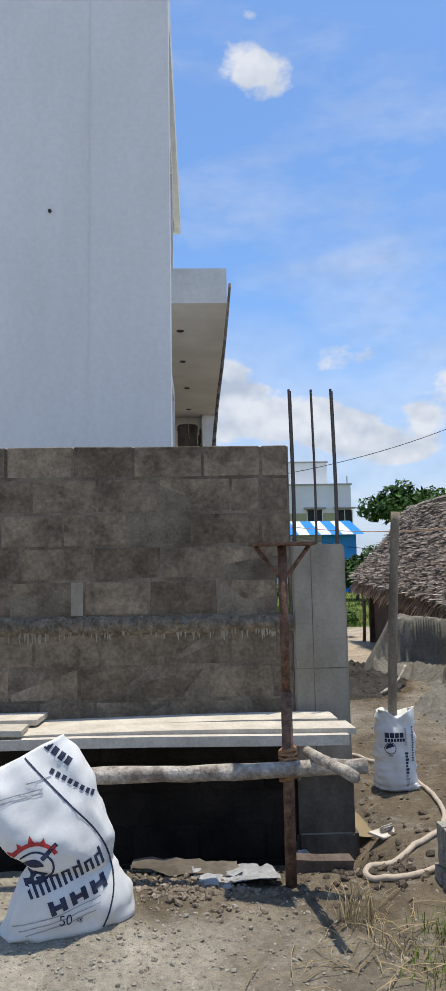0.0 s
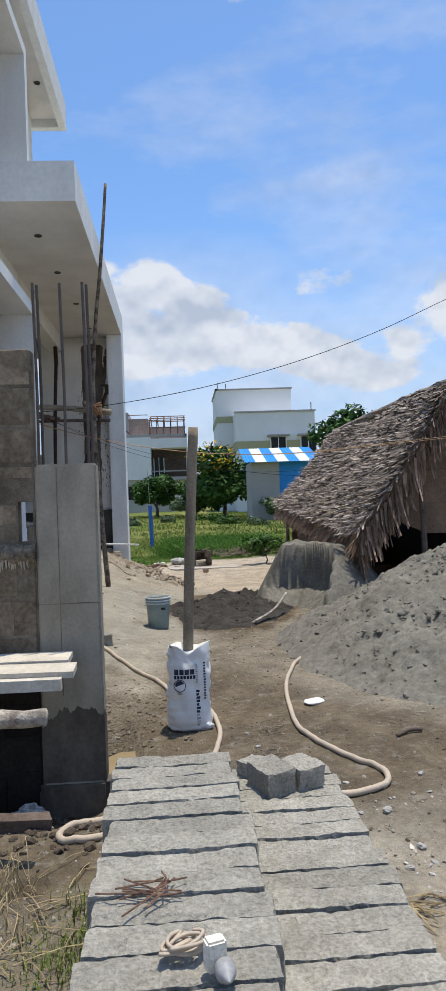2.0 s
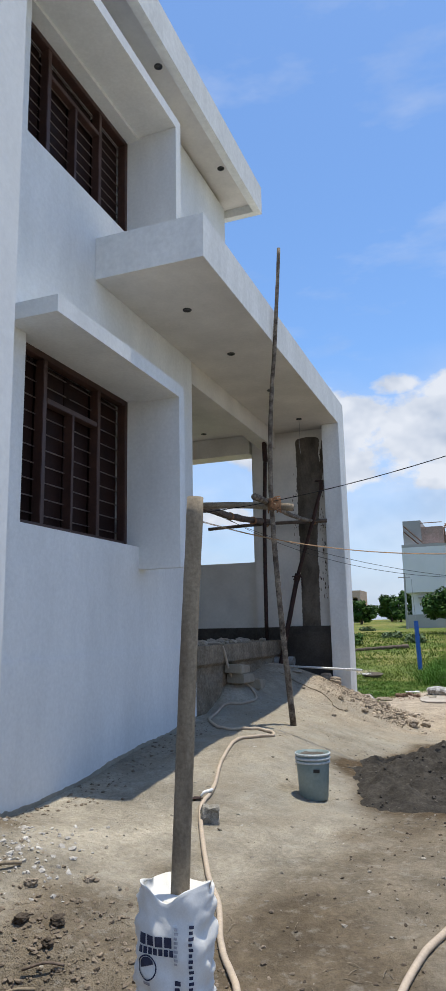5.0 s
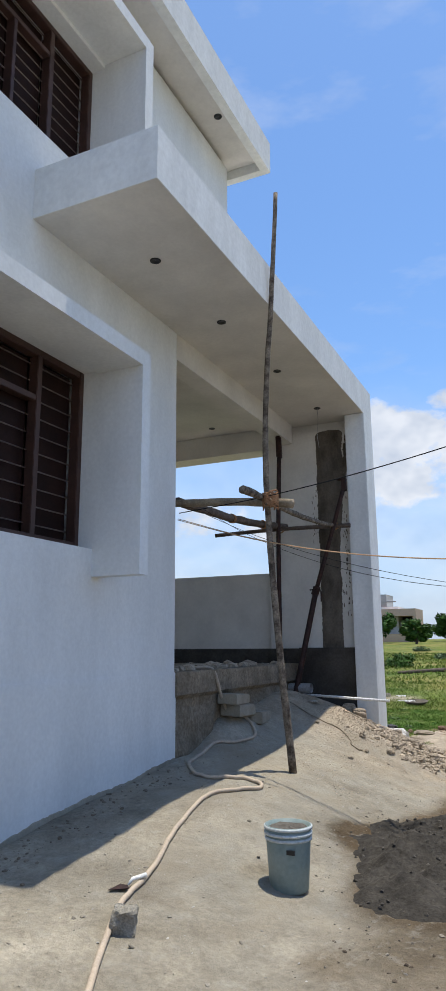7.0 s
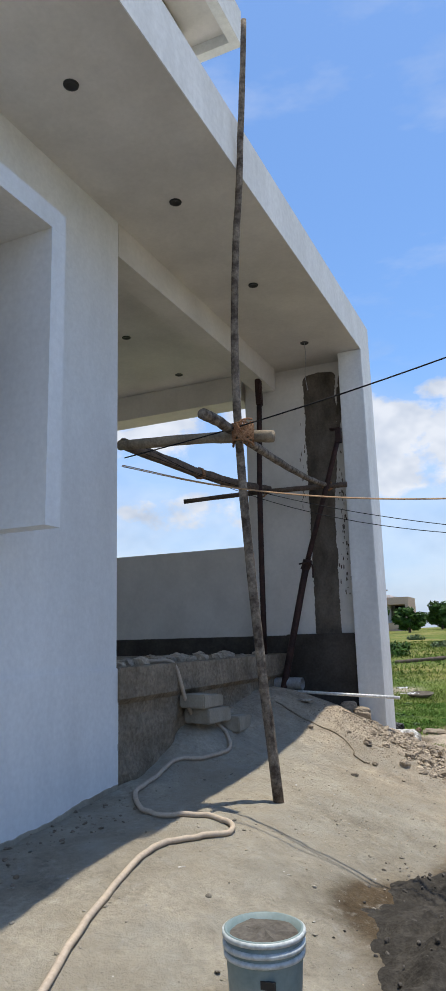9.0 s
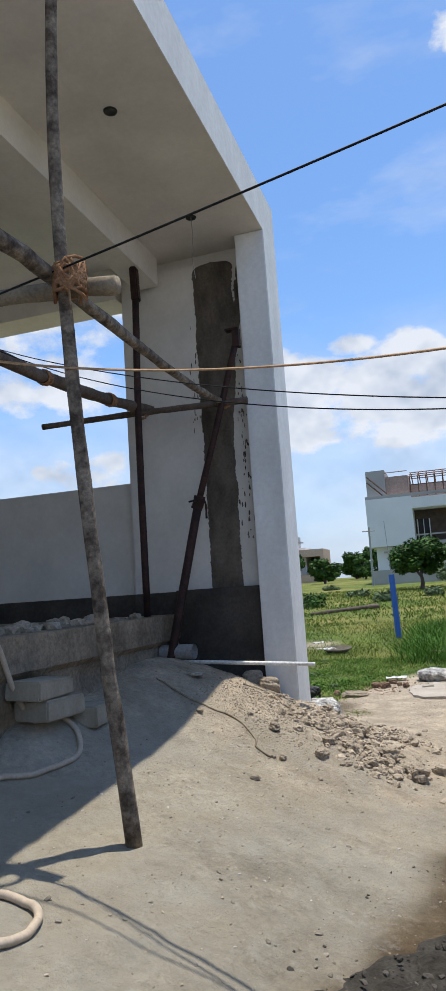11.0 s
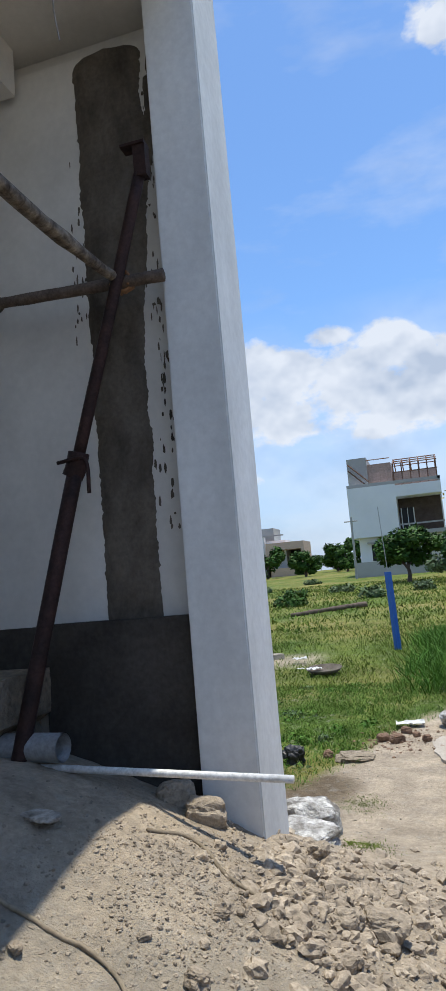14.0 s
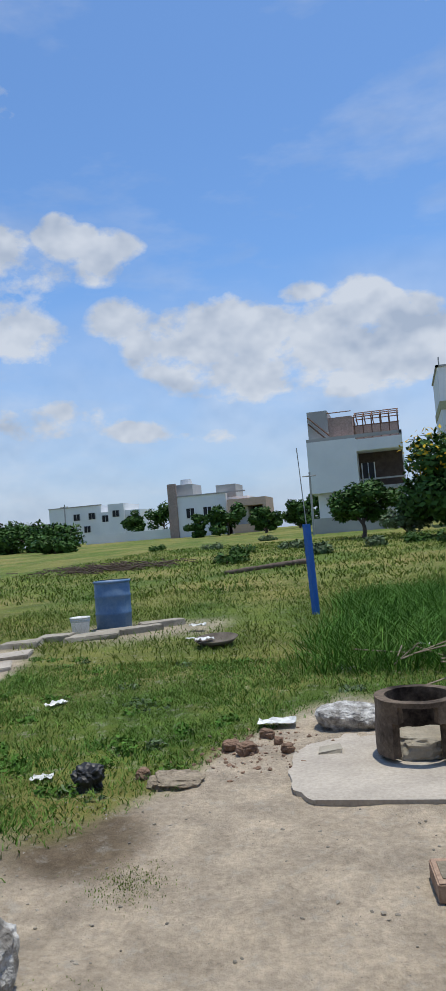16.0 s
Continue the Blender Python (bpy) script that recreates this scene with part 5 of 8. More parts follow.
for k in range(3):
    for a, b in ((0.0, 0.018), (0.04, 0.058)):
        print_front(patch(-0.08 + k * 0.075 + a, -0.08 + k * 0.075 + b, 0.245, 0.292, turn=18, cx=-0.08, cz=0.25, n=3), NAVY, "print_bar")
    print_front(patch(-0.08 + k * 0.075, -0.08 + k * 0.075 + 0.058, 0.26, 0.277, turn=18, cx=-0.08, cz=0.25, n=6), NAVY, "print_bar")
for (a, b, c, d, w) in ((-0.2, 0.1, 0.205, 0.209, 15), (-0.18, 0.1, 0.19, 0.194, 15), (-0.16, 0.08, 0.176, 0.18, 15), (-0.3, -0.1, 0.615, 0.62, 12), (-0.3, -0.1, 0.63, 0.634, 12), (-0.16, -0.07, 0.69, 0.694, 12)):
    print_front(patch(a, b, c, d, n=26, m=1, turn=w, cx=a, cz=c), GREYP, "print_line")
stripe = smooth_path([(-0.187, 0, 0.804), (-0.05, 0, 0.65), (0.075, 0, 0.51), (0.135, 0, 0.39), (0.142, 0, 0.3), (0.1, 0, 0.17)], 7)
for p, q in zip(stripe, stripe[1:]):
    print_front(patch(p.x, p.x + (q - p).length * 1.05, p.z - 0.0032, p.z + 0.0032, turn=math.degrees(math.atan2(q.z - p.z, q.x - p.x)), cx=p.x, cz=p.z, n=3, m=1), NAVY, "print_stripe")
for k in range(4):
    print_front(patch(-0.075 + k * 0.028, -0.055 + k * 0.028, 0.80, 0.83, turn=-40, cx=-0.075, cz=0.83, n=3), NAVY, "print_bar")
for k in range(8):
    print_front(patch(-0.075 + k * 0.024, -0.06 + k * 0.024, 0.72, 0.738, turn=-32, cx=-0.075, cz=0.73, n=3), NAVY, "print_bar")
for k in range(4):
    a = 90 * k
    print_front(patch(-0.315, -0.265, 0.70, 0.706, turn=a, cx=-0.29, cz=0.725, n=6, m=1), REDP, "print_mark", "small red mark")
print_front(disc(-0.29, 0.725, 0.006, 0.013), REDP, "print_mark")
print_on(body1, text_bm("50", 0.055, -0.045, 0.085), NAVY, "weight_print", "printed weight 50 kg")
print_on(body1, text_bm("kg", 0.03, 0.012, 0.085), NAVY, "weight_print")

# the sack that holds the post
s2 = thing("cement_sack", "white cement sack filled with sand, holding a wooden post", "sack", (1.365, 5.30, top(1.365, 5.30) - 0.012))
s2_bm = sack_bm([(0.0, 0, 0, 0.11, 0.085), (0.02, 0, 0, 0.14, 0.112), (0.07, 0, 0, 0.153, 0.128), (0.14, 0.001, 0, 0.15, 0.124), (0.2, 0.002, 0, 0.146, 0.12), (0.25, 0.004, 0, 0.147, 0.121), (0.32, 0.006, 0, 0.148, 0.123), (0.42, 0.01, 0, 0.143, 0.12), (0.5, 0.012, 0, 0.14, 0.11), (0.555, 0.014, 0, 0.136, 0.105), (0.575, 0.014, 0, 0.134, 0.102)], 8, 0.1, 72, closed=False)
for v in s2_bm.verts:
    x, y, z = v.co
    high = sstep(z, 0.40, 0.56)
    side = sstep(abs(x), 0.07, 0.14)
    v.co.z -= high * (0.06 * math.exp(-((x - 0.015) / 0.06) ** 2) * (1 if y < 0 else 0.35) - 0.004 * side)
    fold = 0.010 * noise.noise((x * 5, y * 5, z * 26)) + 0.006 * noise.noise((x * 9, y * 9, z * 55))
    v.co.x += fold * side * 1.6
    v.co.y += fold * (0.5 + side) + 0.007 * noise.noise((x * 18 + z * 9, 3, z * 7))
body2 = part("bag", s2_bm, SACK, s2, "", True)
bm = rock_bm(0.06, 0.035, 0.03, 21, 0.7)
part("loose_liner", bm, PVC, s2, "white plastic liner bulging from the mouth").location = (0.02, -0.07, 0.455)
bm = rock_bm(0.055, 0.03, 0.03, 23, 0.6)
part("loose_corner", bm, SACK, s2, "pulled-out corner of the sack").location = (0.10, -0.075, 0.035)
for k in range(4):
    print_on(body2, patch(-0.09 + k * 0.035, -0.062 + k * 0.035, 0.39, 0.425, n=4), NAVY, "print_bar")
for k in range(7):
    print_on(body2, patch(-0.092 + k * 0.021, -0.076 + k * 0.021, 0.362, 0.384, n=3), NAVY, "print_bar")
print_on(body2, disc(-0.055, 0.318, 0.036, 0.041), NAVY, "print_ring")
print_on(body2, disc(-0.055, 0.322, 0.0, 0.03, 20, 200), NAVY, "print_emblem", "dark trowel emblem")
print_on(body2, patch(-0.07, -0.04, 0.262, 0.272, n=6), GREYP, "print_mark")
for k in range(11):
    print_on(body2, patch(0.052, 0.07 + 0.004 * (k % 3), 0.05 + k * 0.022, 0.066 + k * 0.022, n=4), NAVY if k > 3 else GREYP, "print_bar")
for k in range(9):
    print_on(body2, patch(0.052, 0.064 + 0.003 * (k % 2), 0.335 + k * 0.014, 0.344 + k * 0.014, n=3), GREYP, "print_bar")
for k in range(14):
    print_on(body2, patch(0.104, 0.116 + 0.003 * (k % 2), 0.22 + k * 0.018, 0.231 + k * 0.018, n=3), NAVY, "print_bar")
log("post", [(1.365, 5.33, 0.3), (1.4, 5.33, 1.0), (1.43, 5.325, 1.5), (1.462, 5.318, 1.99)], (0.036, 0.034), PALELOG, "pale straight wooden post standing in a cement sack", "post", 0.06, 12, 2)

# ---- hose ----
HOSE_LINE = [(2.9, 7.45), (2.6, 7.12), (2.42, 6.89), (2.29, 6.6), (2.13, 5.98), (2.07, 5.35), (2.075, 4.93), (2.18, 4.52), (2.32, 4.27), (2.365, 4.07), (2.27, 3.94), (2.1, 3.89), (1.87, 3.87), (1.5, 3.79), (1.2, 3.74), (1.02, 3.66), (0.87, 3.62),
             (0.77, 3.68), (0.82, 3.8), (1.0, 3.96), (1.31, 4.25), (1.475, 4.57), (1.54, 4.88), (1.56, 5.2), (1.5, 5.6), (1.26, 6.03), (1.08, 6.45), (0.84, 6.87), (0.41, 7.8), (0.33, 8.25), (0.14, 8.95), (0.05, 9.6), (0.17, 9.88), (0.27, 10.05), (0.22, 10.22), (0.02, 10.26), (-0.32, 10.18), (-0.61, 10.48),
             (-0.68, 10.85), (-0.665, 11.18), (-0.52, 11.34), (-0.43, 11.62), (-0.53, 11.82), (-0.66, 11.84)]


def hose():
    flat_line = smooth_path([(x, y, 0) for x, y in HOSE_LINE], 7)
    p = []
    for i, q in enumerate(flat_line):
        p.append(Vector((q.x, q.y, top(q.x, q.y) + 0.016)))
    p += smooth_path([p[-1], (-0.73, 11.7, 0.72), (-0.745, 11.5, 0.93), (-0.78, 11.4, 1.2), (-0.85, 11.38, 1.27), (-1.0, 11.3, 1.27), (-1.3, 11.1, 1.27), (-1.7, 11.2, 1.27)], 6)[1:]
    bm = bmesh.new()
    tube(bm, p, 0.0165, 10)
    tagged(part("hose", bm, HOSE, smooth=True), "dusty beige water hose snaking across the yard", "hose")


hose()

# ---- bucket ----


def bucket(name, x, y, r0, r1, h, material, rim_material, label, fill=None):
    e = thing(name, label, "bucket", (x, y, top(x, y) - 0.008))
    bm = bmesh.new()
    lathe(bm, [(0.001, 0.004), (r0 - 0.01, 0.0), (r0, 0.01), (r0 + (r1 - r0) * 0.8, h * 0.8), (r1, h), (r1 - 0.008, h), (r0 + (r1 - r0) * 0.8 - 0.008, h * 0.78), (r0 - 0.01, 0.02), (0.001, 0.02)], 36)
    part("pail", bm, material, e, "", True)
    for z, d in ((h * 0.80, 0.008), (h * 0.88, 0.009), (h * 0.97, 0.008)):
        bm = bmesh.new()
        rr = r0 + (r1 - r0) * z / h
        lathe(bm, [(rr, z - 0.008), (rr + d, z - 0.007), (rr + d, z + 0.007), (rr, z + 0.009)], 36)
        part("rim_rib", bm, rim_material, e, "", True)
    if fill:
        bm = bmesh.new()
        rr = r1 - 0.02
        c = bm.verts.new((0, 0, h * fill + 0.015))
        ring = [[bm.verts.new((rr * k * math.cos(a * math.pi / 12), rr * k * math.sin(a * math.pi / 12), h * fill + 0.012 * noise.noise((a * 1.7, k * 5, 1)))) for a in range(24)] for k in (0.35, 0.7, 1.0)]
        for a in range(24):
            bm.faces.new((c, ring[0][a], ring[0][(a + 1) % 24]))
            for p, q in zip(ring, ring[1:]):
                bm.faces.new((p[a], q[a], q[(a + 1) % 24], p[(a + 1) % 24]))
        part("mortar_fill", bm, MUD, e, "wet grey mortar")
    return e


bk = bucket("bucket", 1.06, 8.64, 0.116, 0.14, 0.365, BUCKET, RIM, "dusty grey-blue plastic bucket of mortar on the earth", 0.95)
part("label_plate", box_bm(0.035, 0.085, -0.13, -0.118, 0.225, 0.25), BLACK, bk, "dark label")

# ---- thatched hut ----


def hut():
    e = thing("thatched_hut", "low hut with a shaggy dry palm-leaf roof", "hut", (0, 0, 0))
    y0, y1, xe, xr = 9.6, 16.6, 3.65, 5.0

    def eave_z(y):
        return 1.05 + 0.45 * (y - y0) / (y1 - y0)

    def ridge_z(y):
        return 2.98 + 0.07 * (y - y0) / (y1 - y0) + 0.05 * math.sin(y * 1.3)

    def at(u, y, side):
        """A place on the roof: u from eave to ridge."""
        x = xe + (xr - xe) * u
        z = eave_z(y) + (ridge_z(y) - eave_z(y)) * u - 0.10 * math.sin(math.pi * u)
        return Vector((x if side < 0 else 2 * xr - x, y, z))

    for side in (-1, 1):
        bm = bmesh.new()
        n, m = 12, 24
        g = [[[bm.verts.new(at(i / n, y0 + (y1 - y0) * j / m, side) - Vector((0, 0, d))) for i in range(n + 1)] for j in range(m + 1)] for d in (0.0, 0.10)]
        for s in (0, 1):
            for j in range(m):
                for i in range(n):
                    bm.faces.new((g[s][j][i], g[s][j][i + 1], g[s][j + 1][i + 1], g[s][j + 1][i]))
        for j in range(m):
            bm.faces.new((g[0][j][0], g[0][j + 1][0], g[1][j + 1][0], g[1][j][0]))
        for i in range(n):
            bm.faces.new((g[0][0][i], g[1][0][i], g[1][0][i + 1], g[0][0][i + 1]))
            bm.faces.new((g[0][m][i], g[1][m][i], g[1][m][i + 1], g[0][m][i + 1]))
        part("roof_mat", bm, FRINGE, e, "matted palm thatch")
    r = random.Random(21)

    def strips(count, pick, length, width, material, name, kind):
        verts, faces = [], []
        for _ in range(count):
            p, d, nrm = pick()
            L, w = r.uniform(*length), r.uniform(*width)
            sidev = d.cross(nrm).normalized()
            curl = r.uniform(-0.3, 0.7)
            b = len(verts)
            for t in (0, 0.5, 1.0):
                c = p + d * L * t + nrm * (0.012 + curl * L * t * t * 0.6) + sidev * 0
                ww = w * (1 - 0.55 * t)
                verts.append(tuple(c - sidev * ww)), verts.append(tuple(c + sidev * ww + nrm * 0.006))
            faces += [(b, b + 1, b + 3, b + 2), (b + 2, b + 3, b + 5, b + 4)]
        ob = raw(name, verts, faces, material, e)
        ob["kind"] = kind

    def roof_pick():
        side = -1 if r.random() < 0.86 else 1
        u, y = r.random() ** 0.9, r.uniform(y0 - 0.08, y1 + 0.1)
        p = at(u, y, side)
        down = (at(max(0, u - 0.05), y, side) - at(u, y, side) if u > 0.05 else at(0, y, side) - at(0.05, y, side)).normalized()
        nrm = Vector((-0.82 if side < 0 else 0.82, 0, 0.57))
        d = (down + Vector((0, r.gauss(0, 1.3), 0)) + nrm * r.uniform(-0.05, 0.6)).normalized()
        return p, d, nrm

    strips(24000, roof_pick, (0.07, 0.24), (0.008, 0.03), THATCH, "thatch", "stuff")

    def eave_pick():
        y = y0 - 0.1 + (y1 - y0 + 0.15) * r.random()
        p = at(r.uniform(0, 0.07), y, -1)
        return p, Vector((r.uniform(-0.25, 0.1), r.uniform(-0.3, 0.3), -1)).normalized(), Vector((-1, 0, 0.1)).normalized()

    strips(2600, eave_pick, (0.08, 0.46), (0.006, 0.02), FRINGE, "eave_fringe", "stuff")

    def near_pick():
        u = r.random() ** 1.3
        p = at(u, y0 - 0.02 + r.uniform(-0.05, 0.3), -1 if r.random() < 0.75 else 1) - Vector((0, 0, 0.08))
        return p, Vector((r.uniform(-0.15, 0.15), r.uniform(-0.2, 0.1), -1)).normalized(), Vector((0, -1, 0.05)).normalized()

    strips(1000, near_pick, (0.1, 0.62), (0.008, 0.026), FRINGE, "gable_fringe", "stuff")
    for (x, y) in ((3.75, 9.75), (3.75, 16.45), (4.55, 9.7), (6.2, 9.75), (6.2, 16.4), (3.72, 13.0)):
        bm = bmesh.new()
        u = (x - xe) / (xr - xe) if x < xr else (2 * xr - x - xe) / (xr - xe)
        tube(bm, smooth_path([(x, y, top(x, y) - 0.05), (x + 0.03, y, 0.8), (x, y, at(max(0, u), y, -1).z - 0.05)], 5), 0.04, 8, 0.2)
        part("post", bm, DARKLOG, e)
    bm = bmesh.new()
    tri = [(4.0, 1.3), (5.0, 2.62), (6.0, 1.3), (6.0, 0.95), (4.7, 0.98)]
    rows = [[bm.verts.new((x, y, z)) for x, z in tri] for y in (9.92, 10.0)]
    bm.faces.new(rows[0]), bm.faces.new(rows[1][::-1])
    for q in range(len(tri)):
        bm.faces.new((rows[0][q], rows[0][q - 1], rows[1][q - 1], rows[1][q]))
    bmesh.ops.recalc_face_normals(bm, faces=bm.faces[:])
    part("gable_wall", bm, MUDWALL, e, "brown mud-plastered gable under the thatch")
    # inner walls coloured dark for the dim inside of the hut
    part("back_wall", box_bm(6.0, 6.1, 9.9, 16.4, -0.1, 1.3), SHADEWALL, e, "mud wall darkened for the shade under the thatch")
    part("far_wall", box_bm(3.85, 6.0, 16.2, 16.3, -0.1, 1.35), SHADEWALL, e)
    part("side_wall", box_bm(3.95, 4.03, 10.6, 16.2, -0.1, 1.1), SHADEWALL, e)
    bm = bmesh.new()
    tube(bm, smooth_path([(5.0, y0 - 0.15, ridge_z(y0) + 0.03), (5.02, 12, ridge_z(12) + 0.05), (5.0, y1 + 0.1, ridge_z(y1) + 0.03)], 8), 0.05, 8, 0.6)
    part("ridge_roll", bm, THATCH, e, "rolled thatch ridge")


hut()
for k, (x, y, sx, sy, sz, rz) in enumerate(((4.25, 9.75, 0.28, 0.2, 0.2, 20), (4.6, 9.95, 0.3, 0.22, 0.28, -15), (4.1, 9.95, 0.18, 0.16, 0.12, 50))):
    ob = tagged(part("old_sack", rock_bm(sx, sy, sz, 30 + k, 0.4), SACK if k != 2 else GREYFAC, smooth=True), "crumpled pale sack piled under the thatch", "sack", "old sacks by the hut")
    ob.matrix_world = pose(x, y, top(x, y) + sz * 0.75 + (0.1 if k == 1 else 0), 0, 8 * k, rz)

# ---- rocks, clods, rubble ----


def scatter(name, count, pick, size, material, label, category, flat=0.7, sub=1, seed=7, extra=None):
    r = random.Random(seed)
    verts, faces = [], []
    base = bmesh.new()
    bmesh.ops.create_icosphere(base, subdivisions=sub, radius=1)
    bv, bf = [v.co.copy() for v in base.verts], [[v.index for v in f.verts] for f in base.faces]
    base.free()
    for k in range(count):
        x, y = pick(r)
        s = size[0] + (size[1] - size[0]) * r.random() ** 3.6
        m = Euler((r.uniform(-0.5, 0.5), r.uniform(-0.5, 0.5), r.uniform(0, 6.28))).to_matrix()
        o = len(verts)
        ax, ay, az = r.uniform(0.7, 1.4), r.uniform(0.6, 1.1), flat * r.uniform(0.6, 1.2)
        z = top(x, y) + s * az * 0.2 + (extra(x, y) - 0.06 if extra else 0)
        for v in bv:
            q = 1 + 0.5 * noise.noise(v * 1.9 + Vector((k * 3.1, 0, 0))) + r.uniform(-0.16, 0.16)
            w = m @ Vector((v.x * ax * q * s, v.y * ay * q * s, v.z * az * q * s))
            verts.append((x + w.x, y + w.y, z + w.z))
        faces += [[i + o for i in f] for f in bf]
    return tagged(raw(name, verts, faces, material), label, category, kind="stuff")


def rubble_pick(r):
    if r.random() < 0.35:
        return 0.9 + r.gauss(0, 0.3), 14.15 + r.gauss(0, 0.28)
    t = r.random()
    return 0.45 + 0.75 * t + r.gauss(0, 0.15), 13.8 - 0.75 * t + r.gauss(0, 0.2)


scatter("rubble", 2000, rubble_pick, (0.004, 0.042), CLOD, "dry brown clods and rubble spilled by the column", "rubble", 0.7, 2)
scatter("mound_clods", 5200, lambda r: (r.gauss(0.3, 0.32), r.gauss(13.3, 0.3)), (0.002, 0.011), CLOD, "small clods on the heap of earth", "rubble", 0.7, 1, 8)
scatter("pebbles", 5200, lambda r: (r.gauss(-0.3, 0.6), r.gauss(2.8, 0.42)), (0.0015, 0.011), PEBBLE, "loose gravel and crumbs heaped beside the sack", "gravel", 0.6, 1, 29)
scatter("pebbles", 2600, lambda r: (r.uniform(-1.2, 2.6), r.uniform(1.2, 4.0)), (0.002, 0.016), PEBBLE, "loose grey pebbles and gravel", "gravel", 0.7, 1, 9)
scatter("pebbles", 1500, lambda r: (r.uniform(-0.6, 3.0), r.uniform(4.0, 12.5)), (0.002, 0.016), PEBBLE, "scattered pebbles on the trodden yard", "gravel", 0.6, 1, 10)
scatter("pebbles", 2200, lambda r: (r.uniform(-0.3, 3.0), r.uniform(12.5, 18.0)), (0.002, 0.012), PEBBLE, "scattered pebbles on the dry earth", "gravel", 0.6, 1, 12)


def mud_pick(r):
    while True:
        x, y = r.uniform(0.8, 3.0), r.uniform(8.0, 12.2)
        if r.random() < mortar(x, y):
            return x, y


scatter("mortar_lumps", 1300, mud_pick, (0.003, 0.02), MUD, "dark wet lumps of mixed mortar", "mortar", 0.7, 1, 14, mixed)
def rim_pick(r):
    a, d = r.uniform(0, 6.2832), 0.93 + abs(r.gauss(0, 0.07))
    return 1.98 + 0.95 * d * math.cos(a), 10.05 + 1.85 * d * math.sin(a)


scatter("mortar_lumps", 260, rim_pick, (0.003, 0.012), MUD, "dark wet crumbs round the mortar heap", "mortar", 0.6, 1, 71)
scatter("slope_crumbs", 1600, lambda r: (r.gauss(0.5, 0.6), r.gauss(11.6, 0.9)), (0.002, 0.009), CLOD, "fine dry crumbs on the trodden slope", "soil", 0.6, 1, 72)
scatter("soil_crumbs", 1300, lambda r: (r.gauss(0.4, 0.33), r.gauss(5.7, 0.28)), (0.002, 0.02), BROWNSOIL, "crumbs of dug brown soil beside the house", "soil", 0.6, 1, 25)
scatter("plaster_crumbs", 420, lambda r: (r.gauss(-0.15, 0.22), r.gauss(6.35, 0.3)), (0.003, 0.026), CRUMB, "pale broken plaster at the foot of the wall", "rubble", 0.6, 1, 26)
scatter("wall_foot_crumbs", 500, lambda r: (r.gauss(-0.62, 0.12), r.uniform(6.6, 10.4)), (0.003, 0.02), BROWNSOIL, "brown crumbs of earth along the foot of the house", "soil", 0.6, 1, 27)
scatter("trench_clods", 500, lambda r: (r.gauss(0.75, 0.3), r.gauss(4.6, 0.3) if r.random() < 0.5 else r.gauss(3.75, 0.12)), (0.005, 0.035), DARKSOIL, "lumps of dark soil beside the wall", "rubble", 0.7, 1, 15)


def rock(name, x, y, z, rx, ry, rz, turn, seed, material, label, category="rock", rough=0.28):
    ob = tagged(part(name, rock_bm(rx, ry, rz, seed, rough), material, smooth=False), label, category)
    ob.matrix_world = pose(x, y, z, 4 * seed % 11, -3 * seed % 9, turn)


rock("rock", 0.34, 15.1, top(0.34, 15.1) + 0.08, 0.17, 0.125, 0.115, 5, 2, ROCK, "rough pale grey rock beside the column")
rock("rock", 0.34, 14.8, top(0.34, 14.8) - 0.015, 0.22, 0.16, 0.06, -20, 5, ROCK, "flat whitish rock half sunk in the earth")
rock("rock", -0.04, 13.98, top(-0.04, 13.98) + 0.03, 0.09, 0.06, 0.07, 30, 6, CLOD, "brown stone at the foot of the column")
rock("rock", 0.12, 13.92, top(0.12, 13.92) + 0.03, 0.1, 0.07, 0.075, 20, 16, CLOD, "brown stone lying against the column", "rock", 0.3)
rock("rock", 1.33, 18.35, top(1.33, 18.35) + 0.06, 0.24, 0.15, 0.1, 8, 7, ROCK, "rounded pale grey rock at the grass edge")
rock("stone_slab", 0.36, 17.2, top(0.36, 17.2) + 0.015, 0.15, 0.1, 0.035, 15, 8, ROUGHCEM, "flat grey-brown stone on the earth", "stone", 0.6)
rock("black_bag", -0.17, 17.08, top(-0.17, 17.08) + 0.05, 0.085, 0.07, 0.075, 8, 9, BLACK, "crumpled black plastic bag on the earth", "litter", 0.9)
bm = box_bm(-0.068, 0.068, -0.058, 0.058, -0.06, 0.058, wob=0.02, seed=3)
bmesh.ops.subdivide_edges(bm, edges=bm.edges[:], cuts=9, use_grid_fill=True)
for v in bm.verts:
    v.co = v.co * (1 - 0.16 * (v.co.length / 0.11) ** 3) + noise.noise_vector(v.co * 16) * 0.016 + noise.noise_vector(v.co * 45) * 0.008
ob = tagged(part("block_lump", bm, NEWBLOCK), "small rough lump of concrete beside the hose", "block")
ob.matrix_world = pose(0.56, 7.62, top(0.56, 7.62) + 0.05, 4, 6, 25)
for k, (x, y, s) in enumerate(((0.88, 13.66, 0.085), (0.75, 13.59, 0.06), (0.75, 12.84, 0.05), (0.89, 13.16, 0.055), (0.40, 12.94, 0.045), (0.62, 13.65, 0.05), (1.15, 13.3, 0.075), (0.55, 14.2, 0.06), (1.35, 13.1, 0.09), (1.5, 13.35, 0.06), (1.05, 13.0, 0.055), (0.75, 13.1, 0.045))):
    rock("clod", x, y, top(x, y) + s * 0.4, s, s * 0.75, s * 0.6, 37 * k, 50 + k, CLOD, "broken clod of dry earth in the rubble", "clod", 0.5)
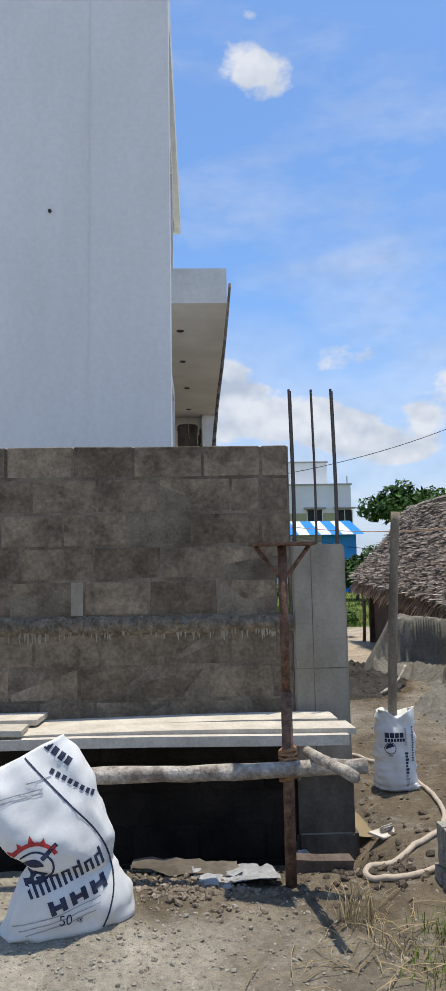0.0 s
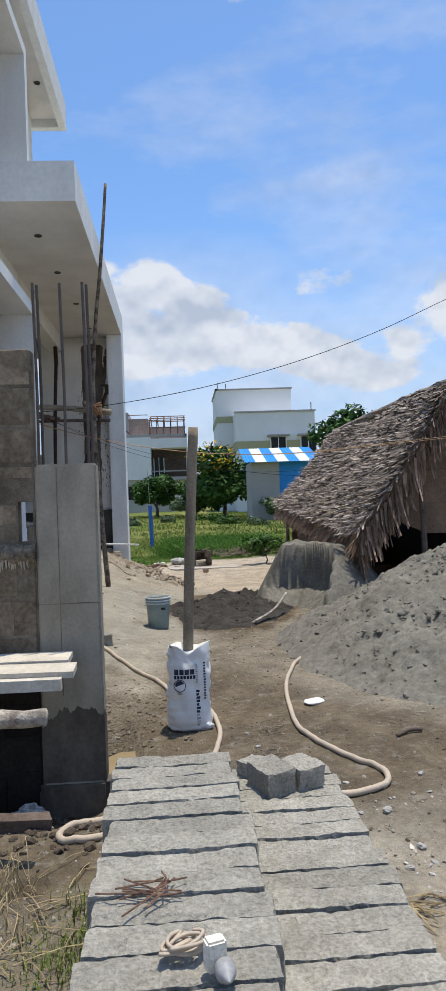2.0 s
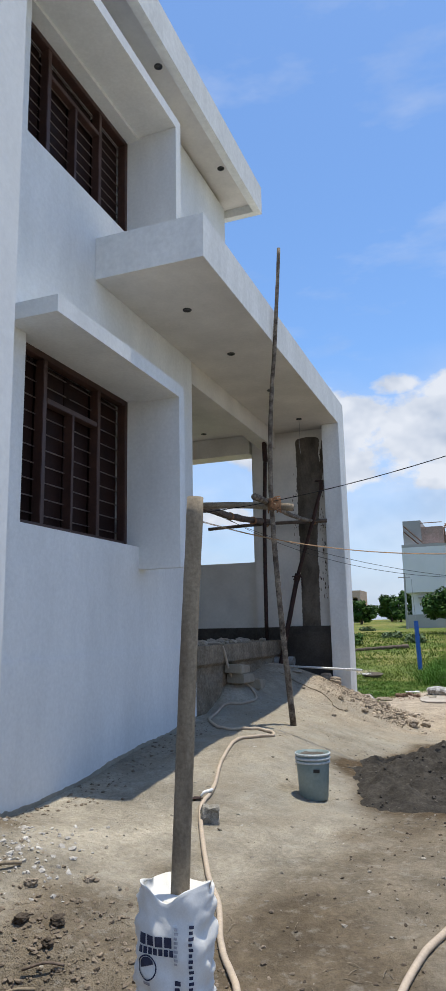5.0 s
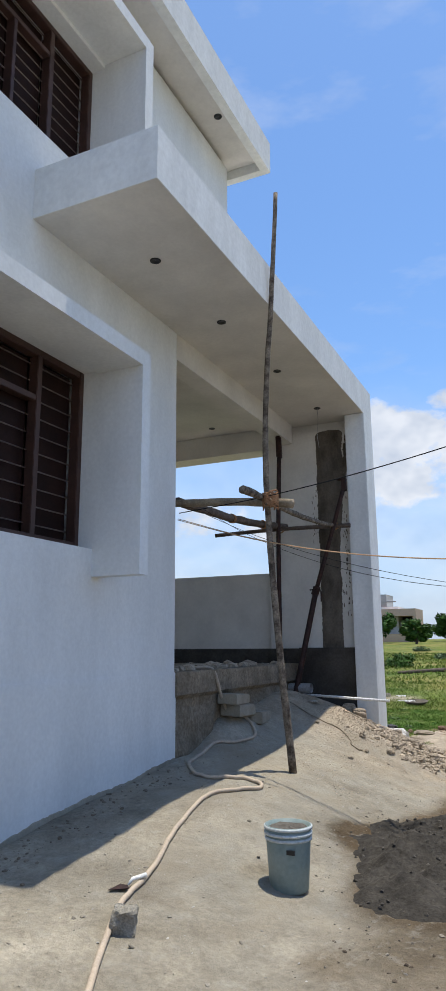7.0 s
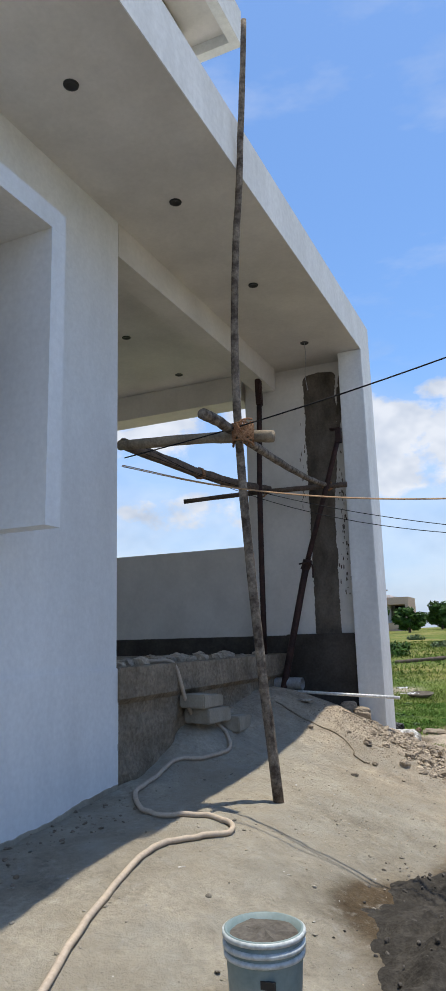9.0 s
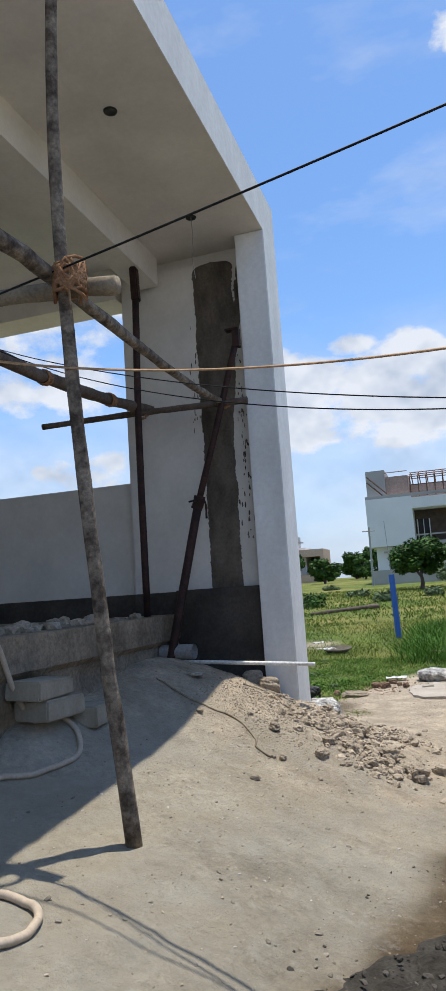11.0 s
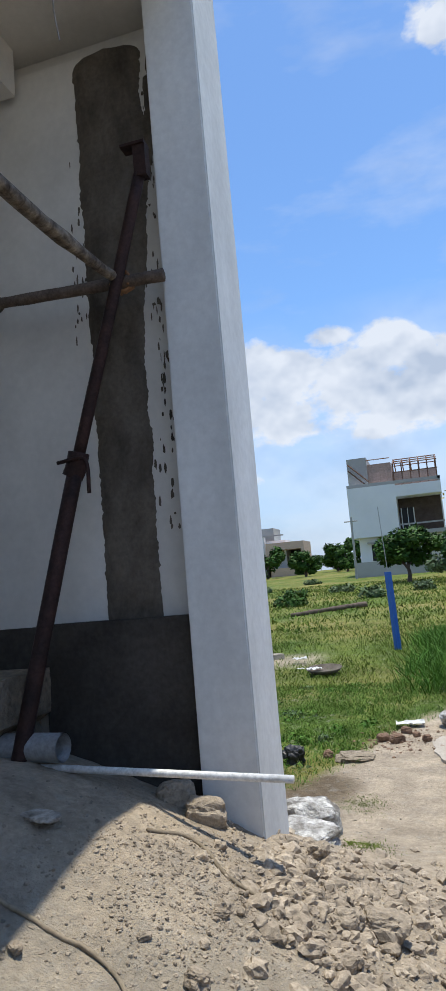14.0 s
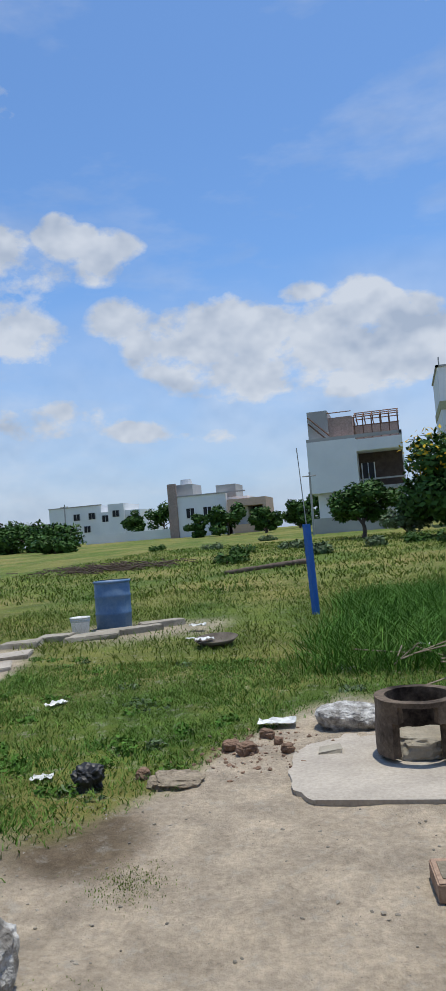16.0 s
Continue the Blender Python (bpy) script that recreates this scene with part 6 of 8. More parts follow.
VINE = [(-0.52, 13.0), (-0.36, 12.92), (-0.2, 12.88), (-0.03, 12.87), (0.15, 12.85), (0.24, 12.8), (0.33, 12.70), (0.36, 12.6), (0.47, 12.55)]
for pts in (VINE, [(0.02, 13.50), (0.15, 13.63), (0.32, 13.51), (0.505, 13.45)]):
    bm = bmesh.new()
    tube(bm, [Vector((q.x, q.y, top(q.x, q.y) + 0.006)) for q in smooth_path([(x, y, 0) for x, y in pts], 6)], 0.0075, 6, 0.6)
    tagged(part("root", bm, PALELOG, smooth=True), "thin dry root lying on the heap of earth", "root", "dry roots")
bm = rock_bm(0.05, 0.1, 0.012, 4, 0.2)
ob = tagged(part("flat_scrap", bm, LOG), "flat scrap of old sole on the heap of earth", "litter")
ob.matrix_world = pose(-0.32, 13.29, top(-0.32, 13.29) + 0.015, 0, 0, 70)
rock("stone", 0.53, 4.2, top(0.53, 4.2) + 0.08, 0.1, 0.08, 0.09, 40, 11, ROCK, "pale crumpled lump at the foot of the wall", "stone", 0.4)
rock("stone", 2.265, 5.53, top(2.265, 5.53) + 0.01, 0.075, 0.055, 0.012, 30, 12, SACK, "flat white flake on the earth", "litter", 0.2)
for k, (x, y, rx) in enumerate(((0.75, 18.05, 0.05), (0.55, 17.8, 0.06), (0.68, 17.7, 0.07), (0.95, 17.75, 0.045), (0.1, 17.3, 0.05), (0.85, 17.95, 0.04))):
    rock("clod", x, y, top(x, y) + rx * 0.5, rx, rx * 0.8, rx * 0.7, 20 * k, 13 + k, REDCLOD, "broken reddish clod near the grass", "clod", 0.4)
scatter("red_crumbs", 420, lambda r: (r.gauss(0.7, 0.2), r.gauss(17.8, 0.25)), (0.003, 0.022), REDCLOD, "reddish crumbs of earth at the grass edge", "soil", 0.6, 1, 33)
scatter("sand_clods", 1500, lambda r: (r.gauss(3.4, 0.55), r.gauss(6.6, 1.0)), (0.004, 0.03), SAND, "crumbly lumps of damp sand on the heap", "sand", 0.7, 1, 18, cone)
# steps of loose blocks at the porch edge
for k, (x, y, z, rz) in enumerate(((-0.69, 11.68, 0.93, 92), (-0.675, 11.76, 0.82, 86), (-0.62, 12.14, top(-0.62, 12.14) + 0.02, 97))):
    bm = box_bm(-0.2, 0.2, -0.12, 0.12, -0.055 if k == 0 else -0.075, 0.05, wob=0.008, seed=k + 40)
    bmesh.ops.bevel(bm, geom=bm.edges[:], offset=0.01, segments=2, affect="EDGES")
    ob = tagged(part("step_block", bm, CONC), "loose concrete block used as a step", "block", "step blocks at the porch")
    ob.matrix_world = pose(x, y, z, 0, 2, rz)
# ---- the field ----


def grass_field():
    r = np.random.RandomState(4)
    rr = random.Random(4)
    verts, faces = [], []

    def blade(x, y, h, w):
        a = rr.uniform(0, 6.28)
        lx, ly = rr.gauss(0, 0.8) * h, rr.gauss(0, 0.8) * h
        z = gh(x, y) - 0.01
        b = len(verts)
        cx, cy = math.cos(a) * w, math.sin(a) * w
        verts.extend(((x - cx, y - cy, z), (x + cx, y + cy, z), (x + lx * 0.4 - cx * 0.7, y + ly * 0.4 - cy * 0.7, z + h * 0.6), (x + lx * 0.4 + cx * 0.7, y + ly * 0.4 + cy * 0.7, z + h * 0.6), (x + lx, y + ly, z + h)))
        faces.extend(((b, b + 1, b + 3, b + 2), (b + 2, b + 3, b + 4)))

    def lush(x, y):
        return sstep(noise.noise((x * 0.5, y * 0.5, 0)) + 0.5 * noise.noise((x * 2, y * 2, 0)), -0.35, 0.25)

    for n, (x0, x1, y0, y1), h, w in ((190000, (-4.0, 4.0, 15.6, 20.8), 0.04, 0.0042), (45000, (-6, 6, 20.5, 29), 0.07, 0.007), (36000, (-14, 10, 28, 56), 0.10, 0.02)):
        for _ in range(n):
            x, y = rr.uniform(x0, x1), rr.uniform(y0, y1)
            if rr.random() < grassy(x, y) * (0.3 + 0.7 * lush(x, y)):
                blade(x, y, h * rr.uniform(0.4, 1.5), w)
        if n > 100000:
            tagged(raw("grass", verts, faces, LUSHGRASS), "short lush green grass at the field's edge", "grass", kind="stuff")
            verts, faces = [], []
    tagged(raw("grass", verts, faces, GRASS), "green grass of the open field", "grass", kind="stuff")
    # the taller stand beside the blue post
    verts, faces = [], []
    for _ in range(15000):
        x, y = rr.uniform(0.5, 4.5), rr.uniform(19.9, 26.0)
        if rr.random() < sstep(x + 0.5 * noise.noise((y, 0, 0)), 0.5, 1.2) * grassy(x, y):
            blade(x, y, rr.uniform(0.12, 0.36), 0.007)
    ob = raw("tall_grass", verts, faces, TALLGRASS)
    tagged(ob, "lush stand of taller green grass round the blue post", "grass", kind="stuff")
    # thin green tufts and straw by the wall and the stack
    verts2, faces2 = [], []

    def tuft(cx, cy, n, h, spread):
        for _ in range(n):
            a, L = rr.uniform(0, 6.28), h * rr.uniform(0.5, 1.2)
            x, y = cx + rr.gauss(0, spread), cy + rr.gauss(0, spread)
            lean = rr.uniform(0.2, 0.8) * L
            z, b, w = top(x, y) - 0.005, len(verts2), 0.0017
            c, s = math.cos(a), math.sin(a)
            verts2.extend(((x - s * w, y + c * w, z), (x + s * w, y - c * w, z), (x + c * lean * 0.5 - s * w, y + s * lean * 0.5 + c * w, z + L * 0.7), (x + c * lean * 0.5 + s * w, y + s * lean * 0.5 - c * w, z + L * 0.7), (x + c * lean, y + s * lean, z + L * 0.85)))
            faces2.extend(((b, b + 1, b + 3, b + 2), (b + 2, b + 3, b + 4)))

    tuft(0.62, 3.25, 90, 0.17, 0.05)
    tuft(0.7, 3.05, 40, 0.1, 0.07)
    ob = raw("straw_tuft", verts2, faces2, DRYGRASS)
    tagged(ob, "dry straw tuft beside the wall", "dry grass", kind="stuff")
    verts2, faces2 = [], []
    tuft(0.99, 2.82, 800, 0.042, 0.12)
    tuft(1.0, 3.1, 120, 0.07, 0.08)
    tuft(0.3, 15.0, 60, 0.02, 0.1)
    tuft(0.6, 15.0, 1500, 0.016, 0.11)
    tuft(0.53, 15.98, 1000, 0.014, 0.085)
    ob = raw("weed_tuft", verts2, faces2, GRASS)
    tagged(ob, "small green weeds on bare earth", "weeds", kind="stuff")
    # loose straw
    verts2, faces2 = [], []
    bm = bmesh.new()
    for _ in range(95):
        c = rr.choice(((0.75, 2.9), (0.65, 3.1), (0.55, 2.9), (0.9, 3.2), (2.45, 2.7)))
        x, y, a, L = c[0] + rr.gauss(0, 0.16), c[1] + rr.gauss(0, 0.14), rr.uniform(0, 6.28), rr.uniform(0.05, 0.26)
        pts = [(x + math.cos(a + 0.15 * t) * L * t, y + math.sin(a + 0.15 * t) * L * t, top(x + math.cos(a) * L * t, y + math.sin(a) * L * t) + 0.006 + 0.02 * math.sin(3.1 * t)) for t in (0, 0.33, 0.66, 1)]
        tube(bm, pts, 0.0019, 4)
    tagged(part("straw", bm, DRYGRASS), "loose dry straw and twigs on the earth", "straw", kind="stuff")


grass_field()


def crown_mesh(name, clumps, count, size, material, parent, seed, hollow=0.55):
    """Leaves set through a few lumpy clumps, denser on the outside."""
    r = random.Random(seed)
    verts, faces = [], []
    vol = [c[3] * c[4] * c[5] for c in clumps]
    for _ in range(count):
        c = r.choices(clumps, vol)[0]
        d = Vector((r.gauss(0, 1), r.gauss(0, 1), r.gauss(0, 1))).normalized()
        q = hollow + (1 - hollow) * r.random() ** 0.5
        q *= 1 + 0.3 * noise.noise(d * 2.2 + Vector((seed + c[0], c[1], 0)))
        p = Vector((c[0] + d.x * c[3] * q, c[1] + d.y * c[4] * q, c[2] + d.z * c[5] * q))
        u = Vector((r.gauss(0, 1), r.gauss(0, 1), r.gauss(0, 0.6))).normalized()
        v = u.cross(d + Vector((0.01, 0.02, 0.4))).normalized()
        s = size * r.uniform(0.6, 1.4)
        b = len(verts)
        verts.extend((tuple(p - u * s), tuple(p + v * s * 0.5), tuple(p + u * s), tuple(p - v * s * 0.5)))
        faces.append((b, b + 1, b + 2, b + 3))
    return raw(name, verts, faces, material, parent)


def tree(name, x, y, h_trunk, clumps, count, leaf, seed, label, material=None, r_trunk=0.12, category="tree"):
    z = gh(x, y)
    e = thing(name, label, category, (x, y, z - 0.05))
    bm = bmesh.new()
    tube(bm, smooth_path([(0, 0, 0), (0.08, 0.02, h_trunk * 0.5), (0, 0, h_trunk)], 5), [r_trunk * (1 - 0.5 * i / 10) for i in range(11)], 8, 0.2, seed)
    part("trunk", bm, BARK, e)
    for c in clumps[:5]:
        bm = bmesh.new()
        tube(bm, smooth_path([(0, 0, h_trunk * 0.8), (c[0] * 0.5, c[1] * 0.5, (h_trunk + c[2]) * 0.5), (c[0], c[1], c[2])], 4), [r_trunk * 0.45 * (1 - 0.8 * i / 8) for i in range(9)], 6)
        part("limb", bm, BARK, e)
    crown_mesh("crown", clumps, count, leaf, material or LEAF, e, seed)
    return e


def clumpy(seed, n, rx, ry, rz, z0, size):
    r = random.Random(seed)
    out = []
    for _ in range(n):
        d = Vector((r.gauss(0, 1), r.gauss(0, 1), r.gauss(0, 1))).normalized() * r.random() ** 0.4
        s = size * r.uniform(0.7, 1.3)
        out.append((d.x * rx, d.y * ry, z0 + d.z * rz, s, s, s * 0.8))
    return out


tree("tree", 8.9, 30.0, 3.0, clumpy(1, 14, 1.5, 1.5, 0.9, 4.1, 0.75), 5200, 0.13, 1, "round green tree behind the thatched hut", None, 0.16)
tree("bush", 7.3, 33.0, 1.0, clumpy(2, 9, 1.0, 1.0, 0.9, 1.9, 0.7), 2600, 0.12, 2, "green shrub beside the shed", None, 0.08, "bush")
b1 = tree("bush", 4.3, 48.0, 1.8, clumpy(3, 16, 2.1, 1.6, 1.7, 2.7, 1.25), 8500, 0.18, 3, "big dark green bush with yellow blossom", None, 0.15, "bush")
crown_mesh("blossom", [(c[0], c[1] - 0.2, c[2] + 0.25, c[3], c[4], c[5]) for c in clumpy(3, 16, 2.1, 1.6, 1.7, 2.7, 1.25) if c[2] > 3.4], 330, 0.12, FLOWER, b1, 33, 0.9)
tree("tree", -0.4, 52.0, 1.0, clumpy(4, 20, 2.0, 1.6, 0.95, 2.0, 0.6), 5200, 0.14, 4, "low spreading green tree in front of the tall house", None, 0.15)
tree("bush", 1.9, 49.0, 0.4, clumpy(5, 8, 0.9, 0.7, 0.4, 0.9, 0.5), 1500, 0.11, 5, "pale dusty shrub at the field's edge", PALELEAF, 0.05, "bush")
tree("bush", 6.7, 40.2, 0.3, clumpy(6, 7, 0.9, 0.4, 0.5, 0.8, 0.4), 1100, 0.10, 6, "low shrub growing along the shed wall", PALELEAF, 0.05, "bush")
for k, (x, y, w, h) in enumerate(((-17.0, 88, 2.6, 3.6), (-12.0, 84, 1.8, 2.6), (-20.5, 88, 1.4, 2.8), (-10.5, 98, 2.2, 4.6), (-7.6, 96, 1.8, 5.0), (-8.6, 92, 1.4, 3.0), (-30.0, 104, 2.6, 5.0), (-27.0, 102, 1.6, 4.0), (-34.0, 104, 2.0, 4.4))):
    tree("tree", x, y, h * 0.4, clumpy(20 + k, 17, w * 0.85, w * 0.7, h * 0.42, h * 0.52, w * 0.3), 1900, 0.24, 20 + k, "distant dark green tree among the houses", None, 0.15)
for k, (x, y, w, h) in enumerate(((-36.5, 80, 3.4, 3.4), (-33, 80, 2.6, 3.0), (-40, 82, 3.2, 3.8), (-44, 84, 3.5, 3.9), (-28.5, 70, 2.0, 1.4))):
    tree("bush", x, y, h * 0.3, clumpy(40 + k, 12, w * 0.9, w * 0.6, h * 0.4, h * 0.42, w * 0.4), 2200, 0.24, 40 + k, "distant green thicket at the field's edge", None, 0.12, "bush")
for k, (x, y) in enumerate(((-3.6, 46), (-5.2, 44), (-1.6, 40), (-4.6, 38), (0.5, 43), (2.4, 44), (-9.0, 52), (-14, 56), (-7, 60), (4.0, 38), (5.2, 36), (3.4, 41))):
    tree("weed_clump", x, y, 0.1, clumpy(60 + k, 5, 0.7, 0.4, 0.12, 0.2, 0.28), 420, 0.09, 60 + k, "low green weeds in the field", LEAF if k % 2 else PALELEAF, 0.02, "weeds")
rw = random.Random(77)
for k in range(70):
    y = rw.uniform(16.6, 21.5)
    x = rw.uniform(-3.0, 0.4 if y < 19 else 4.0)
    if grassy(x, y) > 0.6:
        tree("weed_clump", x, y, 0.03, clumpy(100 + k, 4, 0.12, 0.1, 0.02, 0.05, 0.06), 120, 0.02, 100 + k, "small broad-leaved weed in the grass", TALLGRASS if k % 3 else PALELEAF, 0.006, "weeds")
tree("bush", 5.0, 17.6, 0.3, clumpy(80, 5, 0.35, 0.25, 0.25, 0.45, 0.2), 500, 0.06, 80, "light green shrub beside the hut", LEAF, 0.02, "bush").location.x = 3.35

# ---- houses beyond the field ----


def slabs(name, spans, material, parent, label=""):
    for s in spans:
        ob = part(name, box_bm(*s), material, parent, label)
    return ob


def win(e, x, y, z, w, h, frame_mat=WHITEPAINT, shade=True):
    p = part("window", box_bm(x - w / 2, x + w / 2, y - 0.04, y + 0.1, z, z + h), DARKOPENING, e, "dark window")
    for a in ((x - w / 2 - 0.08, x - w / 2, z, z + h), (x + w / 2, x + w / 2 + 0.08, z, z + h), (x - 0.03, x + 0.03, z, z + h)):
        part("window_frame", box_bm(a[0], a[1], y - 0.07, y + 0.02, a[2], a[3]), frame_mat, p)
    if shade:
        part("sunshade", box_bm(x - w / 2 - 0.3, x + w / 2 + 0.3, y - 0.5, y + 0.02, z + h + 0.08, z + h + 0.2), GREYFAC, p)


# tall white house with an olive band
z0 = gh(8, 58) - 0.2
hA = thing("far_house", "tall white two-storey house with an olive band", "house", (0, 0, 0))
slabs("wall", [(6.1, 12.7, 58.0, 66, z0, 9.1), (4.75, 11.2, 60.5, 67, z0, 11.4)], WHITEPAINT, hA)
slabs("band", [(6.05, 12.75, 57.95, 66.05, 6.0, 6.75), (4.7, 11.25, 60.45, 67.05, 8.6, 9.15)], CREAMBAND, hA, "olive band")
slabs("parapet", [(6.0, 12.8, 57.9, 58.1, 9.1, 9.22), (4.65, 11.3, 60.4, 60.6, 11.4, 11.52), (4.65, 4.85, 60.4, 67.1, 11.4, 11.52)], GREYFAC, hA)
for x in (9.6, 12.1):
    win(hA, x, 57.95, 5.75, 1.2, 1.25)
win(hA, 7.4, 57.98, 2.4, 1.4, 1.4)
for x, z1 in ((4.9, 12.1), (12.5, 9.9), (5.6, 12.0)):
    bm = bmesh.new()
    tube(bm, [(x, 60.8 if x < 10 else 58.4, 9.0 if x > 10 else 11.4), (x, 60.8 if x < 10 else 58.4, z1)], 0.05, 6)
    part("roof_pole", bm, GREYFAC, hA)
# shed with striped sheets
sh = thing("shed", "small shed with a blue and white striped sheet roof", "shed", (0, 0, 0))
zs = gh(7, 41) - 0.1
slabs("wall", [(5.5, 7.15, 41, 44, zs, 3.95)], GREYFAC, sh, "pale grey wall")
slabs("blue_panel", [(7.15, 9.2, 41.1, 44, zs, 3.95)], STRIPEB, sh, "blue sheet wall")
# near-black sheet painted for the unlit inside of the shed
slabs("opening", [(7.5, 8.4, 41.02, 41.12, zs + 0.6, zs + 1.7)], DARKOPENING, sh, "dark opening")
for k in range(7):
    x = 5.1 + k * 0.64
    bm = bmesh.new()
    n = 8
    v0 = [bm.verts.new((x + 0.64 * i / n, 40.4, 3.9 + 0.035 * (i % 2))) for i in range(n + 1)]
    v1 = [bm.verts.new((x + 0.64 * i / n, 44.4, 5.0 + 0.035 * (i % 2))) for i in range(n + 1)]
    for i in range(n):
        bm.faces.new((v0[i], v0[i + 1], v1[i + 1], v1[i]))
    part("roof_sheet", bm, STRIPEB if k % 2 == 0 else STRIPEW, sh)
# tall house with an open rooftop frame
z0 = gh(-1, 68) - 0.2
hB = thing("far_house", "white grey house with raw brick rooftop and steel frame", "house", (0, 0, 0))
slabs("wall", [(-5.1, -1.3, 68.0, 76, 4.3, 8.35), (-1.3, 2.2, 68.0, 76, 7.3, 8.2), (-1.3, 2.2, 70.2, 76, z0, 7.3), (-4.6, -1.3, 68.6, 76, z0, 4.3)], WHITEPAINT, hB)
slabs("balcony_slab", [(-1.3, 2.2, 68.0, 70.2, 4.2, 4.5)], GREYFAC, hB)
slabs("balcony_rail", [(-1.3, 2.2, 68.0, 68.08, 5.0, 5.12)], GREYFAC, hB)
# balcony recess: its shade is painted onto the back
slabs("balcony_back", [(-1.28, 2.1, 70.1, 70.19, 4.5, 7.28)], SHADEWALL, hB)
slabs("parapet", [(-5.1, 2.2, 68.0, 68.2, 8.35, 8.6), (2.0, 2.2, 68.0, 76, 8.2, 8.6)], GREYFAC, hB)
slabs("rooftop_room", [(-5.0, -3.4, 69.0, 74, 8.35, 10.9)], GREYFAC, hB)
slabs("rooftop_wall", [(-3.4, -1.5, 69.3, 74, 8.35, 10.3), (-1.4, 2.0, 70.5, 74, 8.3, 9.6)], RAWBRICK, hB, "raw brick wall")
bm = bmesh.new()
for x in np.linspace(-1.3, 2.0, 6):
    tube(bm, [(x, 68.4, 8.3), (x, 68.4, 10.0), (x, 71, 10.7), (x, 73.6, 10.0)], 0.05, 5)
for y, z in ((68.4, 10.0), (69.7, 10.35), (71, 10.7), (72.3, 10.35), (68.4, 9.3)):
    tube(bm, [(-1.4, y, z), (2.1, y, z)], 0.045, 5)
tube(bm, [(-4.9, 68.6, 10.4), (-3.3, 68.6, 8.8)], 0.06, 5)
tube(bm, [(-4.9, 68.6, 9.9), (-3.3, 68.6, 8.3)], 0.06, 5)
tube(bm, [(-3.4, 68.8, 10.6), (-1.5, 68.8, 10.6)], 0.04, 5)
part("roof_frame", bm, RUST, hB, "rusty steel roof frame")
win(hB, -0.6, 70.1, 4.6, 0.9, 1.9, WHITEPAINT, False)
win(hB, -3.0, 68.58, 2.4, 1.3, 1.3)
slabs("gate_wall", [(-4.8, 2.6, 66.0, 66.2, z0, z0 + 1.3)], GREYFAC, hB)
# row of houses further off
z0 = gh(-20, 95) - 0.2
hC = thing("far_house", "white house with a peach porch and flat roof", "house", (0, 0, 0))
slabs("wall", [(-25.9, -19, 96, 106, z0, 6.9), (-19, -16.5, 97, 106, z0, 6.4)], WHITEPAINT, hC)
slabs("porch", [(-18.6, -13.9, 95.0, 100, 5.1, 6.0), (-18.6, -18.2, 95, 100, z0, 5.1), (-14.3, -13.9, 95, 100, z0, 5.1), (-18.6, -13.9, 95, 95.2, z0, 2.9)], PEACH, hC, "peach painted porch")
# shaded depth of the porch, painted as a near-black back
slabs("porch_back", [(-18.2, -14.3, 99.9, 100, z0, 5.1)], DARKOPENING, hC)
slabs("roof_room", [(-20.4, -17.9, 97, 101, 6.4, 8.0), (-25.9, -23.4, 97, 101, 6.9, 8.5)], GREYFAC, hC)
slabs("dark_bay", [(-26.3, -25.2, 95.7, 96.0, z0, 8.6)], RAWBRICK, hC)
slabs("parapet", [(-26, -16.5, 95.9, 96.1, 6.9, 7.05)], GREYFAC, hC)
for x in (-23.6, -21.4):
    win(hC, x, 95.98, 4.2, 1.0, 1.2, WHITEPAINT, False)
bm = bmesh.new()
lathe(bm, [(0.001, 9.3), (0.7, 9.25), (0.8, 8.5)], 14, -24.8, 99)
part("water_tank", bm, WHITEPAINT, hC, "white rooftop water tank")
z0 = gh(-45, 115) - 0.2
hD = thing("far_house", "long white low house with small windows", "house", (0, 0, 0))
slabs("wall", [(-53, -44, 115, 125, z0, 8.1), (-44, -37.2, 114, 125, z0, 6.9), (-42.2, -39.6, 113.5, 120, z0, 8.0)], WHITEPAINT, hD)
slabs("parapet", [(-53.1, -43.9, 114.9, 115.1, 8.1, 8.25)], GREYFAC, hD)
slabs("shade", [(-52.5, -50, 114.8, 115, 4.0, 5.2)], DARKOPENING, hD)
for x, y, z in ((-48.2, 114.97, 6.0), (-45.6, 114.97, 6.0), (-42.9, 113.97, 5.4), (-38.6, 113.97, 5.0), (-46.5, 114.97, 4.0), (-40.9, 113.47, 6.0)):
    win(hD, x, y, z, 1.0, 1.0, GREYFAC, False)
wl_c = thing("compound_wall", "long pale compound wall in the distance", "wall", (0, 0, 0))
slabs("wall", [(-40, -27, 100.5, 100.8, 1.4, 3.2)], WHITEPAINT, wl_c)
hE = thing("far_house", "small far house with a pale facade", "house", (0, 0, 0))
slabs("wall", [(-9.5, -6.2, 118, 124, 1.5, 6.0)], PEACH, hE)
slabs("roof", [(-9.9, -4.0, 117, 124, 3.9, 4.3)], STRIPEB, hE, "blue sheet roof")
win(hE, -8, 117.98, 4.5, 1.0, 1.0, WHITEPAINT, False)
for x, y, h in ((-37.5, 90, 5.2), (-4.6, 64.0, 4.6)):
    bm = bmesh.new()
    z = gh(x, y)
    tube(bm, [(x, y, z - 0.2), (x + 0.05, y, z + h)], [0.1, 0.07], 8)
    tube(bm, [(x - 0.5, y, z + h - 0.3), (x + 0.5, y, z + h - 0.3)], 0.05, 6)
    tagged(part("utility_pole", bm, GREYFAC), "thin grey utility pole with a cross arm", "pole", "utility poles")

# ---- things in the field ----
bp = thing("blue_post", "blue painted steel post leaning in the tall grass", "post", (0.345, 24.05, gh(0.345, 24.05) - 0.1))
bm = bmesh.new()
tube(bm, [(0.03, 0, 0), (0.0, -0.05, 1.5)], 0.062, 4)
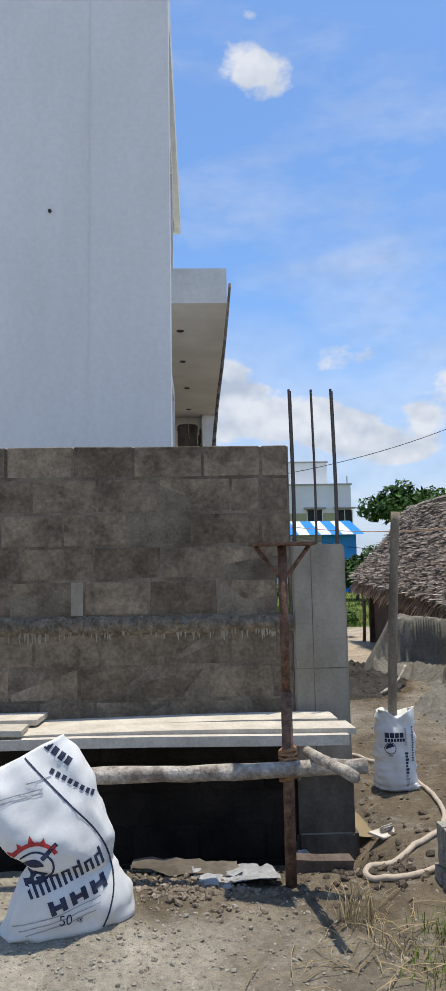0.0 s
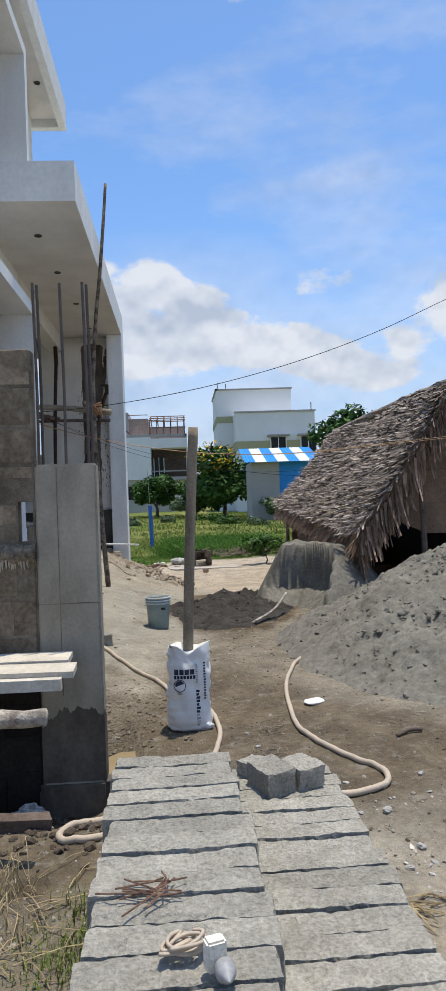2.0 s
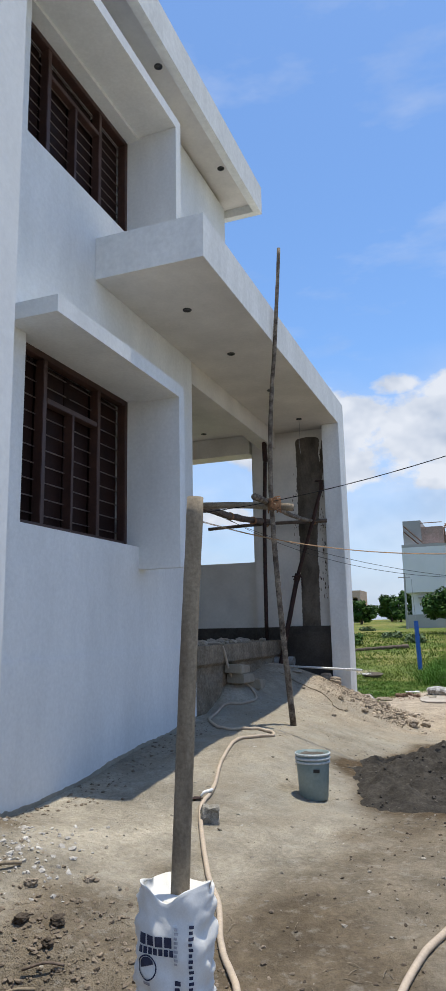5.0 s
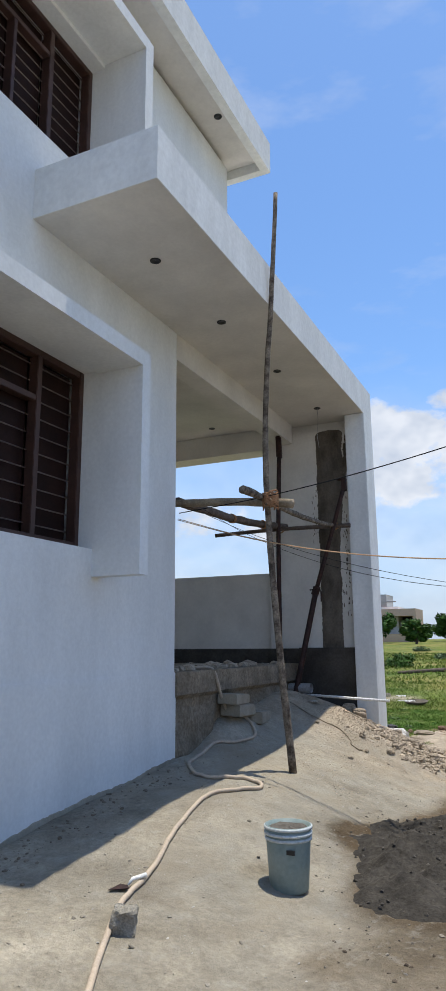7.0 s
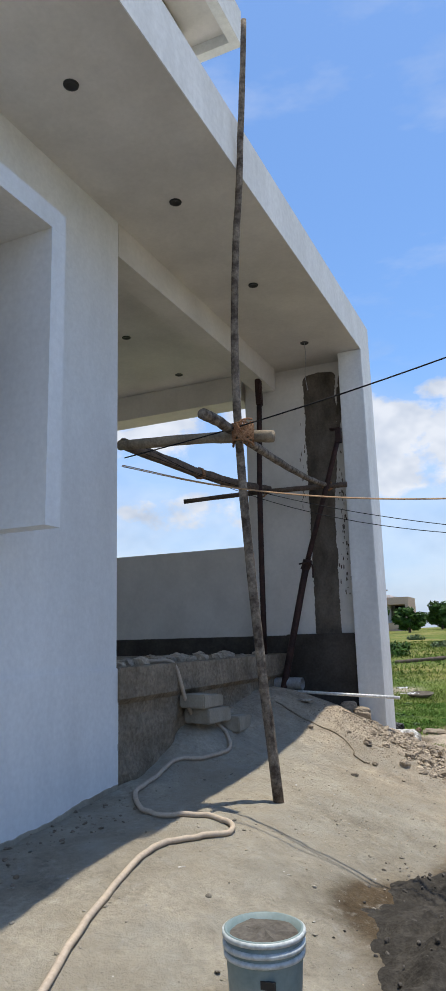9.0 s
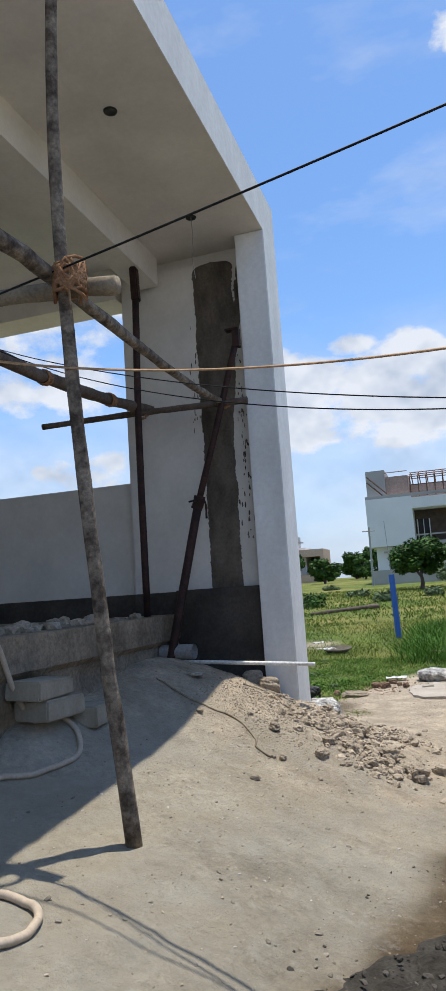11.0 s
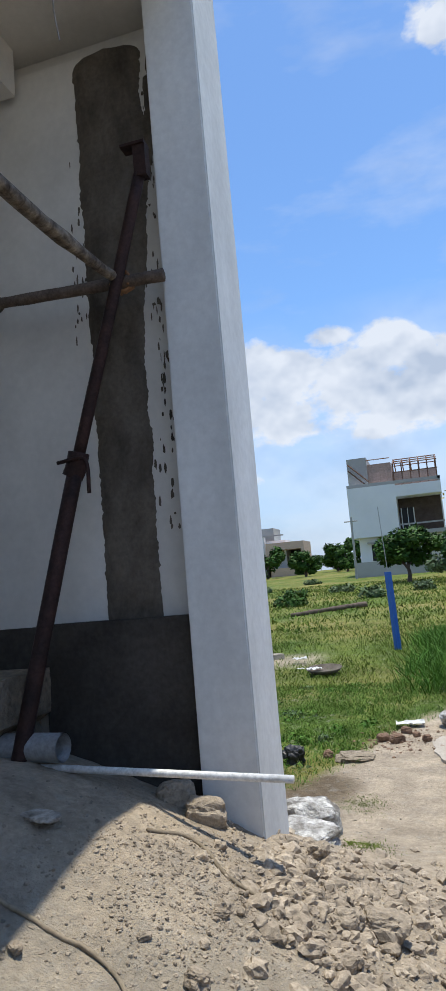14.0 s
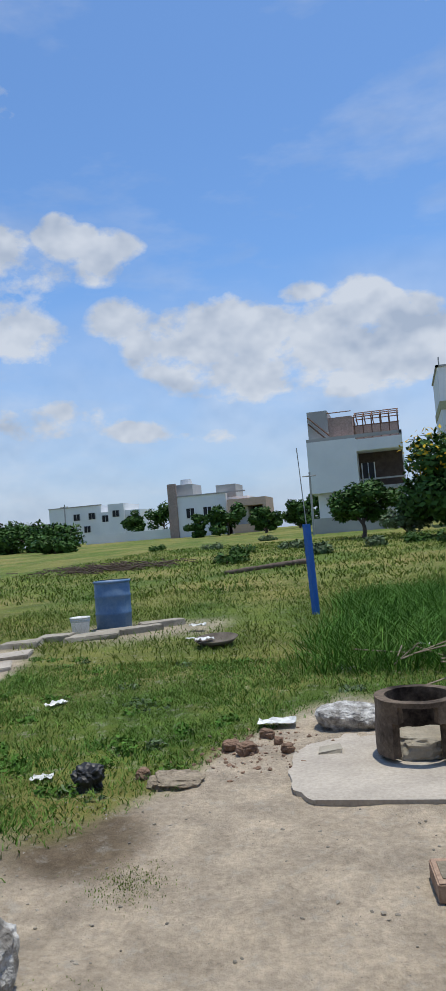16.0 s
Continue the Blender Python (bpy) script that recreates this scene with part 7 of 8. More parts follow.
part("shaft", bm, BLUE, bp)
bm = bmesh.new()
tube(bm, [(0.0, -0.05, 1.5), (-0.05, -0.05, 2.7)], 0.008, 6)
part("rod", bm, GREYFAC, bp, "thin grey rod on top")


def drum():
    x, y = -2.82, 23.65
    e = thing("plastic_drum", "faded blue plastic water drum standing by stone slabs", "drum", (x, y, gh(x, y) - 0.02))
    bm = bmesh.new()
    lathe(bm, [(0.001, 0.0), (0.25, 0.0), (0.28, 0.03), (0.285, 0.25), (0.295, 0.27), (0.285, 0.29), (0.285, 0.52), (0.295, 0.54), (0.285, 0.56), (0.28, 0.76), (0.27, 0.78), (0.26, 0.78), (0.26, 0.4), (0.001, 0.4)], 32)
    part("shell", bm, DRUM, e, "", True)
    bm = bmesh.new()
    lathe(bm, [(0.282, 0.75), (0.3, 0.755), (0.3, 0.785), (0.27, 0.79)], 32)
    part("rim", bm, DRUM, e, "", True)


drum()
bucket("bucket", -3.12, 23.05, 0.12, 0.15, 0.3, PVC, RIM, "small white plastic bucket beside the drum")
for k, (x, y, sx, sy, rz) in enumerate(((-2.35, 23.1, 0.5, 0.16, 30), (-2.75, 22.65, 0.4, 0.13, 14), (-3.35, 22.7, 0.3, 0.12, -10), (-2.0, 23.6, 0.35, 0.14, 35), (-3.7, 22.3, 0.28, 0.16, 10), (-3.55, 21.4, 0.45, 0.22, 20), (-3.3, 20.6, 0.4, 0.2, 30), (-3.1, 19.9, 0.4, 0.2, 40))):
    bm = box_bm(-sx, sx, -sy, sy, -0.05, 0.05 if k < 5 else 0.01, wob=0.02, seed=k + 90)
    bmesh.ops.bevel(bm, geom=bm.edges[:], offset=0.012, segments=2, affect="EDGES")
    ob = tagged(part("stone_slab", bm, CONC if k < 5 else PADCONC), "flat grey stone slab laid on the ground by the drum", "slab", "stone slabs in the field")
    ob.matrix_world = pose(x, y, gh(x, y) + 0.03, 2, -2, rz)
bm = bmesh.new()
lathe(bm, [(0.001, 0.01), (0.2, 0.0), (0.27, 0.06), (0.28, 0.06), (0.21, -0.005), (0.001, 0.0)], 24)
ob = tagged(part("metal_pan", bm, WETCEM, smooth=True), "shallow grey mortar pan lying in the grass", "pan")
ob.matrix_world = pose(-0.6, 21.7, gh(-0.6, 21.7) + 0.05, 5, 0, 0)
log("fallen_trunk", [(-3.4, 33.1, gh(-3.4, 33.1) + 0.05), (-2.4, 33.7, gh(-2.4, 33.7) + 0.1), (-1.2, 34.9, gh(-1.2, 34.9) + 0.12)], (0.06, 0.085), DARKLOG, "fallen dark tree trunk in the grass", "log", 0.4, 10, 11)
log("dry_branch", [(2.75, 20.3, 0.15), (3.15, 20.0, 0.28), (3.6, 19.6, 0.08)], (0.05, 0.025), PALELOG, "pale dry branch at the field's edge", "branch", 0.3, 8, 12)
bm = bmesh.new()
rr = random.Random(6)
for _ in range(120):
    x, y, a, L = 2.9 + rr.gauss(0, 0.45), 20.0 + rr.gauss(0, 0.3), rr.uniform(0, 6.28), rr.uniform(0.2, 0.6)
    z = gh(x, y)
    tube(bm, [(x, y, z + rr.uniform(0.02, 0.25)), (x + math.cos(a) * L, y + math.sin(a) * L, z + rr.uniform(0.0, 0.2))], 0.008, 4)
tagged(part("brushwood", bm, PALELOG), "tangle of dry brushwood at the field's edge", "brushwood", kind="stuff")
bm = bmesh.new()
for _ in range(260):
    x, y, a, L = -9.8 + rr.gauss(0, 1.3), 38.5 + rr.gauss(0, 0.6), rr.gauss(0, 0.9), rr.uniform(0.3, 0.9)
    z = gh(x, y)
    tube(bm, [(x, y, z + rr.uniform(0.02, 0.35)), (x + math.cos(a) * L, y + math.sin(a) * L, z + rr.uniform(0.0, 0.25))], 0.014, 4)
tagged(part("brushwood", bm, BARK), "heap of cut dry branches in the field", "brushwood", kind="stuff")
for k, (x, y, s, rz) in enumerate(((-1.2, 22.9, 0.12, 10), (-0.75, 21.7, 0.12, 40), (-1.4, 19.0, 0.1, 70), (-0.55, 17.2, 0.07, 20), (1.9, 20.9, 0.07, 0), (-1.0, 21.9, 0.06, 0), (0.78, 18.3, 0.14, 5))):
    bm = bmesh.new()
    n = 8
    g = [[bm.verts.new((s * (i / n * 2 - 1), s * 0.55 * (j / n * 2 - 1), 0.35 * s * (1 + noise.noise((i * 0.6 + k * 5, j * 0.6, k))) + (0.06 if y > 19 else 0.0))) for i in range(n + 1)] for j in range(n + 1)]
    for a, b in zip(g, g[1:]):
        for i in range(n):
            bm.faces.new((a[i], a[i + 1], b[i + 1], b[i]))
    ob = tagged(part("litter", bm, SACK), "scrap of white plastic litter on the ground", "litter", "scraps of litter")
    ob.matrix_world = pose(x, y, gh(x, y), 0, 0, rz)


def stove():
    e = thing("clay_stove", "sooty round clay stove with a square fire hole", "stove", (1.8, 17.72, top(1.8, 17.72) + 0.03))
    bm = bmesh.new()
    n, r0, r1 = 40, 0.2, 0.275
    heights = [0, 0.04, 0.1, 0.16, 0.21, 0.26, 0.31, 0.34]

    def at(r, i, z):
        a = 2 * math.pi * i / n
        k = 1 + 0.05 * noise.noise((math.cos(a) * 2, math.sin(a) * 2, z * 6))
        return bm.verts.new((r * k * math.cos(a), r * k * math.sin(a), z))
    out = [[at(r1 - 0.03 * z, i, z) for i in range(n)] for z in heights]
    inn = [[at(r0, i, z) for i in range(n)] for z in heights]

    def hole(i, j):
        a = (360 * (i + 0.5) / n) % 360
        return 237 < a < 303 and (j < 4 or (j < 6 and 246 < a < 294))
    for j in range(len(heights) - 1):
        for i in range(n):
            k = (i + 1) % n
            if not hole(i, j):
                bm.faces.new((out[j][i], out[j][k], out[j + 1][k], out[j + 1][i]))
                bm.faces.new((inn[j][k], inn[j][i], inn[j + 1][i], inn[j + 1][k]))
            else:
                for (a, b, c) in ((i - 1, j, "l"), (i + 1, j, "r"), (i, j - 1, "b"), (i, j + 1, "t")):
                    if not hole(a % n, b):
                        if c == "l":
                            bm.faces.new((out[j][i], inn[j][i], inn[j + 1][i], out[j + 1][i]))
                        elif c == "r":
                            bm.faces.new((out[j][k], out[j + 1][k], inn[j + 1][k], inn[j][k]))
                        elif c == "b":
                            bm.faces.new((out[j][i], out[j][k], inn[j][k], inn[j][i]))
                        else:
                            bm.faces.new((out[j + 1][i], inn[j + 1][i], inn[j + 1][k], out[j + 1][k]))
    for i in range(n):
        k = (i + 1) % n
        bm.faces.new((out[-1][i], out[-1][k], inn[-1][k], inn[-1][i]))
    part("body", bm, CHAR, e)
    bm = rock_bm(0.17, 0.17, 0.09, 4, 0.3)
    part("ash", bm, CONC, e, "pale heap of ash").location = (0, 0, 0.03)


def pad():
    bm = bmesh.new()
    pts = [(1.0 + 0.28 * (1 - math.cos(t)), 17.55 + 0.62 * math.sin(t)) for t in np.linspace(-1.57, 1.57, 40)] + [(2.6, 18.25), (2.7, 17.0)]
    lo = [bm.verts.new((x, y, top(x, y) - 0.05)) for x, y in pts]
    hi = [bm.verts.new((x + 0.05 * noise.noise((x * 5, y * 5, 0)) + 0.02 * noise.noise((x * 17, y * 17, 0)), y + 0.05 * noise.noise((x * 5, y * 5, 5)) + 0.02 * noise.noise((x * 17, y * 17, 5)), top(1.8, 17.6) + 0.006)) for x, y in pts]
    n = len(pts)
    bm.faces.new(hi)
    for i in range(n):
        bm.faces.new((lo[i], lo[(i + 1) % n], hi[(i + 1) % n], hi[i]))
    bmesh.ops.recalc_face_normals(bm, faces=bm.faces[:])
    cp = tagged(part("concrete_pad", bm, PADCONC), "flat cracked concrete pad on the earth", "pad")
    bm = box_bm(-0.07, 0.07, -0.06, 0.06, -0.01, 0.012, wob=0.012, seed=4)
    part("raised_patch", bm, CONC, cp, "small raised square patch").matrix_local = pose(1.22, 17.77, top(1.8, 17.6) + 0.012, 0, 0, 10)


pad()
stove()
ob = tagged(part("brick", box_bm(-0.05, 0.05, -0.11, 0.11, -0.035, 0.04, bevel=0.006), BRICK), "dull red brick with a frog lying on the earth", "brick")
ob.matrix_world = pose(1.86, 16.05, top(1.86, 16.05) + 0.035, 0, 0, 8)
part("frog", box_bm(-0.025, 0.025, -0.07, 0.07, 0.041, 0.044), MORTAR, ob, "stamped hollow")

# ---- small things in the yard ----


def brush():
    e = thing("whitewash_brush", "wide bristle brush with a wooden handle on the blocks", "brush", (1.24, 1.66, 0.602))
    e.rotation_euler = (0, 0, radians(-16))
    e.scale = (0.85, 0.85, 0.85)
    bm = box_bm(-0.005, 0.06, -0.045, 0.045, 0.0, 0.03, bevel=0.005)
    part("ferrule", bm, BRISTLE, e, "pale metal band")
    bm = bmesh.new()
    tube(bm, smooth_path([(0.06, 0, 0.017), (0.09, 0, 0.02), (0.15, 0, 0.021), (0.22, 0, 0.019)], 5), [0.017, 0.014, 0.011, 0.0105, 0.011, 0.012, 0.013, 0.013, 0.013, 0.0135, 0.014, 0.0145, 0.0145, 0.014, 0.013, 0.012], 10)
    part("handle", bm, PLANK, e, "worn wooden handle", True)
    r = random.Random(2)
    bm = bmesh.new()
    for _ in range(420):
        y, z = r.uniform(-0.04, 0.04), r.uniform(0.004, 0.026)
        L, sp = r.uniform(0.07, 0.12), r.uniform(-0.8, 0.8)
        tube(bm, [(0.0, y, z), (-L * 0.5, y * 1.15 + sp * 0.01, z * 0.9), (-L, y * 1.4 + sp * 0.05, max(0.002, z * 0.5))], 0.0016, 3, cap=False)
    part("bristles", bm, BRISTLE, e)


brush()


def cord():
    r = random.Random(9)
    e = thing("electric_cord", "coiled beige cord with a white box on the blocks", "cord", (1.34, 1.86, 0.602))
    bm = bmesh.new()
    loops = []
    for k in range(6):
        a0, sx, sy, ox, oy = r.uniform(0, 6.28), r.uniform(0.022, 0.04), r.uniform(0.014, 0.028), r.gauss(0, 0.01), r.gauss(0, 0.01)
        loops += [(ox + sx * math.cos(a0 + t * 0.7), oy + sy * math.sin(a0 + t * 0.7) + 0.3 * sx * math.cos(a0 + t * 0.7), 0.006 + 0.004 * k + 0.003 * math.sin(t * 1.3)) for t in range(9)]
    tube(bm, smooth_path(loops, 3), 0.0038, 6)
    part("coil", bm, HOSE, e, "", True)
    p = part("box", box_bm(-0.019, 0.019, -0.015, 0.015, 0, 0.056, bevel=0.004), BRISTLE, e, "small white box")
    p.location, p.rotation_euler = (0.05, -0.055, 0.0), (0, 0, 0.3)


cord()
bm = bmesh.new()
lathe(bm, [(0.001, 0.0), (0.016, 0.0), (0.019, 0.004), (0.019, 0.022), (0.016, 0.03), (0.004, 0.055), (0.001, 0.06)], 24)
ob = tagged(part("plumb_bob", bm, GREYPVC, smooth=True), "grey metal plumb bob lying on the blocks", "plumb bob")
ob.matrix_world = pose(1.405, 1.79, 0.614, 80, 0, 6)
bm = bmesh.new()
r = random.Random(12)
for _ in range(11):
    a, L = r.gauss(0, 0.5), r.uniform(0.05, 0.13)
    x, y = r.gauss(0, 0.03), r.gauss(0, 0.02)
    tube(bm, [(x - L * math.cos(a), y - L * math.sin(a), 0.005), (x, y, 0.012), (x + L * 0.5 * math.cos(a + 0.8), y + L * 0.5 * math.sin(a + 0.8), 0.005)], 0.0021, 5)
ob = tagged(part("rusty_wire", bm, RUST), "bunch of rusty tying wire on the blocks", "wire", kind="stuff")
ob.matrix_world = pose(1.27, 2.06, 0.602)
tr = thing("wooden_float", "small plasterer's float of pale wood on the earth", "float", (1.08, 4.5, top(1.08, 4.5) + 0.015))
tr.rotation_euler = (0.1, 0.1, 0.8)
part("blade", box_bm(-0.12, 0.12, -0.055, 0.055, 0, 0.012, bevel=0.002), PLANK, tr)
part("handle", box_bm(-0.07, 0.07, -0.012, 0.012, 0.012, 0.05, bevel=0.008), LOG, tr)
tw = thing("trowel", "dark steel trowel with a pale handle on the earth", "trowel", (0.3, 8.02, top(0.3, 8.02) + 0.012))
tw.rotation_euler = (0, 0, 1.1)
bm = bmesh.new()
v = [bm.verts.new(p) for p in ((-0.11, 0, 0), (0, -0.05, 0), (0.02, 0, 0.003), (0, 0.05, 0), (-0.11, 0, 0.003), (0, -0.05, 0.003), (0, 0.05, 0.003))]
bm.faces.new((v[4], v[5], v[2], v[6]))
bm.faces.new((v[0], v[3], v[1]))
part("blade", bm, BLACKSTEEL, tw)
bm = bmesh.new()
tube(bm, [(0.02, 0, 0.003), (0.05, 0, 0.03), (0.14, 0, 0.035)], [0.006, 0.012, 0.014], 8)
part("handle", bm, PVC, tw, "pale handle", True)
# boards and sheets at the foot of the block wall
for k, (x0, x1, y, z, h, m) in enumerate(((0.4, 0.72, 3.78, -0.02, 0.09, DARKLOG), (-0.3, 0.3, 3.85, -0.06, 0.025, LOG), (-0.25, 0.33, 3.98, -0.1, 0.02, GREYFAC), (-0.2, 0.1, 3.74, 0.0, 0.012, SACK))):
    bm = box_bm(x0, x1, y - (0.02 if k == 0 else 0.06), y + (0.02 if k == 0 else 0.06), z, z + h, wob=0.015, seed=k + 70)
    bmesh.ops.subdivide_edges(bm, edges=[e for e in bm.edges if e.calc_length() > 0.2], cuts=5)
    for v in bm.verts:
        v.co += noise.noise_vector(v.co * 6) * 0.012
    tagged(part("scrap_board", bm, m), "dirty scrap board lying in the trench by the wall", "board", "scraps by the wall")
# shovel in the mortar
log("shovel_handle", [(2.15, 8.75, top(2.15, 8.75) + 0.03), (2.45, 9.1, top(2.45, 9.1) + 0.12), (2.66, 9.4, top(2.66, 9.4) + 0.26)], (0.018, 0.016), LOG, "wooden shovel handle lying in the wet mortar", "shovel", 0.05, 8, 3)
# rubble on the porch floor
scatter_r = random.Random(31)
bm = bmesh.new()
for k in range(60):
    y = scatter_r.uniform(10.8, 13.6)
    x, s = -0.95 - scatter_r.random() ** 2 * 0.7, scatter_r.uniform(0.015, 0.06)
    b2 = rock_bm(s * 1.3, s, s * 0.7, k, 0.4, 1)
    me = bpy.data.meshes.new("t")
    b2.to_mesh(me)
    b2.free()
    start = len(bm.verts)
    bm.from_mesh(me)
    bm.verts.ensure_lookup_table()
    bmesh.ops.translate(bm, vec=(x, y, 1.25 + s * 0.4), verts=bm.verts[start:])
    bpy.data.meshes.remove(me)
tagged(part("porch_rubble", bm, CLOD), "lumps of rubble on the unfinished porch floor", "rubble", kind="stuff")

bm = bmesh.new()
pts = [(0.98 + 0.2 * math.cos(a) * (1 + 0.25 * noise.noise((math.cos(a) * 1.5, math.sin(a) * 1.5, 3))), 4.86 + 0.26 * math.sin(a) * (1 + 0.25 * noise.noise((math.cos(a) * 1.5, math.sin(a) * 1.5, 5)))) for a in np.linspace(0, 6.28, 40)[:-1]]
bm.faces.new([bm.verts.new((x, y, gh(0.98, 4.86) + 0.03)) for x, y in pts])
tagged(part("puddle", bm, PUDDLE), "shallow muddy brown puddle beside the column", "puddle", kind="structure")
bm = bmesh.new()
rr = random.Random(44)
for _ in range(24):
    a, L = rr.uniform(0, 6.28), rr.uniform(0.05, 0.15)
    x, y = 0.6 + rr.gauss(0, 0.09), 5.42 + rr.gauss(0, 0.06)
    z = top(x, y)
    tube(bm, [(x, y, z + 0.01), (x + L * 0.5 * math.cos(a), y + L * 0.5 * math.sin(a), z + rr.uniform(0.03, 0.12)), (x + L * math.cos(a + 0.4), y + L * math.sin(a + 0.4), z + 0.01)], 0.004, 5)
tagged(part("root_tangle", bm, DARKLOG), "tangle of dark dry roots dug out of the soil", "roots", kind="stuff")
for x0, y0, seed in ((1.884, 5.06, 61), (1.813, 4.52, 62)):
    bm, rr = bmesh.new(), random.Random(seed)
    for _ in range(16):
        a, L = rr.uniform(0, 6.28), rr.uniform(0.06, 0.15)
        x, y = x0 + rr.gauss(0, 0.05), y0 + rr.gauss(0, 0.06)
        pts = [(x + L * t * math.cos(a + 1.6 * t), y + L * t * math.sin(a + 1.6 * t)) for t in (0.0, 0.35, 0.7, 1.0)]
        tube(bm, smooth_path([(px, py, top(px, py) + h) for (px, py), h in zip(pts, (0.004, rr.uniform(0.01, 0.035), rr.uniform(0.01, 0.03), 0.004))], 3), 0.0024, 5)
    tagged(part("straw_tangle", bm, PALELOG), "loose tangle of dry pale straw on the trodden earth", "straw", kind="stuff")
for k, (a, b, r0) in enumerate((((0.385, 5.396), (0.566, 5.567), 0.008), ((0.44, 5.31), (0.707, 5.583), 0.008), ((-0.1, 6.03), (0.0, 6.21), 0.011), ((0.47, 5.6), (0.64, 5.68), 0.006))):
    bm = bmesh.new()
    tube(bm, smooth_path([(a[0], a[1], top(*a) + 0.03), ((a[0] + b[0]) / 2 + 0.01, (a[1] + b[1]) / 2, max(top(*a), top(*b)) + 0.03), (b[0], b[1], top(*b) + 0.015)], 5), r0, 6, 0.3, k)
    tagged(part("stick", bm, PALELOG if k < 3 else DARKLOG, smooth=True), "dry bare stick lying on the dug soil", "stick", "sticks on the soil")
for k, (x, y, s) in enumerate(((0.62, 5.46, 0.055), (0.7, 5.4, 0.04), (0.3, 5.82, 0.035), (0.45, 5.9, 0.04), (0.5, 5.75, 0.03), (0.15, 6.1, 0.035), (0.35, 6.35, 0.03))):
    rock("clod", x, y, top(x, y) + s * 0.4, s, s * 0.8, s * 0.6, 41 * k, 80 + k, CLOD if k > 4 else DARKSOIL, "crumbling clod of dug brown soil", "clod", 0.5)


# crumpled sheets in the shade under the planks
def sheet(x, y, sx, sy, rz, material, seed, label):
    bm = bmesh.new()
    n = 16
    g = []
    for j in range(n + 1):
        row = []
        for i in range(n + 1):
            u, v = sx * (i / n * 2 - 1), sy * (j / n * 2 - 1)
            u2, v2 = u + 0.1 * noise.noise((u * 5, v * 5, seed)), v + 0.09 * noise.noise((u * 5, v * 5, seed + 9))
            row.append(bm.verts.new((u2, v2, 0.012 + 0.03 * noise.noise((u * 8, v * 14, seed)) + 0.01 * noise.noise((u * 22, v * 30, seed)))))
        g.append(row)
    for a, b in zip(g, g[1:]):
        for i in range(n):
            bm.faces.new((a[i], a[i + 1], b[i + 1], b[i]))
    ob = tagged(part("crumpled_sheet", bm, material, smooth=True), label, "sheet", "scraps by the wall")
    ob.matrix_world = pose(x, y, top(x, y) + 0.01, 0, 0, rz)


sheet(0.12, 3.66, 0.2, 0.1, 8, GREYPVC, 3, "crumpled grey plastic sheet lying by the wall")
sheet(-0.12, 3.76, 0.26, 0.09, -6, WETCEM, 5, "crumpled dusty grey sheet lying by the wall")
sheet(0.02, 3.55, 0.1, 0.03, 4, GREYPVC, 7, "crumpled white plastic scrap lying by the wall")
sheet(0.5, 3.98, 0.1, 0.08, 30, BLACK, 11, "crumpled black plastic at the foot of the wall")

# loose stones, stubble and sticks on the trodden earth
scatter("plaster_flakes", 170, lambda r: (r.gauss(2.45, 0.28), r.gauss(3.3, 0.35)), (0.003, 0.02), CRUMB, "pale crumbs of plaster on the trodden earth", "rubble", 0.4, 1, 61)
scatter("plaster_flakes", 260, lambda r: (r.uniform(-0.2, 1.6), r.uniform(7.4, 12.6)), (0.002, 0.012), CRUMB, "pale crumbs of plaster on the slope", "rubble", 0.4, 1, 62)
scatter("soil_crumbs", 900, lambda r: (r.gauss(-0.1, 0.22), r.gauss(3.5, 0.14)), (0.003, 0.026), BROWNSOIL, "crumbs of brown soil heaped before the planks", "soil", 0.7, 1, 63)
scatter("soil_crumbs", 900, lambda r: (r.gauss(1.0, 0.3), r.gauss(5.7, 0.4)), (0.002, 0.018), BROWNSOIL, "crumbs of brown soil beside the sack", "soil", 0.6, 1, 64)
scatter("soil_crumbs", 1100, lambda r: (r.uniform(1.4, 3.0), r.uniform(3.2, 8.2)), (0.002, 0.014), DARKSOIL, "dark crumbs of earth trodden into the yard", "soil", 0.5, 1, 65)
stub = random.Random(66)
bm = bmesh.new()
for _ in range(110):
    cx, cy = stub.choice(((1.95, 4.7), (1.75, 4.45), (2.3, 3.5), (2.55, 3.6), (1.15, 6.2), (1.9, 5.9), (2.7, 5.1), (0.5, 6.1)))
    x, y, a, L = cx + stub.gauss(0, 0.16), cy + stub.gauss(0, 0.16), stub.uniform(0, 6.28), stub.uniform(0.02, 0.09)
    x2, y2 = x + L * math.cos(a), y + L * math.sin(a)
    tube(bm, [(x, y, top(x, y) + 0.004), ((x + x2) / 2, (y + y2) / 2, top(x, y) + 0.01), (x2, y2, top(x2, y2) + 0.004)], 0.0016, 4)
tagged(part("straw", bm, PALELOG), "short bits of dry straw trodden into the yard", "straw", kind="stuff")
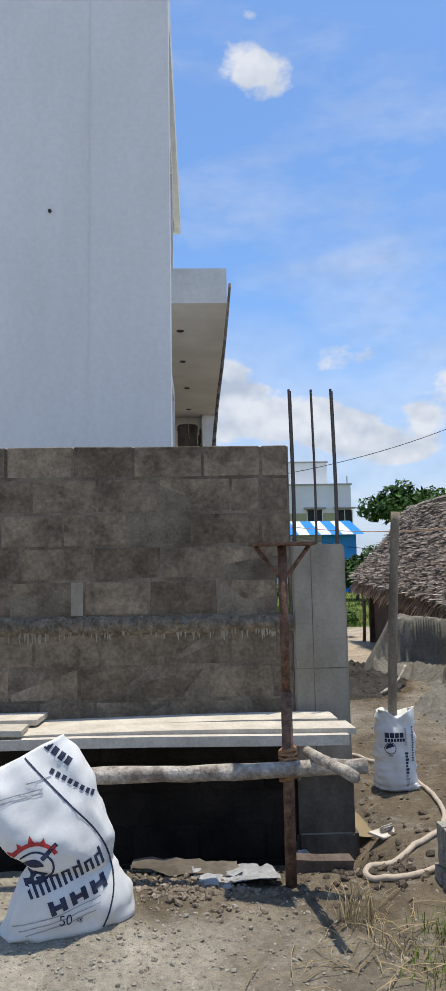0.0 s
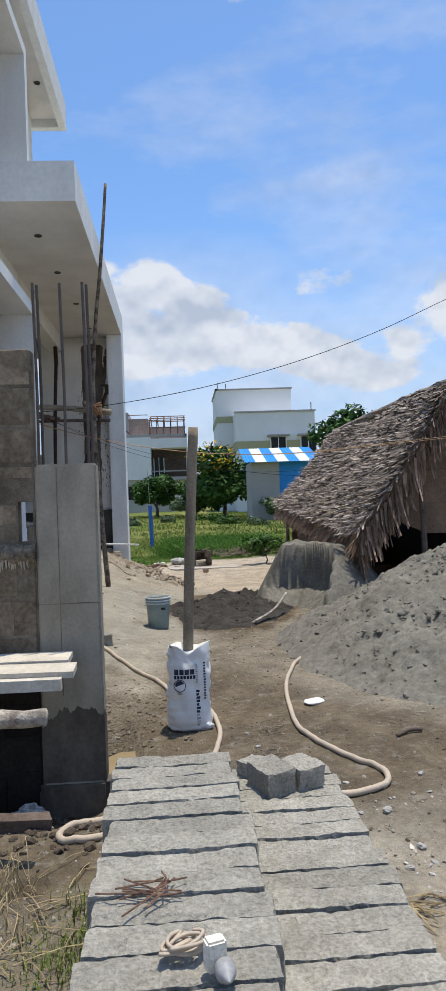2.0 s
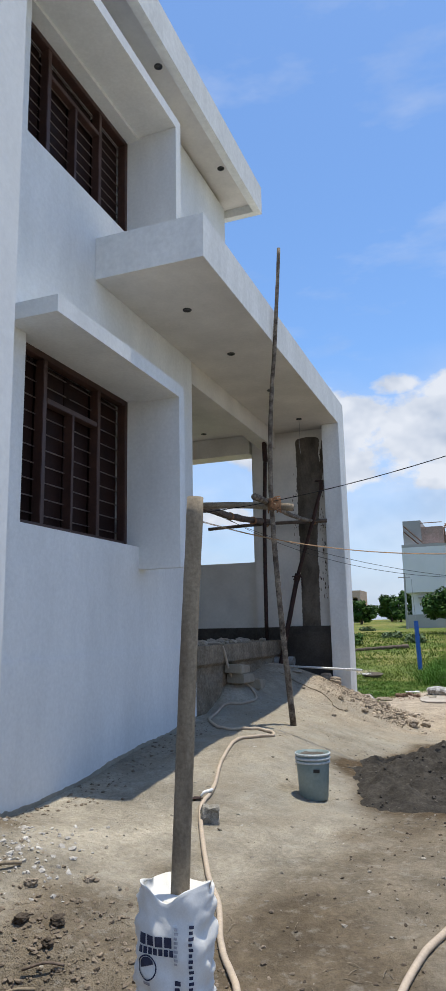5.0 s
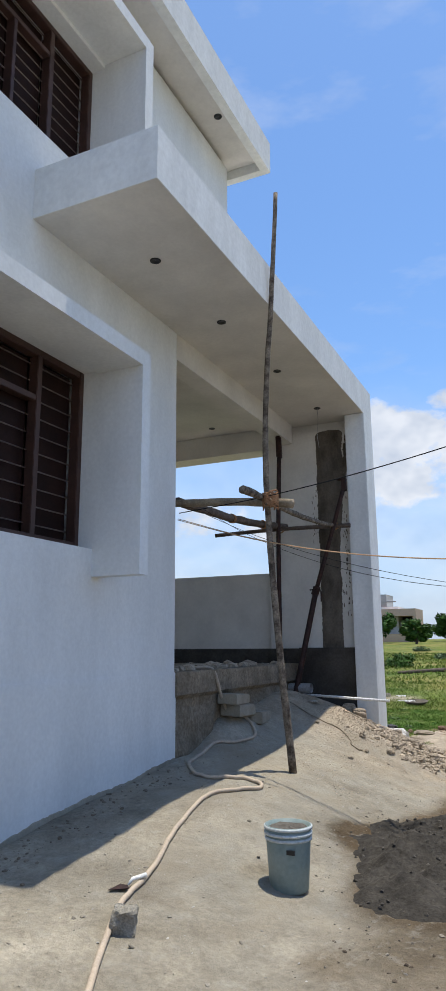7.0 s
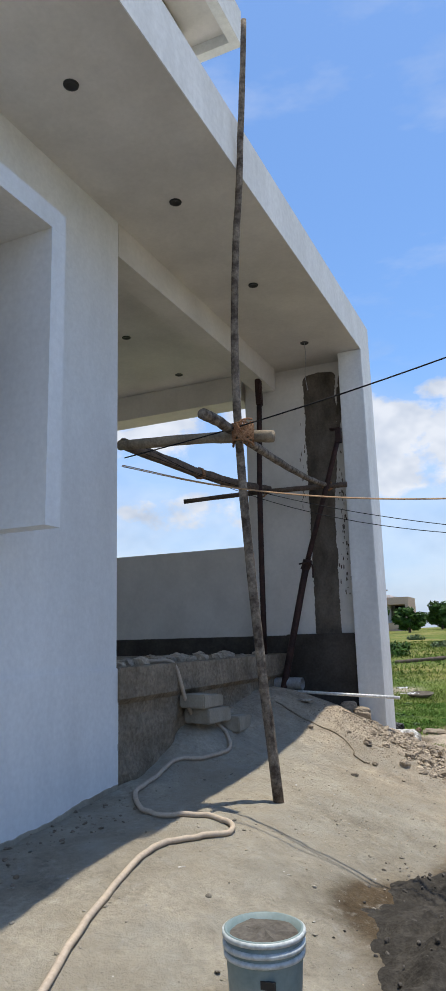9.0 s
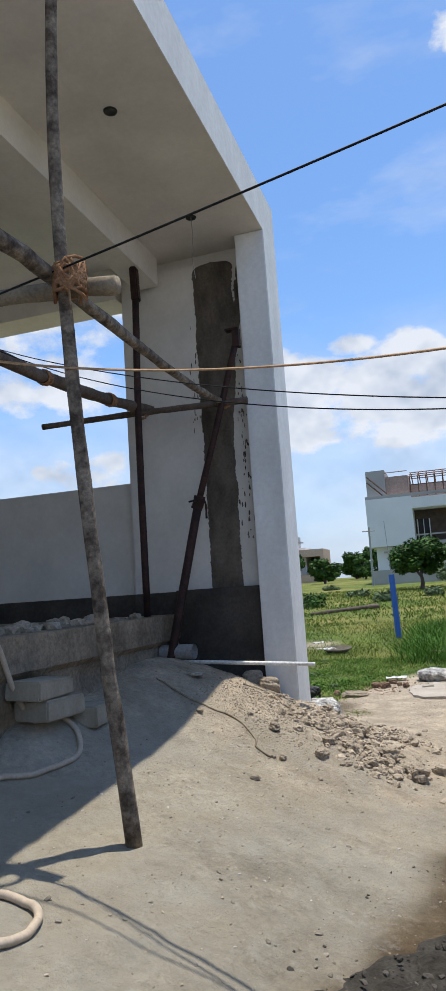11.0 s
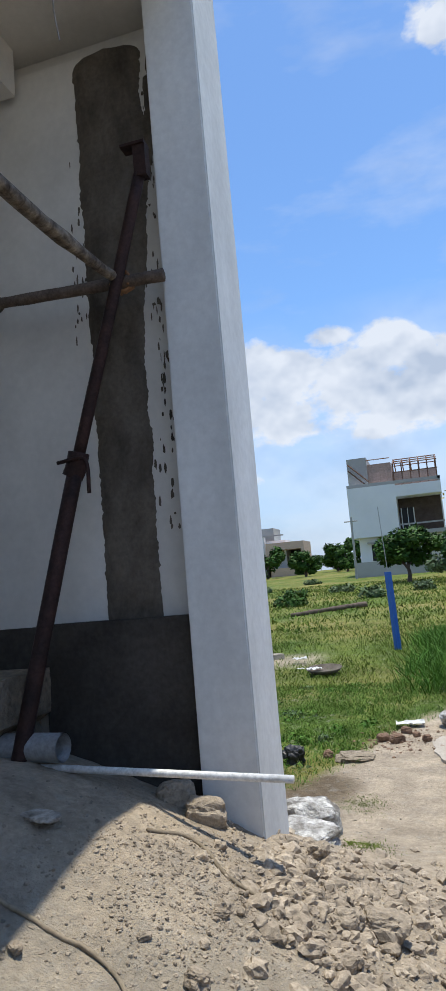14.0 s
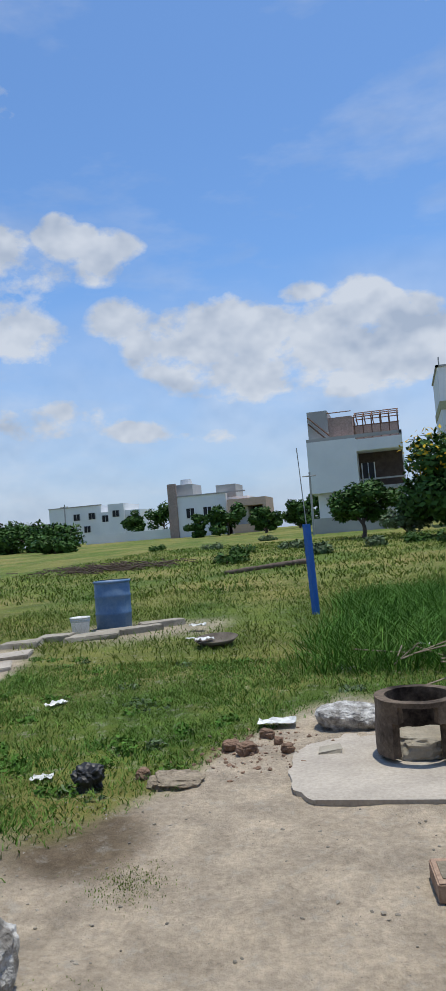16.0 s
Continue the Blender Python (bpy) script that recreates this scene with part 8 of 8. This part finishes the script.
for k, (x, y, q) in enumerate(((2.46, 3.44, 0.028), (2.25, 3.70, 0.024), (2.29, 3.36, 0.022), (2.2, 3.23, 0.018), (2.54, 4.08, 0.016), (2.4, 3.25, 0.016), (1.73, 5.03, 0.018), (1.77, 4.73, 0.016), (2.33, 2.79, 0.018), (2.13, 3.71, 0.014))):
    rock("pale_stone", x, y, top(x, y) + q * 0.25, q, q * 0.7, q * 0.5, 53 * k, 110 + k, CRUMB, "small pale stone lying on the earth", "stone", 0.4)
for k, (x, y, q) in enumerate(((0.38, 13.27, 0.03), (0.21, 13.0, 0.025), (0.54, 12.59, 0.035), (0.48, 12.57, 0.022), (0.47, 12.16, 0.03), (0.92, 12.87, 0.03), (0.97, 12.87, 0.025), (-0.09, 12.76, 0.028), (0.78, 13.36, 0.05))):
    rock("clod", x, y, top(x, y) + q * 0.3, q, q * 0.6, q * 0.5, 47 * k, 130 + k, CLOD, "dry clod of earth on the trodden slope", "clod", 0.45)


def lying(name, pts, radius, material, label, category, seed):
    bm = bmesh.new()
    tube(bm, [Vector((v.x, v.y, top(v.x, v.y) + radius * 1.5)) for v in smooth_path([(x, y, 0) for x, y in pts], 5)], radius, 6, 0.4, seed)
    tagged(part(name, bm, material, smooth=True), label, category)


lying("twig", [(2.1, 2.95), (2.2, 3.02), (2.3, 2.91), (2.36, 2.84), (2.43, 2.75)], 0.004, DARKLOG, "thin dry vine lying on the earth", "twig", 2)
lying("stick", [(2.6, 4.67), (2.68, 4.72), (2.77, 4.72)], 0.011, DARKLOG, "short dark stick at the foot of the sand", "stick", 3)
bm = bmesh.new()
rs = random.Random(51)
for _ in range(26):
    a, L = rs.gauss(-1.0, 0.7), rs.uniform(0.06, 0.17)
    x, y = 2.1 + rs.gauss(0, 0.012), 2.95 + rs.gauss(0, 0.012)
    tube(bm, [(x, y, top(x, y) + 0.03), (x + 0.5 * L * math.cos(a), y + 0.5 * L * math.sin(a), top(x, y) + 0.03), (x + L * math.cos(a + 0.2), y + L * math.sin(a + 0.2), top(x, y) + 0.006)], 0.0024, 4)
tagged(part("straw_tuft", bm, DRYGRASS), "uprooted tuft of dry straw on the earth", "dry grass")
